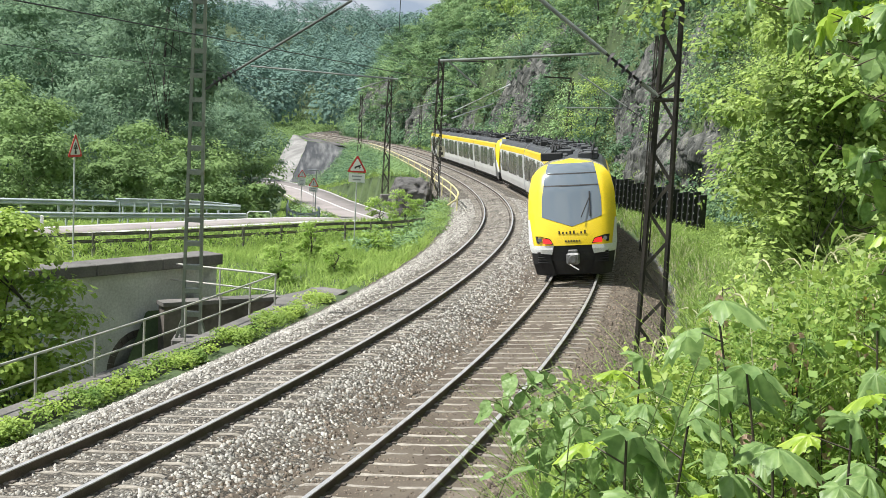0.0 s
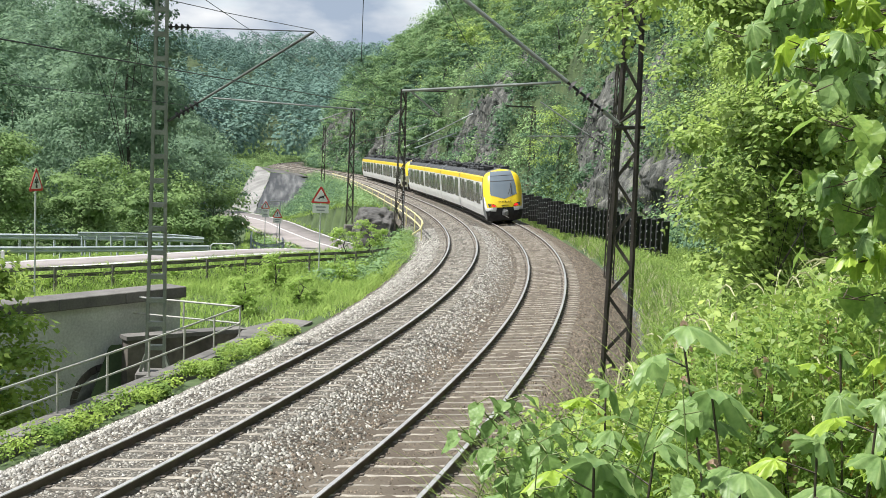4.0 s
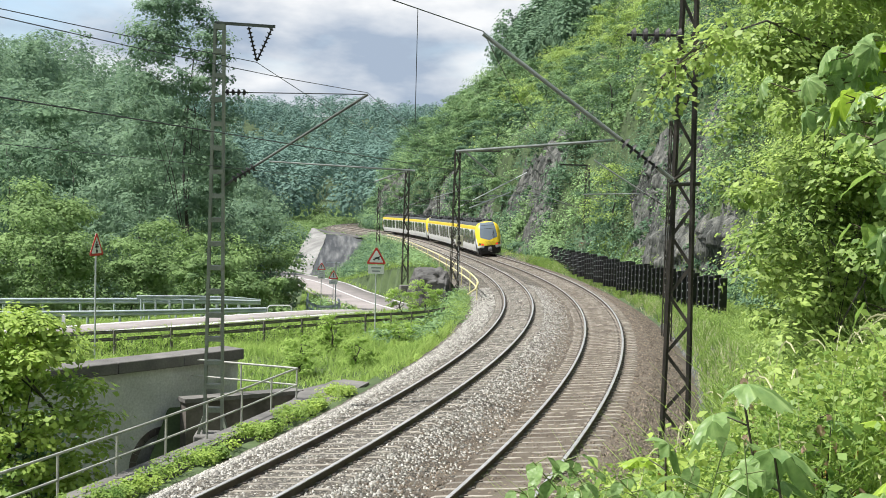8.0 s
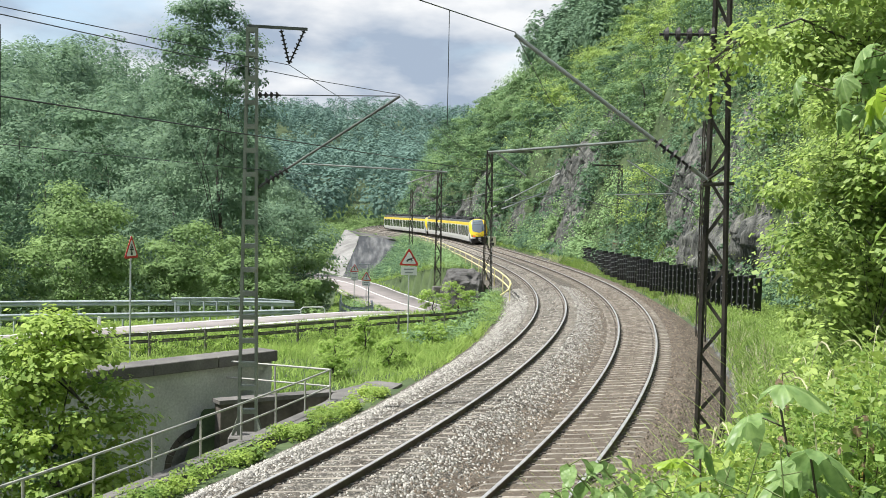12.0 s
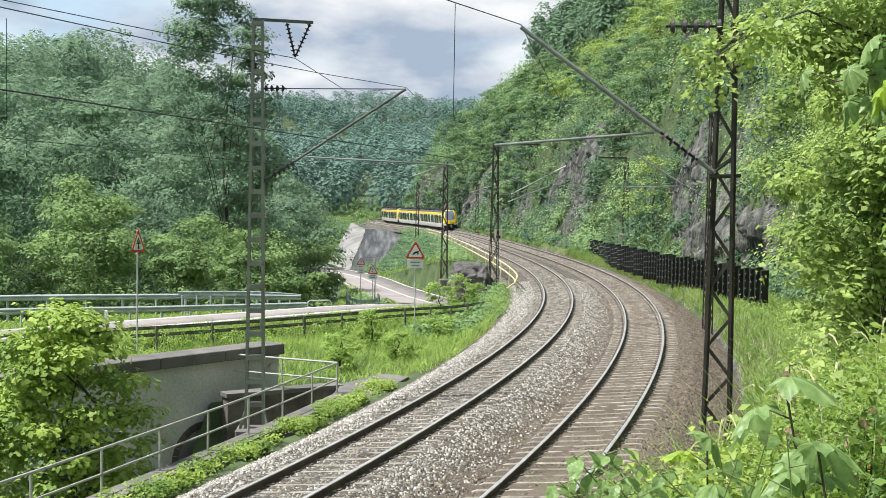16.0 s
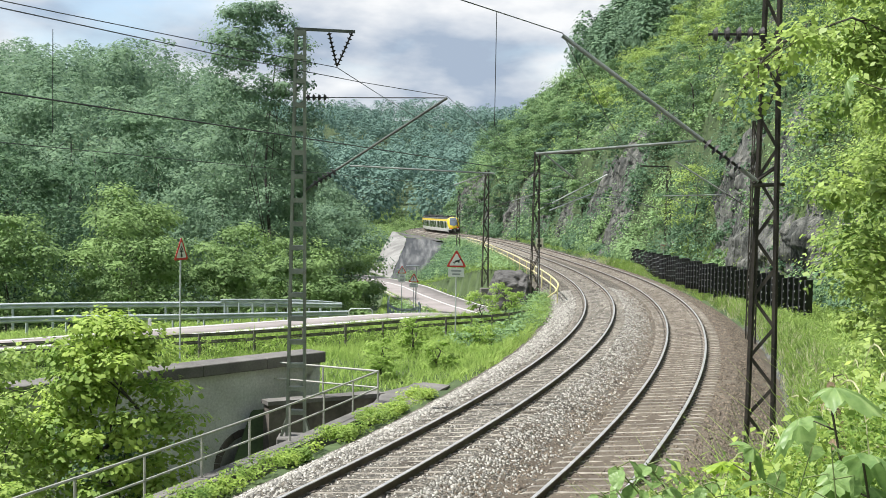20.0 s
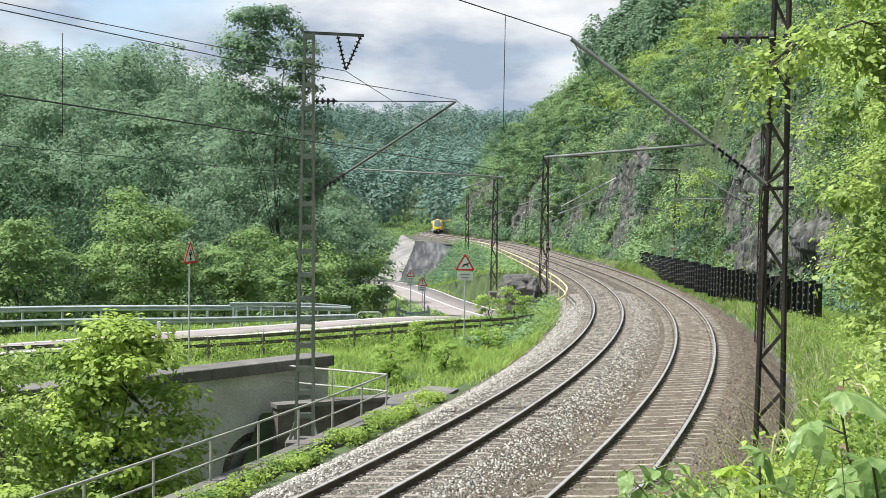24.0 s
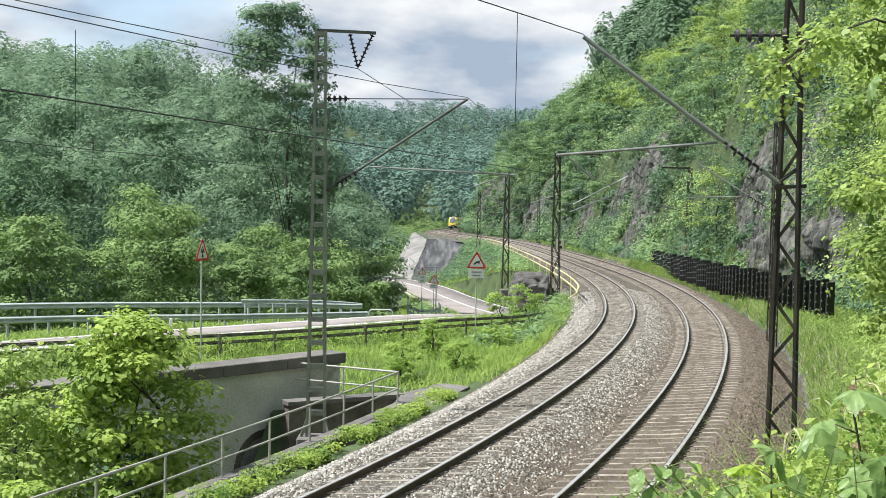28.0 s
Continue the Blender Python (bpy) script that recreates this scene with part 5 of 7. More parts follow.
# ---------- signs ----------
def sign(x, y, z, turn, h, side, label, symbol, plate=0, post_r=0.03):
    t = empty("road_sign", pose(x, y, z, 0, 0, turn), label, "road sign", "road signs")
    part("post", tube(bmn(), (0, 0.03, -0.3), (0, 0.03, h + side * 0.8), post_r), M_GALV, t, "thin grey steel post")

    def tri(name, s, yy, mat, parent, thick=0.012):
        bm = bmn()
        hh = s * 0.866
        pts = []
        rr = s * 0.06
        for ax, az in ((-s / 2, 0), (s / 2, 0), (0, hh)):
            cx, cz = ax * (1 - 2 * rr / s * 1.7), hh / 3 + (az - hh / 3) * (1 - 2 * rr / s * 1.7)
            base = math.atan2(az - hh / 3, ax)
            for k in (-0.9, -0.45, 0, 0.45, 0.9):
                pts.append((cx + rr * math.cos(base + k), cz + rr * math.sin(base + k)))
        a = [bm.verts.new((px, yy, pz + h)) for px, pz in pts]
        b = [bm.verts.new((px, yy + thick, pz + h)) for px, pz in pts]
        bm.faces.new(a)
        bm.faces.new(b[::-1])
        for k in range(len(a)):
            bm.faces.new((a[k], a[(k + 1) % len(a)], b[(k + 1) % len(a)], b[k]))
        return part(name, bm, mat, parent)
    board = tri("red_border", side, 0, M_SIGNR, t)
    inner = tri("white_field", side * 0.72, -0.005, M_SIGNW, board, 0.004)
    inner.location = (0, 0, side * 0.082)
    bm = bmn()
    if symbol == "deer":
        c = Vector((0, -0.012, h + side * 0.30))
        for a, b, w in (((-0.13, 0.03), (0.08, -0.03), 0.085), ((0.06, -0.03), (0.16, -0.10), 0.035), ((0.02, -0.03), (0.10, -0.12), 0.03), ((-0.12, 0.02), (-0.19, 0.10), 0.04),
                        ((-0.11, 0.0), (-0.17, -0.07), 0.03), ((-0.09, 0.0), (-0.11, -0.10), 0.03), ((-0.19, 0.10), (-0.25, 0.08), 0.035), ((-0.19, 0.11), (-0.16, 0.20), 0.018)):
            k = side
            beam(bm, c + Vector((-a[0] * k, 0, a[1] * k)), c + Vector((-b[0] * k, 0, b[1] * k)), w * k, 0.006, (0, 1, 0))
    elif symbol == "mark":
        c = Vector((0, -0.012, h + side * 0.2))
        beam(bm, c + Vector((0, 0, 0.12 * side)), c + Vector((0, 0, 0.36 * side)), 0.08 * side, 0.006, (0, 1, 0))
        beam(bm, c + Vector((0, 0, -0.01 * side)), c + Vector((0, 0, 0.07 * side)), 0.08 * side, 0.006, (0, 1, 0))
    else:
        c = Vector((0, -0.012, h + side * 0.12))
        for px, pz, w, hh in ((0, 0.04, 0.12, 0.1), (0, 0.2, 0.26, 0.05), (0, 0.13, 0.05, 0.24), (-0.06, 0.28, 0.07, 0.07), (0.06, 0.28, 0.07, 0.07), (0, 0.36, 0.07, 0.07)):
            box(bm, c + Vector((px * side, 0, pz * side)), (w * side, 0.006, hh * side))
    part("symbol", bm, M_SIGNK, board, "black symbol")
    for i in range(plate):
        bm = bmn()
        w, hh = side * 0.78, side * 0.42
        box(bm, (0, 0.006, h - 0.05 - hh / 2 - i * (hh + 0.03)), (w, 0.012, hh), None, 0.003)
        pl = part("plate", bm, M_SIGNW, t, "white supplementary plate")
        for r_, f_ in ((0.12, 0.62), (-0.12, 0.5)):
            part("lettering_bar", box(bmn(), (0, -0.003, h - 0.05 - hh / 2 - i * (hh + 0.03) + r_ * hh * 1.6), (w * f_, 0.006, hh * 0.16)), M_SIGNG, pl)
    return t


sign(-8.42, 44.0, -0.1, 70, 2.92 + 0.35, 0.95, "triangular red and white warning sign on a tall thin post", "cars")
sign(1.62, 60.0, -0.9, -4, 2.93, 0.98, "triangular deer warning sign with a white plate below", "deer", 1)
sign(-1.78, 110.0, -6.2, 8, 4.35, 0.8, "small triangular warning sign with two white plates", "mark", 2)
sign(-0.75, 111.0, -6.3, -6, 3.6, 0.95, "small triangular warning sign with a plate", "mark", 1)
t = empty("gantry_post", pose(-0.55, 114, -6.4), "thin steel post with a short cross arm", "post")
part("post", tube(bmn(), (0, 0, -0.2), (0, 0, 5.0), 0.05), M_GALV, t)
part("cross_arm", tube(bmn(), (-0.9, 0, 4.95), (0.3, 0, 4.95), 0.05), M_GALV, t)
t = empty("kilometre_board", pose(7.98, 86, -0.9), "small cream kilometre board on a post beside the track", "board")
part("post", tube(bmn(), (0, 0, -0.5), (0, 0, 2.6), 0.04), M_GALV, t)
b = part("board", box(bmn(), (0, -0.05, 2.95), (0.52, 0.03, 0.75), None, 0.005), M_SIGNY, t)
part("lettering_bar", box(bmn(), (0, -0.069, 3.12), (0.12, 0.006, 0.2)), M_SIGNK, b)
part("lettering_bar", box(bmn(), (0, -0.069, 2.8), (0.3, 0.006, 0.2)), M_SIGNK, b)
t = empty("track_board", pose(21.6, 112.5, -1.5), "small pale board with a red mark on a post", "board")
part("post", tube(bmn(), (0, 0, -0.4), (0, 0, 2.0), 0.05), M_GALV, t)
b = part("board", box(bmn(), (0, -0.06, 2.3), (0.6, 0.03, 0.75), None, 0.005), M_SIGNY, t)
part("red_mark", box(bmn(), (0, -0.079, 2.3), (0.42, 0.006, 0.22)), M_SIGNR, b)
# delineator post
t = empty("delineator_post", pose(-11.45, 53.0, -0.86), "white roadside delineator post", "post")
part("post", box(bmn(), (0, 0, 0.45), (0.14, 0.10, 1.1), None, 0.02), M_SIGNW, t)


# ---------- masts ----------
def batten_mast(x, y, z0, z1, w0, w1, label, material, turn=0, step=0.62):
    """Two channels joined by flat battens."""
    t = empty("catenary_mast", pose(x, y, z0, 0, 0, turn), label, "catenary mast", "catenary masts")
    h = z1 - z0
    for sgn in (-1, 1):
        bm = bmn()
        prof = ((-0.0375, -0.10), (0.0375, -0.10), (0.0375, 0.10), (-0.0375, 0.10), (-0.0375, 0.08), (0.0255, 0.08), (0.0255, -0.08), (-0.0375, -0.08))
        lo = [bm.verts.new((sgn * (w0 / 2 + a), b, 0)) for a, b in prof]
        hi = [bm.verts.new((sgn * (w1 / 2 + a), b, h)) for a, b in prof]
        bm.faces.new(lo)
        bm.faces.new(hi)
        for k in range(8):
            bm.faces.new((lo[k], lo[(k + 1) % 8], hi[(k + 1) % 8], hi[k]))
        part("channel", bm, material, t)
    n = int(h / step)
    for i in range(1, n + 1):
        zz = i * step
        w = w0 + (w1 - w0) * zz / h
        bm = bmn()
        box(bm, (0, 0, zz), (w + 0.02, 0.222, 0.12))
        part("batten", bm, material, t)
    bm = bmn()
    box(bm, (0, 0, -0.25), (0.95, 0.8, 0.5), None, 0.04)
    part("pedestal", bm, M_COPING, t, "concrete pedestal")
    for sgn in (-1, 1):
        for d in (-1, 1):
            part("foot_gusset", beam(bmn(), (sgn * (w0 / 2 + 0.14), d * 0.16, 0.0), (sgn * w0 / 2, d * 0.09, 0.45), 0.02, 0.08), material, t)
    return t


def lattice_mast(x, y, z0, z1, w0, w1, label, material, turn=0, bay=0.9, leg=0.07, depth=0.5):
    """Four angle legs with zigzag bracing."""
    t = empty("catenary_mast", pose(x, y, z0, 0, 0, turn), label, "catenary mast", "catenary masts")
    h = z1 - z0
    for sx in (-1, 1):
        for sy in (-1, 1):
            bm = bmn()
            a, b = Vector((sx * w0 / 2, sy * w0 * depth / 2, 0)), Vector((sx * w1 / 2, sy * w1 * depth / 2, h))
            beam(bm, a, b, leg, 0.012, (0, 1, 0))
            beam(bm, a, b, 0.012, leg, (0, 1, 0))
            part("leg", bm, material, t)
    n = max(2, int(round(h / bay)))
    for i in range(n):
        z_a, z_b = h * i / n, h * (i + 1) / n
        wa, wb = (w0 + (w1 - w0) * q / h for q in (z_a, z_b))
        sg = 1 if i % 2 else -1
        bm = bmn()
        for sy in (-1, 1):
            beam(bm, (sg * wa / 2, sy * wa * depth / 2, z_a), (-sg * wb / 2, sy * wb * depth / 2, z_b), 0.05, 0.010, (0, 1, 0))
        for sx in (-1, 1):
            beam(bm, (sx * wa / 2, sg * wa * depth / 2, z_a), (sx * wb / 2, -sg * wb * depth / 2, z_b), 0.010, 0.045, (0, 1, 0))
        part("brace", bm, material, t)
    part("footing", box(bmn(), (0, 0, -0.45), (0.8, 0.7, 0.7), None, 0.04), M_COPING, t, "concrete footing")
    return t


def insulator(bm, p, q, n=7, r=0.075):
    p, q = Vector(p), Vector(q)
    tube(bm, p, q, 0.022, None, 6)
    for i in range(n):
        a = p.lerp(q, (i + 0.3) / n)
        b = p.lerp(q, (i + 0.58) / n)
        tube(bm, a, b, r, r * 0.6, 12)
    return bm


def wpart(name, bm, mat, parent, label=""):
    """A part given in the place's own coordinates, under a thing that stands elsewhere."""
    ob = part(name, bm, mat, parent, label)
    ob.matrix_parent_inverse = parent.matrix_world.inverted()
    return ob


def cantilever(mast, foot_p, tip, tube_a, tube_b, drop_end, tie=None, ins=(0.08, 0.3), steel=M_TUBE):
    """Slanting tube with its insulator from the mast to the catenary, level registration tube and light steady arm."""
    foot_p, tip, tube_a, tube_b, drop_end = (Vector(v) for v in (foot_p, tip, tube_a, tube_b, drop_end))
    bm = bmn()
    tube(bm, foot_p, foot_p.lerp(tip, ins[0]), 0.035)
    tube(bm, foot_p.lerp(tip, ins[1]), tip, 0.034)
    wpart("slanting_tube", bm, steel, mast, "grey galvanised tube")
    bm = bmn()
    insulator(bm, foot_p.lerp(tip, ins[0]), foot_p.lerp(tip, ins[1]), 5, 0.10)
    wpart("insulator", bm, M_INSUL, mast, "dark ribbed insulator")
    wpart("registration_tube", tube(bmn(), tube_a, tube_b, 0.022), M_TUBE, mast)
    wpart("steady_arm", tube(bmn(), tube_b.lerp(tube_a, 0.05), drop_end, 0.016), M_TUBE, mast)
    if tie:
        a, b = Vector(tie), tip
        bm = bmn()
        insulator(bm, a, a.lerp(b, 0.16), 4, 0.09)
        wpart("tie_insulator", bm, M_INSUL, mast)
        wpart("tie_rod", tube(bmn(), a.lerp(b, 0.16), b, 0.014), M_WIRE, mast)


mast_a = batten_mast(-3.27, 33.0, -0.72, 9.90, 0.46, 0.22, "grey-green batten mast on a concrete pedestal by the railing", M_MASTG, 0)
cantilever(mast_a, (-3.08, 33, 5.76), (0.56, 32.2, 8.16), (-1.92, 32.6, 6.40), (1.80, 32.2, 6.26), (0.78, 32.2, 5.95), (-3.1, 33, 8.16), (0.06, 0.22), M_TUBED)
bm = bmn()
beam(bm, (-3.4, 33, 9.93), (-1.85, 33, 9.88), 0.08, 0.075)
wpart("top_arm", bm, M_TUBED, mast_a)
for x in (-2.53, -1.93):
    bm = bmn()
    insulator(bm, (x, 33, 9.85), (-2.31, 33, 8.98), 8, 0.07)
    wpart("feeder_insulator", bm, M_INSUL, mast_a)

mast_b = lattice_mast(5.33, 19.5, 0.55, 9.4, 0.44, 0.20, "dark brown lattice mast among the bushes on the bank", M_MASTB, -15.3, 0.46, 0.085, 0.12)
cantilever(mast_b, (5.19, 19.5, 6.08), (2.13, 19.8, 8.31), (4.23, 19.6, 6.70), (1.75, 19.8, 6.46), (2.35, 19.8, 6.1), None, (0.09, 0.28))
bm = bmn()
insulator(bm, (5.25, 19.5, 8.36), (4.35, 19.5, 8.34), 5, 0.115)
wpart("tie_insulator", bm, M_INSUL, mast_b)
bm = bmn()
for a, b in (((5.1, 19.5, 6.05), (5.5, 19.5, 6.35)), ((5.1, 19.5, 6.02), (5.6, 19.5, 6.05))):
    tube(bm, a, b, 0.03)
wpart("bracket", bm, M_MASTB, mast_b)

FAR_MASTS = (  # x, y, top over rail, base over rail, side of the track served (+1: arm to the right)
    (7.35, 82.0, 9.0, -0.7, 1, M_MASTB), (5.4, 108.0, 8.6, -1.4, 1, M_MASTB), (22.4, 115, 9.6, 0.4, -1, M_MASTB),
    (14.5, 55.0, 9.2, -0.75, -1, M_MASTB), (5.75, 205, 8.6, -0.6, 1, M_MASTB), (17.5, 232, 9.0, 0.2, -1, M_MASTB))
for x, y, top, base, sd, mt in FAR_MASTS:
    s = float(line_coords([x], [y])[0][0])
    zr = GRADE * s
    m_ = lattice_mast(x, y, zr + base, zr + top, 0.34 if y == 55.0 else 0.54, 0.26 if y == 55.0 else 0.30, "dark lattice catenary mast beside the far track", mt, 8, 0.95, 0.06, 0.8)
    c = on_line(s, sd * -SPACING / 2 - 0.6)
    tip = Vector((c.x, c.y, zr + 7.4))
    if y == 115:
        bm = bmn()
        beam(bm, (x, y, zr + top - 0.1), (x - 2.7, y - 0.3, zr + top - 0.1), 0.12, 0.14)
        wpart("top_arm", bm, mt, m_)
        c = on_line(s, SPACING / 2 - 0.6)
        tip = Vector((c.x + 1.2, c.y, zr + 7.0))
    if y == 82.0:
        # long tube on the mast's upper part, with a second, lighter one below it and a level tube
        cantilever(m_, (7.5, 82, 4.42), (11.95, 82, 6.81), (9.34, 82, 5.24), (12.77, 82, 5.30), (11.6, 82, 4.95), None, (0.08, 0.2), M_GALV)
        wpart("lower_tube", tube(bmn(), (8.2, 82, 4.40), (10.9, 82, 5.50), 0.04), M_GALV, m_)
        wpart("top_arm", beam(bmn(), (7.3, 82, zr + 8.9), (10.2, 82, zr + 8.95), 0.10, 0.10), mt, m_)
        continue
    cantilever(m_, (x + sd * 0.25, y, zr + 5.4), tip, Vector((x, y, zr)).lerp(Vector((tip.x, tip.y, zr)), 0.4) + Vector((0, 0, 5.95)),
               (tip.x + sd * 0.5, tip.y, zr + 5.85), (tip.x - sd * 0.3, tip.y, zr + 5.55))

# ---------- wires ----------
def wire(name, pts, sag, radius, label, group="", n=10):
    run = []
    for a, b in zip(pts, pts[1:]):
        a, b = Vector(a), Vector(b)
        run += [a.lerp(b, i / n) - Vector((0, 0, 4 * sag * i / n * (1 - i / n))) for i in range(n)]
    ob = part(name, pipe(bmn(), run + [Vector(pts[-1])], radius, 5), M_WIRE)
    return tagged(ob, label, "overhead wire", group or "overhead wires")


tip_a, tip_b = Vector((0.56, 32.2, 8.20)), Vector((2.13, 19.8, 8.35))
A_TIPS = [on_line(s, -SPACING / 2 - 0.6, 7.4) for s in (36, 62, 106, 160, 216, 280)]
B_TIPS = [on_line(s, SPACING / 2 - 0.6, 7.4) for s in (22, 70, 124, 186, 250)]
wire("messenger_wire", [(-19, -26, 9.7), tip_a] + A_TIPS, 0.8, 0.008, "dark messenger wire sagging over the meadow-side track")
wire("messenger_wire", [(-16.5, -33, 9.3), tip_b] + B_TIPS, 0.95, 0.008, "dark messenger wire over the cliff-side track")
cont_a = [(-17, -26, 7.3), (0.78, 32.2, 5.93)] + [on_line(s, -SPACING / 2 - 0.5, 5.55) for s in (36, 62, 106, 160, 216, 280)]
cont_b = [(-16, -33, 7.4), (2.35, 19.8, 6.08)] + [on_line(s, SPACING / 2 - 0.5, 5.55) for s in (22, 70, 124, 186, 250)]
wire("contact_wire", cont_a, 0.02, 0.005, "straight copper contact wire over the meadow-side track")
wire("contact_wire", cont_b, 0.02, 0.005, "straight copper contact wire over the cliff-side track")
wire("feeder_wire", [(-26, -10, 11.2), (-2.31, 33, 8.95), (7.0, 82, 7.2), (5.3, 108, 6.6), (8.2, 152, 5.5), (6.6, 205, 4.6)], 0.45, 0.010, "thick dark feeder wire on the mast's insulators")
for a, b, k in ((tip_a, Vector((-19, -26, 9.7)), 0.273), (tip_b, Vector((-16.5, -33, 9.3)), 0.066), (tip_b, B_TIPS[0], 0.45), (tip_a, A_TIPS[0], 0.3), (tip_a, A_TIPS[0], 0.7)):
    p = a.lerp(b, k) - Vector((0, 0, 4 * 0.95 * k * (1 - k)))
    bm = tube(bmn(), p, p - Vector((0, 0, 1.5 - 0.6 * k)), 0.005, None, 5)
    tagged(part("dropper_wire", bm, M_WIRE), "thin vertical dropper wire", "overhead wire", "overhead wires")
# ---------- train ----------


def section(z):
    """Half width of the car body at height z over the rail."""
    return float(np.interp(z, (0.30, 0.55, 1.0, 2.2, 2.9, 3.35, 3.65, 3.85, 3.92), (1.22, 1.33, 1.40, 1.41, 1.385, 1.27, 1.05, 0.62, 0.0)))


Z_ROWS = (0.30, 0.55, 1.0, 1.6, 2.2, 2.9, 3.2, 3.35, 3.5, 3.65, 3.78, 3.85, 3.92)


def shell(bm, x0, x1, zlo, zhi, proud=0.0, nx_=1):
    """Both sides and, at the top, the roof of the body between two heights."""
    zs = [zlo] + [z for z in Z_ROWS if zlo < z < zhi] + [zhi]
    for sg in (-1, 1):
        for a, b in zip(zs, zs[1:]):
            v = [bm.verts.new((x, sg * (section(z) + proud), z)) for x, z in ((x0, a), (x1, a), (x1, b), (x0, b))]
            bm.faces.new(v if sg < 0 else v[::-1])
    return bm


def nose_x(y, z):
    """How far the nose stands out past the front of the straight body."""
    lean = float(np.interp(z, (0.3, 0.6, 1.1, 1.6, 3.0, 3.6, 3.9), (1.45, 1.62, 1.70, 1.62, 0.98, 0.55, 0.0)))
    q = min(1.0, abs(y) / max(section(z), 0.2))
    return lean - 0.30 * q ** 2 - 0.55 * max(0.0, q - 0.72) ** 1.5 * 4.0 * min(1.0, lean)


def nose_patch(bm, rows, n=14, sides=(-1, 1)):
    """rows: (z at the middle, z at the edge, inner half width, outer half width), bottom to top. Patches on both sides of the middle, or across it."""
    for sg in (sides if rows[0][2] > 0 else (1,)):
        grid = []
        for z_mid, z_edge, a, b in rows:
            line = []
            for i in range(n + 1):
                t = i / n
                y = sg * (a + (b - a) * t) if a > 0 else -b + 2 * b * t
                zz = z_mid + (z_edge - z_mid) * (abs(y) / max(b, 0.01)) if a == 0 else z_mid + (z_edge - z_mid) * t
                line.append(bm.verts.new((nose_x(y, zz), y, zz)))
            grid.append(line)
        for r1, r2 in zip(grid, grid[1:]):
            for i in range(n):
                bm.faces.new((r1[i], r1[i + 1], r2[i + 1], r2[i]))
    return bm


def shift(bm, dx, flip):
    """To one end of the car: flip for the far end."""
    for v in bm.verts:
        v.co.x = -(dx + v.co.x) if flip else dx + v.co.x
    return bm


CAB_L, MID_L = 18.9, 14.7


def car(kind):
    """A car on the rails, along its own x. kind: 'cab_rear' (cab at -x), 'cab_front' (cab at +x), 'mid'."""
    L = MID_L if kind == "mid" else CAB_L
    t = empty("train_car", Matrix(), {"mid": "white and yellow articulated railcar middle section with dark windows"}.get(kind, "white and yellow railcar end car with a sloping cab"),
              "train", "cars of the train")
    nose = 0.0 if kind == "mid" else 1.7
    x0 = -L / 2 + (nose if kind == "cab_rear" else 0.12)
    x1 = L / 2 - (nose if kind == "cab_front" else 0.12)
    part("lower_body", shell(bmn(), x0, x1, 0.55, 1.42), M_TWHITE, t, "white lower body")
    part("skirt", shell(bmn(), x0 + 0.05, x1 - 0.05, 0.30, 0.57, -0.02), M_TBLACK, t, "dark skirt")
    part("window_band", shell(bmn(), x0, x1, 1.40, 3.06, -0.004), M_TWHITE, t)
    part("roof_band", shell(bmn(), x0, x1, 3.04, 3.44, 0.006), M_TYEL, t, "yellow band along the roof edge")
    bm = bmn()
    shell(bm, x0, x1, 3.44, 3.92)
    part("roof", bm, M_TGREY, t, "grey roof")
    for x in (x0, x1):
        bm = bmn()
        v = [bm.verts.new((x, s_ * section(z), z)) for s_, zz in ((-1, Z_ROWS), (1, Z_ROWS[::-1])) for z in zz]
        bmesh.ops.remove_doubles(bm, verts=v, dist=0.001)
        bm.faces.new([w for w in v if w.is_valid])
        part("end_wall", bm, M_TWHITE, t)
    # windows and doors, both sides
    usable0, usable1 = x0 + (1.5 if kind == "cab_rear" else 0.55), x1 - (1.5 if kind == "cab_front" else 0.55)
    lay = [(0.0, 0.17), (0.18, 0.27), (0.28, 0.45), (0.46, 0.63), (0.64, 0.73), (0.74, 0.90), (0.91, 1.0)]
    for sg in (-1, 1):
        for i, (a, b) in enumerate(lay):
            xa, xb = usable0 + (usable1 - usable0) * a, usable0 + (usable1 - usable0) * b
            door = i in (1, 4)
            zl, zh = (0.75, 2.95) if door else (1.36, 2.96)
            if door:
                bm = bmn()
                for c, wd in (((xa * 0.75 + xb * 0.25), (xb - xa) * 0.47), ((xa * 0.25 + xb * 0.75), (xb - xa) * 0.47)):
                    v = [bm.verts.new((x, sg * (section(z) + 0.008), z)) for x, z in ((c - wd / 2, zl), (c + wd / 2, zl), (c + wd / 2, 1.6), (c + wd / 2, 2.2), (c + wd / 2, zh), (c - wd / 2, zh), (c - wd / 2, 2.2), (c - wd / 2, 1.6))]
                    bm.faces.new(v)
                dr = part("door", bm, M_TWHITE, t, "white sliding door")
                bm = bmn()
                for c, wd in (((xa * 0.75 + xb * 0.25), (xb - xa) * 0.34), ((xa * 0.25 + xb * 0.75), (xb - xa) * 0.34)):
                    bm.faces.new([bm.verts.new((x, sg * (section(z) + 0.014), z)) for x, z in ((c - wd / 2, 1.45), (c + wd / 2, 1.45), (c + wd / 2, 2.2), (c + wd / 2, 2.78), (c - wd / 2, 2.78), (c - wd / 2, 2.2))])
                part("door_pane", bm, M_TGLASS, dr, "dark door pane")
            else:
                bm = bmn()
                bm.faces.new([bm.verts.new((x, sg * (section(z) + 0.008), z)) for x, z in ((xa, zl), (xb, zl), (xb, 2.2), (xb, zh), (xa, zh), (xa, 2.2))])
                part("window", bm, M_TGLASS, t, "dark tinted window")
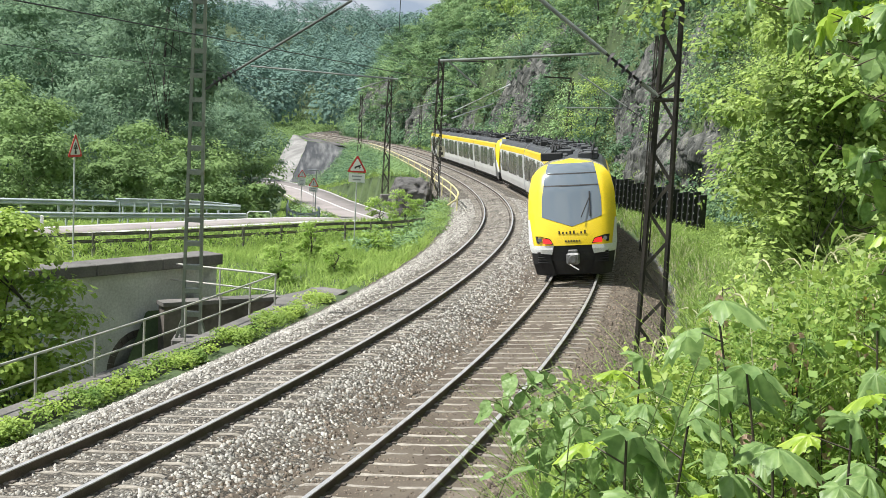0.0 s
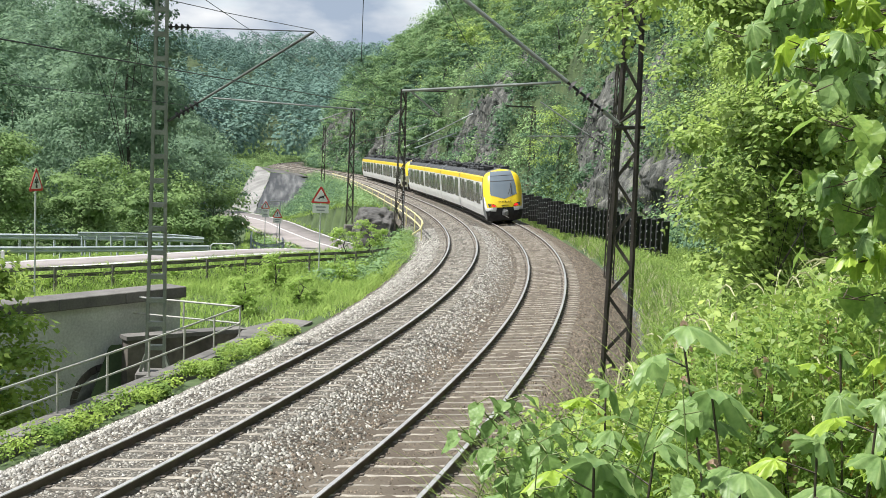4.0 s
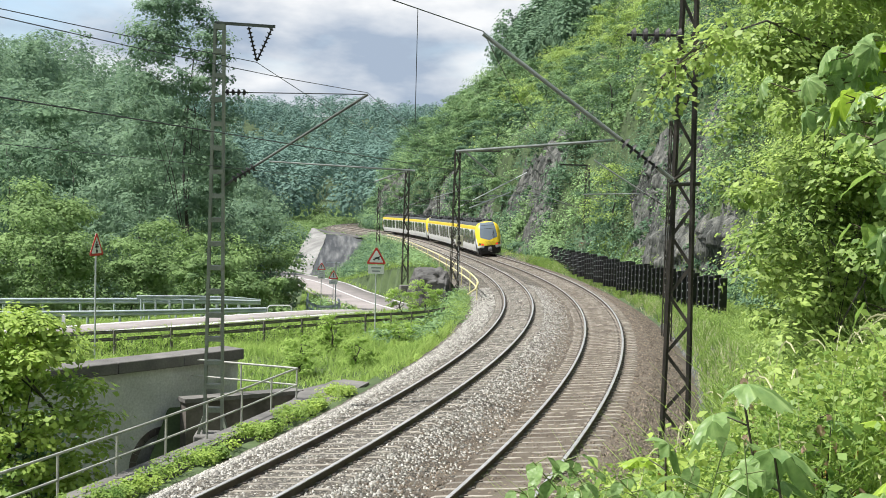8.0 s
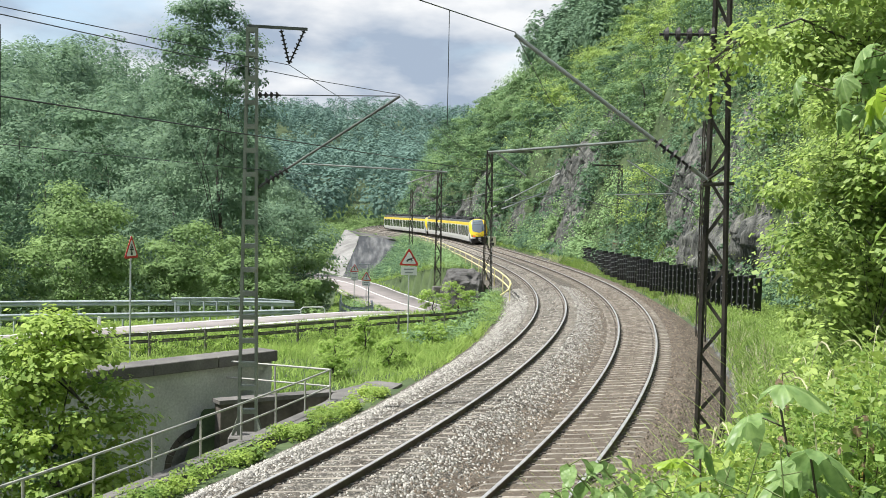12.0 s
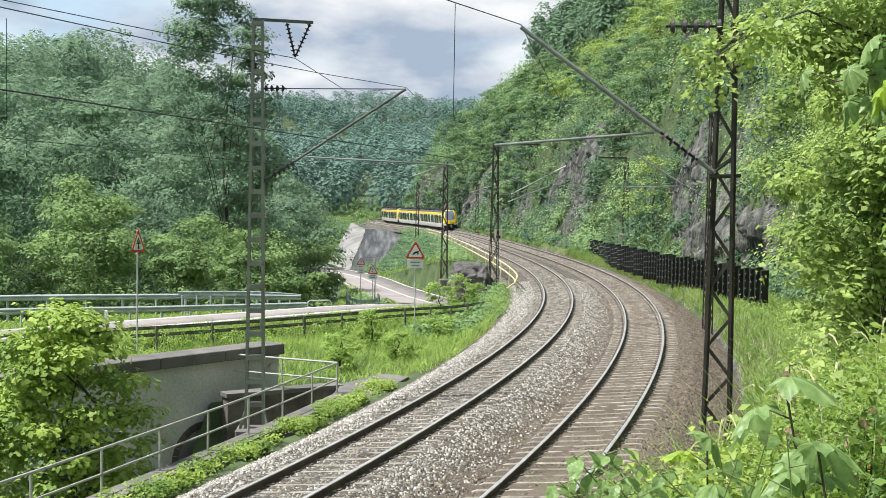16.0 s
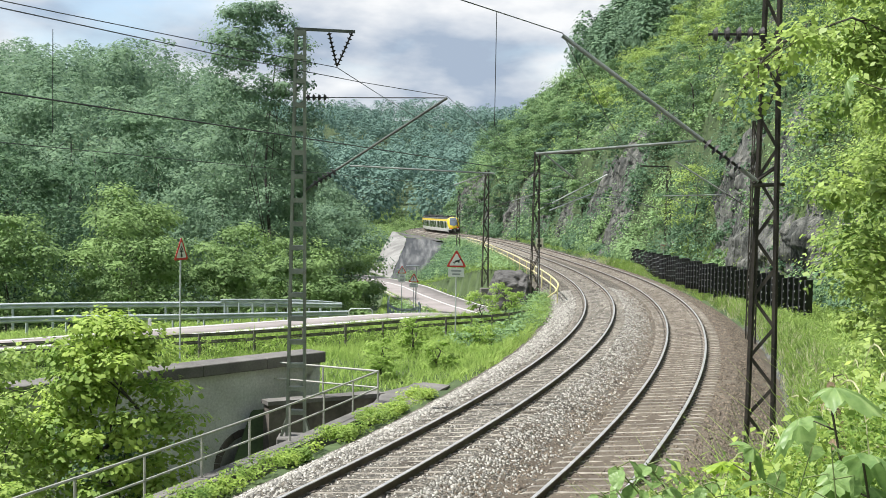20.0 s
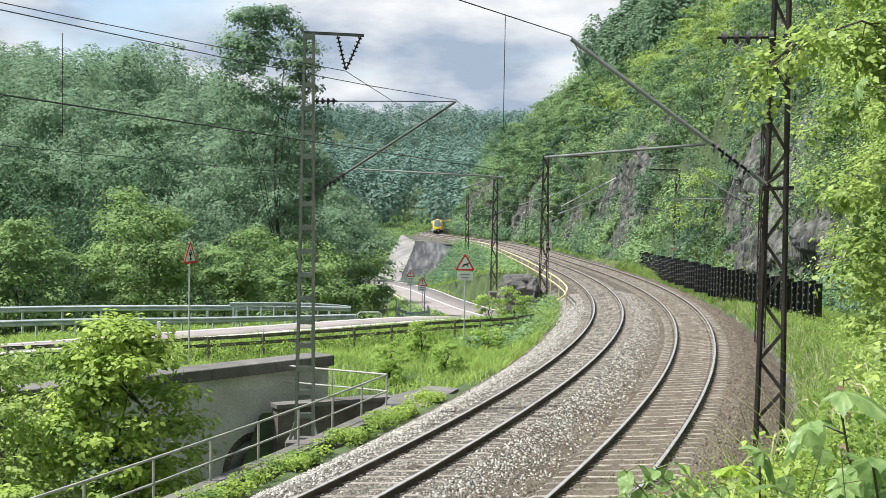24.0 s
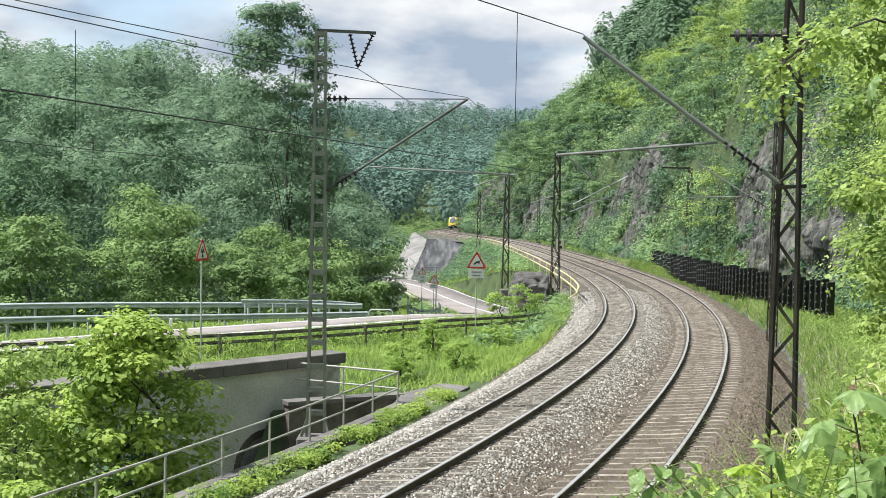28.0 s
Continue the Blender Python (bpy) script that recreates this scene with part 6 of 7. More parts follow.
    # roof equipment
    bm_list = (("roof_box", M_TGREY), ("roof_grille", M_TBLACK))
    rr = np.random.RandomState(7)
    k = 0
    for side_y in (-0.55, 0.55):
        x = x0 + 1.2
        while x < x1 - 1.6:
            ln = rr.uniform(0.35, 1.3)
            hgt = rr.uniform(0.08, 0.28)
            bm = bmn()
            box(bm, (x + ln / 2, side_y + rr.uniform(-0.12, 0.12), 3.82 + hgt / 2), (ln, rr.uniform(0.35, 0.8), hgt), None, 0.03)
            part(bm_list[k % 2][0], bm, bm_list[k % 2][1], t)
            if k % 3 == 0:
                yy = side_y * 1.3
                part("roof_hoop", pipe(bmn(), [(x - 0.1, yy, 3.72), (x - 0.05, yy, 4.1), (x + 0.35, yy, 4.22), (x + 0.75, yy, 4.1), (x + 0.8, yy, 3.72)], 0.035, 6), M_TBLACK, t)
            x += ln + rr.uniform(0.12, 0.5)
            k += 1
    if kind == "cab_front":
        bm = bmn()
        for a, b in (((2, -0.5, 4.0), (3.4, -0.5, 4.35)), ((2, 0.5, 4.0), (3.4, 0.5, 4.35)), ((3.4, -0.7, 4.35), (2.2, -0.7, 4.45)), ((3.4, 0.7, 4.35), (2.2, 0.7, 4.45)), ((2.2, -0.85, 4.46), (2.2, 0.85, 4.46))):
            tube(bm, a, b, 0.03)
        part("folded_pantograph", bm, M_TBLACK, t)
    # bogies with wheels
    for bx_ in ((-L / 2 + 3.6,) if kind == "cab_rear" else (L / 2 - 3.6,) if kind == "cab_front" else ()) + ((L / 2 - 0.2,) if kind != "cab_front" else ()):
        bm = bmn()
        for sg in (-1, 1):
            box(bm, (bx_, sg * 1.0, 0.5), (3.0, 0.16, 0.24), None, 0.03)
        box(bm, (bx_, 0, 0.5), (0.5, 2.0, 0.2))
        bogie = part("bogie", bm, M_TBLACK, t)
        for dx in (-1.2, 1.2):
            for sg in (-1, 1):
                part("wheel", tube(bmn(), (bx_ + dx, sg * 0.69, 0.40), (bx_ + dx, sg * 0.82, 0.40), 0.40, None, 20), M_TCOUP, bogie)
    if kind != "cab_front":
        bm = bmn()
        box(bm, (L / 2, 0, 2.0), (0.30, 2.1, 2.9), None, 0.05)
        part("gangway_bellows", bm, M_TBLACK, t)
    if kind == "mid":
        return t
    # the cab
    fl = kind == "cab_rear"
    dx = L / 2 - nose
    def ws(z):
        return float(np.interp(z, (1.8, 2.1, 2.6, 3.4, 3.76), (0.90, 0.95, 0.95, 0.83, 0.74)))
    up = [(2.095, 2.245, ws(2.1), section(2.245))] + [(z, z, ws(z), section(z)) for z in (2.36, 2.5, 2.8, 3.1, 3.35, 3.55, 3.76)]
    bm = nose_patch(bmn(), up, 8)
    nose_patch(bm, [(z, z, 0, section(z)) for z in (3.76, 3.82, 3.87, 3.91)], 16)
    nose_patch(bm, [(1.20, 1.20, 0, 1.30), (1.30, 1.30, 0, 1.36), (1.50, 1.55, 0, section(1.5)), (1.80, 2.245, 0, section(2.245))], 16)
    part("cab_mask", shift(bm, dx, fl), M_TYEL, t, "bright yellow cab front", True)
    lo, hi = [], []
    bm = bmn()
    zlow = lambda y: 1.79 + 0.316 * abs(y)
    grid = []
    for j in range(13):
        v_ = j / 12
        line = []
        for i in range(21):
            w = ws(2.05 + (3.76 - 2.05) * v_)
            y = -w + 2 * w * i / 20
            z = zlow(y) + (3.76 - zlow(y)) * v_
            line.append(bm.verts.new((nose_x(y, z) + 0.012, y, z)))
        grid.append(line)
    for r1, r2 in zip(grid, grid[1:]):
        for i in range(20):
            bm.faces.new((r1[i], r1[i + 1], r2[i + 1], r2[i]))
    scr = part("windscreen", shift(bm, dx, fl), M_TSCREEN, t, "large dark windscreen", True)
    for z, th in ((3.04, 0.04), (3.42, 0.035)):
        bm = bmn()
        nose_patch(bm, [(z, z, 0, ws(z)), (z + th, z + th, 0, ws(z + th))], 16)
        for v in bm.verts:
            v.co.x += 0.02
        part("screen_bar", shift(bm, dx, fl), M_TBLACK, scr)
    bm = bmn()
    tube(bm, (nose_x(0.5, 1.8) + 0.05, -0.30, 2.08), (nose_x(0.6, 2.6) + 0.05, -0.56, 2.65), 0.018)
    tube(bm, (nose_x(0.6, 2.1) + 0.05, -0.58, 2.1), (nose_x(0.62, 2.85) + 0.05, -0.58, 2.85), 0.022)
    part("wiper", shift(bm, dx, fl), M_TBLACK, scr)
    # white lower corners, black middle, lamps, anti-climbers, coupler
    for sg in (-1, 1):
        bm = nose_patch(bmn(), [(0.92, 0.98, 0.66, 1.34), (1.08, 1.08, 0.62, 1.37), (1.20, 1.20, 0.60, 1.385)], 8, (sg,))
        part("lower_corner", shift(bm, dx, fl), M_TWHITE, t)
        bm = nose_patch(bmn(), [(z, z, section(z) - w_, section(z)) for z, w_ in ((1.20, 0.16), (1.5, 0.12), (2.0, 0.05))], 4, (sg,))
        for v in bm.verts:
            v.co.x += 0.006
            v.co.y *= 1.004
        part("mask_edge", shift(bm, dx, fl), M_TWHITE, t)
    bm = nose_patch(bmn(), [(0.25, 0.25, 0, 1.15), (0.7, 0.7, 0, 1.2), (1.0, 1.0, 0, 0.8), (1.20, 1.20, 0, 0.62)], 8)
    for v in bm.verts:
        v.co.x -= 0.08
    part("coupler_recess", shift(bm, dx, fl), M_TBLACK, t)
    for sg in (-1, 1):
        bm = nose_patch(bmn(), [(0.22, 0.22, 0.55, 1.2), (0.6, 0.6, 0.66, 1.28), (0.95, 0.95, 0.72, 1.33)], 8, (sg,))
        for v in bm.verts:
            v.co.x -= 0.02
        part("snow_plough", shift(bm, dx, fl), M_TBLACK, t)
    for sg in (-1, 1):
        bm = bmn()
        for k in range(5):
            box(bm, (1.36, sg * 0.92, 0.66 + k * 0.08), (0.30, 0.42, 0.04), None, 0.008)
        part("anti_climber", shift(bm, dx, fl), M_TBLACK, t)
        bm = bmn()
        ring = []
        for y, z in ((0.60, 1.24), (1.14, 1.28), (1.18, 1.50), (1.02, 1.50), (0.70, 1.42)):
            ring.append(bm.verts.new((nose_x(y, z) + 0.035, sg * y, z)))
        bm.faces.new(ring)
        hl = part("lamp_housing", shift(bm, dx, fl), M_TBLACK, t)
        bm = bmn()
        ring = [bm.verts.new((nose_x(y, z) + 0.048, sg * y, z)) for y, z in ((0.64, 1.265), (0.93, 1.275), (0.93, 1.43), (0.72, 1.40))]
        bm.faces.new(ring)
        part("tail_lamp", shift(bm, dx, fl), M_TLAMP, hl, "lit red tail lamp")
        bm = bmn()
        c0 = (nose_x(1.03, 1.39), sg * 1.03, 1.39)
        tube(bm, (c0[0] - 0.02, c0[1], c0[2]), (c0[0] + 0.055, c0[1], c0[2]), 0.065, None, 14)
        part("headlamp", shift(bm, dx, fl), M_TLENS, hl, "round clear headlamp")
        bm = bmn()
        ring = [bm.verts.new((x, sg * (section(z) + 0.01), z)) for x, z in ((-1.25, 1.65), (-0.35, 1.75), (-0.2, 2.2), (-0.45, 2.75), (-1.0, 2.8))]
        bm.faces.new(ring)
        part("cab_side_window", shift(bm, dx, fl), M_TGLASS, t)
    bm = bmn()
    box(bm, (1.62, 0, 0.78), (0.5, 0.42, 0.36), None, 0.05)
    tube(bm, (1.8, 0.02, 0.78), (1.98, 0.02, 0.78), 0.15, 0.11, 12)
    box(bm, (1.6, 0, 1.0), (0.3, 0.3, 0.12), None, 0.02)
    cp = part("coupler", shift(bm, dx, fl), M_TCOUP, t, "steel automatic coupler")
    bm = bmn()
    tube(bm, (1.95, 0.10, 0.62), (1.98, -0.18, 0.44), 0.02)
    part("coupler_handle", shift(bm, dx, fl), M_SIGNW, cp)
    # marking across the nose: a plain run of dark strokes
    for i in range(8):
        bm = bmn()
        y = -0.40 + i * 0.115
        z = 1.6
        hgt = (0.12, 0.08, 0.03, 0.12, 0.11, 0.08, 0.08, 0.12)[i] * 0.85
        box(bm, (nose_x(y, z) + 0.012, y if fl else -y, 1.56 + hgt / 2), (0.02, 0.055, hgt))
        part("marking_bar", shift(bm, dx, fl), M_TTEXT, t)
    for i in range(6):
        bm = bmn()
        y = -0.22 + i * 0.085
        box(bm, (nose_x(y, 1.34) + 0.012, y, 1.34), (0.02, 0.05, 0.055))
        part("number_bar", shift(bm, dx, fl), M_TTEXT, t)
    return t


cab_r, cab_f, mid_c = car("cab_rear"), car("cab_front"), car("mid")
TRAIN = []
q = 0.0
for unit in range(2):
    for kind, L in (("cab_rear", CAB_L), ("mid", MID_L), ("mid", MID_L), ("cab_front", CAB_L)):
        src = {"cab_rear": cab_r, "mid": mid_c, "cab_front": cab_f}[kind]
        ob = src if all(src is not o for o, *_ in TRAIN) else copy_thing(src, Matrix())
        TRAIN.append((ob, q, L))
        q += L
    q += 0.5


def train_s(t):
    """How far along the line the train's rear end is."""
    return -4.83 + 12.486 * t + 0.379 * t * t / 28 - 1.9


def car_pose(s0, L):
    u = SPACING / 2
    a, b = on_line(s0 + 2.5, u, CANT / 2), on_line(s0 + L - 2.5, u, CANT / 2)
    fwd = (b - a).normalized()
    side = Vector((0, 0, 1)).cross(fwd).normalized()          # to the left
    tilt = math.atan2(CANT, GAUGE)
    left = (side * math.cos(tilt) - fwd.cross(side) * math.sin(tilt)).normalized()
    m = Matrix((fwd, left, fwd.cross(left))).transposed().to_4x4()
    m.translation = (a + b) / 2
    return m


def motions():
    for ob, q0, L in TRAIN:
        walk(ob, [(t, car_pose(train_s(t) + q0, L)) for t in range(0, 29)])


# ---------- grass, weeds and bushes ----------
def blades(name, x, y, hmin, hmax, width, material, label, seed, bend=0.35, z=None):
    r = np.random.RandomState(seed)
    n = len(x)
    z = ground_z(x, y) if z is None else z
    a, h, b = r.uniform(0, 6.28, n), r.uniform(hmin, hmax, n), r.uniform(0.05, bend, n)
    f = r.uniform(0, 6.28, n)
    d = np.stack((np.cos(a), np.sin(a), 0 * a), 1) * (width * r.uniform(0.6, 1.4, n))[:, None] * 0.5
    base = np.stack((x, y, z - 0.03), 1)
    lean = np.stack((np.cos(f), np.sin(f), 0 * f), 1)
    m1 = base + lean * (h * b * 0.4)[:, None] + np.array((0, 0, 1)) * (h * 0.6)[:, None]
    tip = base + lean * (h * b * 1.3)[:, None] + np.array((0, 0, 1)) * h[:, None]
    v = np.stack((base - d, base + d, m1 + d * 0.8, tip, m1 - d * 0.8), 1).reshape(-1, 3)
    i = np.arange(n)[:, None] * 5
    faces = np.concatenate((i + np.array((0, 1, 2)), i + np.array((0, 2, 4)), i + np.array((4, 2, 3))), 1).reshape(-1, 3)
    return tagged(mesh_of(name, v, faces, material), label, "grass", kind="stuff")


r = np.random.RandomState(71)
# meadow between the track and the road
mx, my = r.uniform(-22, 12, 290000), r.uniform(30, 84, 290000)
ms, mu = line_coords(mx, my)
rdm = np.min(np.hypot(mx[:, None] - ROAD_P[None, ::2, 0], my[:, None] - ROAD_P[None, ::2, 1]), axis=1)
al = (mx - WALL_A[0]) * _wd[0] + (my - WALL_A[1]) * _wd[1]
fr = (mx - WALL_A[0]) * -_wd[1] + (my - WALL_A[1]) * _wd[0]
ok = (mu < -4.95) & (rdm > 3.8) & ((fr < -0.9) | (ms > -5.5)) & (ms > -9) & (r.rand(len(mx)) < 0.4 + 0.8 * (fbm(mx, my, 0.35, 41) > -0.2))
blades("meadow_grass", mx[ok], my[ok], 0.12, 0.50, 0.034, L_GRASS, "tall bright green meadow grass beside the track", 72, 1.1)
wk = ok & (r.rand(len(mx)) < 0.019) & (fbm(mx, my, 0.5, 47) > 0.1)
p, out = shrub_points(r, mx[wk], my[wk], 16, r.uniform(0.15, 0.42, wk.sum()))
tagged(leaf_cloud("meadow_weeds", p, r.uniform(0.06, 0.13, len(p)), L_GRASS, None, 0.6, 79, out, 0.62, 1.0, True), "leafy weeds standing in the meadow grass", "weeds", kind="stuff")
# grass in the verge beyond the road
mx, my = r.uniform(-40, 0, 60000), r.uniform(44, 130, 60000)
rdm = np.min(np.hypot(mx[:, None] - ROAD_P[None, ::2, 0], my[:, None] - ROAD_P[None, ::2, 1]), axis=1)
ms, mu = line_coords(mx, my)
ok = (rdm < 12) & (mu < -18) & (rdm > np.interp(my, (74, 102), (1.3, 4.0)))
blades("verge_grass", mx[ok], my[ok], 0.08, 0.26, 0.06, L_GRASS, "rough verge grass beyond the road", 73)
# embankment weeds left of the line further on
cs = r.uniform(8, 200, 4600)
cu = -5.6 - r.uniform(0, 1, 4600) ** 1.3 * 12
la, lx, ly = (np.interp(cs, LINE_S, v) for v in (LINE_A, LINE_X, LINE_Y))
wx, wy = lx + cu * np.cos(la), ly - cu * np.sin(la)
rdm = np.min(np.hypot(wx[:, None] - ROAD_P[None, :, 0], wy[:, None] - ROAD_P[None, :, 1]), axis=1)
keep = (rdm > 4.6) & ((cs > 28) | (cu > -8.5))
p, out = shrub_points(r, wx[keep], wy[keep], 22, r.uniform(0.3, 0.8, keep.sum()) * np.interp(cs[keep], (40, 90, 200), (1.0, 1.5, 2.0)))
tagged(leaf_cloud("embankment_weeds", p, r.uniform(0.12, 0.28, len(p)), L_CLIFF, None, 0.5, 74, out, 0.7, 0.7, True), "leafy weeds and brambles on the railway embankment", "weeds", kind="stuff")
cs = r.uniform(16, 110, 900)
cu = -4.75 - r.rand(900) * 1.9
la, lx, ly = (np.interp(cs, LINE_S, v) for v in (LINE_A, LINE_X, LINE_Y))
p, out = shrub_points(r, lx + cu * np.cos(la), ly - cu * np.sin(la), 40, r.uniform(0.18, 0.55, 900) * np.interp(cs, (16, 60, 110), (1.0, 1.3, 1.5)))
tagged(leaf_cloud("shoulder_weeds", p, r.uniform(0.07, 0.17, len(p)), L_SIDE, None, 0.5, 88, out, 0.7, 0.7, True), "leafy weeds creeping onto the ballast shoulder", "weeds", kind="stuff")
# grass on the slope between the road and the track
gs = r.uniform(20, 150, 42000)
gu = -5.4 - r.rand(42000) * 14
la, lx, ly = (np.interp(gs, LINE_S, v) for v in (LINE_A, LINE_X, LINE_Y))
wx, wy = lx + gu * np.cos(la), ly - gu * np.sin(la)
rdm = np.min(np.hypot(wx[:, None] - ROAD_P[None, ::2, 0], wy[:, None] - ROAD_P[None, ::2, 1]), axis=1)
keep = rdm > 4.0
blades("slope_grass", wx[keep], wy[keep], 0.2, 0.6, 0.06, L_GRASS, "rough grass on the slope between road and railway", 70, 1.0)
# weeds on the right of the line, in the ballast edge and along the fence
cs = r.uniform(-40, 200, 3000)
cu = 5.6 + r.rand(3000) ** 1.3 * (foot(cs) - 4.8)
la, lx, ly = (np.interp(cs, LINE_S, v) for v in (LINE_A, LINE_X, LINE_Y))
wx, wy = lx + cu * np.cos(la), ly - cu * np.sin(la)
keep = np.hypot(wx, wy) > 9
p, out = shrub_points(r, wx[keep], wy[keep], 26, r.uniform(0.18, 0.5, keep.sum()))
tagged(leaf_cloud("bank_weeds", p, r.uniform(0.05, 0.12, len(p)), L_BANK, None, 0.6, 75, out, 0.62, 1.0, True), "bright weeds on the bank beside the cliff-side track", "weeds", kind="stuff")
gs = r.uniform(-40, 90, 60000)
gu = 5.4 + r.rand(60000) ** 1.2 * (foot(gs) - 4.5)
la, lx, ly = (np.interp(gs, LINE_S, v) for v in (LINE_A, LINE_X, LINE_Y))
wx, wy = lx + gu * np.cos(la), ly - gu * np.sin(la)
keep = np.hypot(wx, wy) > 7
mix_s, mix_u = r.uniform(-30, 50, 1900), 7.0 + r.rand(1900) * 7
la2, lx2, ly2 = (np.interp(mix_s, LINE_S, v) for v in (LINE_A, LINE_X, LINE_Y))
wx2, wy2 = lx2 + mix_u * np.cos(la2), ly2 - mix_u * np.sin(la2)
k2 = np.hypot(wx2, wy2) > 9
p, out = shrub_points(r, wx2[k2], wy2[k2], 44, r.uniform(0.2, 0.6, k2.sum()))
tagged(leaf_cloud("bank_herbs", p, r.uniform(0.05, 0.13, len(p)), L_HEDGE, None, 0.6, 86, out, 0.62, 1.0, True), "mixed leafy herbs on the sunlit bank", "weeds", kind="stuff")
blades("bank_grass", wx[keep], wy[keep], 0.2, 0.65, 0.035, L_BANK, "tall grass on the bank beside the cliff-side track", 76, 1.2)
gs = r.uniform(-40, 110, 16000)
gu = 5.3 + np.abs(r.normal(0, 1.0, 16000))
la, lx, ly = (np.interp(gs, LINE_S, v) for v in (LINE_A, LINE_X, LINE_Y))
wx, wy = lx + gu * np.cos(la), ly - gu * np.sin(la)
keep = (np.hypot(wx, wy) > 9) & (fbm(wx, wy, 0.5, 43) > -0.15)
blades("dry_grass", wx[keep], wy[keep], 0.12, 0.5, 0.03, L_SEED, "dry brown grass along the ballast edge", 78)
# creeping green along the walkway edge
cs = r.uniform(-42, -9, 640)
cs = cs + 0.9 * np.sin(cs * 1.7) + 0.5 * np.sin(cs * 4.1)
cu = -5.2 - r.rand(640) ** 1.2 * (0.45 + 0.5 * np.sin(cs * 0.8) ** 2)
la, lx, ly = (np.interp(cs, LINE_S, v) for v in (LINE_A, LINE_X, LINE_Y))
wx, wy = lx + cu * np.cos(la), ly - cu * np.sin(la)
rad = r.uniform(0.08, 0.24, 640)
d = r.normal(0, 1, (640, 40, 3))
d /= np.linalg.norm(d, axis=2)[..., None]
zz = GRADE * cs - 0.74
p = np.stack((wx, wy, zz + 0.1), 1)[:, None] + d * rad[:, None, None] * np.array((1.1, 1.1, 0.8))
tagged(leaf_cloud("edge_creeper", p.reshape(-1, 3), np.full(640 * 40, 0.075), L_BUSH, None, 0.6, 77, (d * 0.6).reshape(-1, 3)), "bright green creepers along the walkway edge", "weeds", kind="stuff")

# bushes in the hollow
for i, (x, y, h, rad, n, leaf, mt, z) in enumerate(((-6.75, 27.8, 6.15, 1.6, 17000, 0.15, L_BUSH, -3.4), (-9.0, 26.5, 4.6, 1.3, 6000, 0.15, L_HEDGE, -3.4), (-8.0, 23.5, 3.6, 1.1, 5000, 0.14, L_BUSH, -3.4),
                                                    (-10.5, 31, 5.0, 1.6, 6000, 0.16, L_HEDGE, -3.4), (-7.2, 29.6, 3.6, 1.2, 4000, 0.15, L_DARK, -3.4), (-12.6, 35, 3.9, 1.5, 5000, 0.16, L_GRASS, -3.4))):
    tree(x, y, h, rad, n, leaf, mt, "dense young maple bush with bright leaves" if i == 0 else "leafy bush in the hollow by the wall", 500 + i, 90, 0.04, "bush", "bush", "bushes by the wall", z, 0.34)
for i, (s, u, h, rad) in enumerate(((-3, -8.6, 1.6, 0.7), (1, -7.4, 1.3, 0.7), (5, -9.3, 1.9, 0.6), (9, -7.0, 1.2, 0.7), (26, -7.4, 2.2, 0.9), (31, -6.8, 1.8, 0.8), (22, -8.4, 1.9, 0.9))):
    q_ = on_line(s, u)
    tree(q_.x, q_.y, h, rad, 1600, 0.11, L_GRASS, "low leafy shrub at the meadow's edge", 540 + i, 24, 0.1, "shrub", "shrub", "shrubs at the meadow")

# ---------- tall trees on the bank by the camera ----------
NEAR_TREES = (
    (5.45, 13.3, 4.2, 0.75, 5500, 0.12, 110), (6.3, 14.0, 4.6, 0.8, 5000, 0.12, 110),
    (5.85, 14.4, 7.6, 0.95, 15000, 0.13, 130), (7.7, 17.6, 8.8, 1.3, 15000, 0.13, 130),
    (11.2, 27.5, 9.0, 2.5, 16000, 0.15, 70), (9.2, 21.0, 8.5, 2.0, 15000, 0.13, 60), (14.0, 33.5, 12.0, 3.0, 14000, 0.18, 70), (17.6, 42, 12.0, 3.2, 12000, 0.20, 60),
    (8.2, 16.0, 8.6, 1.7, 14000, 0.12, 60), (13.0, 24.0, 13, 3.2, 12000, 0.18, 60), (20.5, 50, 12, 3.2, 9000, 0.22, 50), (23.6, 60, 12, 3.4, 8000, 0.25, 45), (26.5, 72, 10, 3.2, 7000, 0.27, 40))
for i, (x, y, h, rad, n, leaf, cl) in enumerate(NEAR_TREES):
    tree(x, y, h, rad, int(n * 1.7), leaf * 0.72, L_HEDGE, "tall bright green tree on the bank", 600 + i, cl, 0.03, group="trees on the bank", tight=0.36 if cl > 100 else 0.30, slim=0.3 if cl > 100 else 0.7)


# a leafy bough that reaches across the head of the dark mast
bough = empty("branch", pose(5.85, 14.4, height(5.85, 14.4)), "leafy sunlit bough reaching across the mast's head", "branch", "branches over the bank")
_b = [Vector((-0.15, -0.2, 5.2)), Vector((-1.2, -0.6, 5.5)), Vector((-2.0, -0.8, 5.2)), Vector((-2.45, -0.9, 4.8))]
part("limb", pipe(bmn(), _b, 0.013, 6), M_BARK, bough)
_r = np.random.RandomState(650)
_a = np.array(_b)
_k = _r.rand(26) * 2.999
_i = _k.astype(int)
_c = _a[_i] + (_a[_i + 1] - _a[_i]) * (_k - _i)[:, None]
_e = _c + _r.normal(0, 1, (26, 3)) * np.array((0.26, 0.3, 0.26)) + np.array((0, 0, -0.06))
for _p, _q in zip(_c, _e):
    part("twig", tube(bmn(), _p, _q, 0.007, 0.003, 5), M_TWIG, bough)
_j = _r.randint(0, 26, 1100)
_d = _r.normal(0, 1, (1100, 3))
_p = _e[_j] * 0.75 + _c[_j] * 0.25 + _d * 0.10
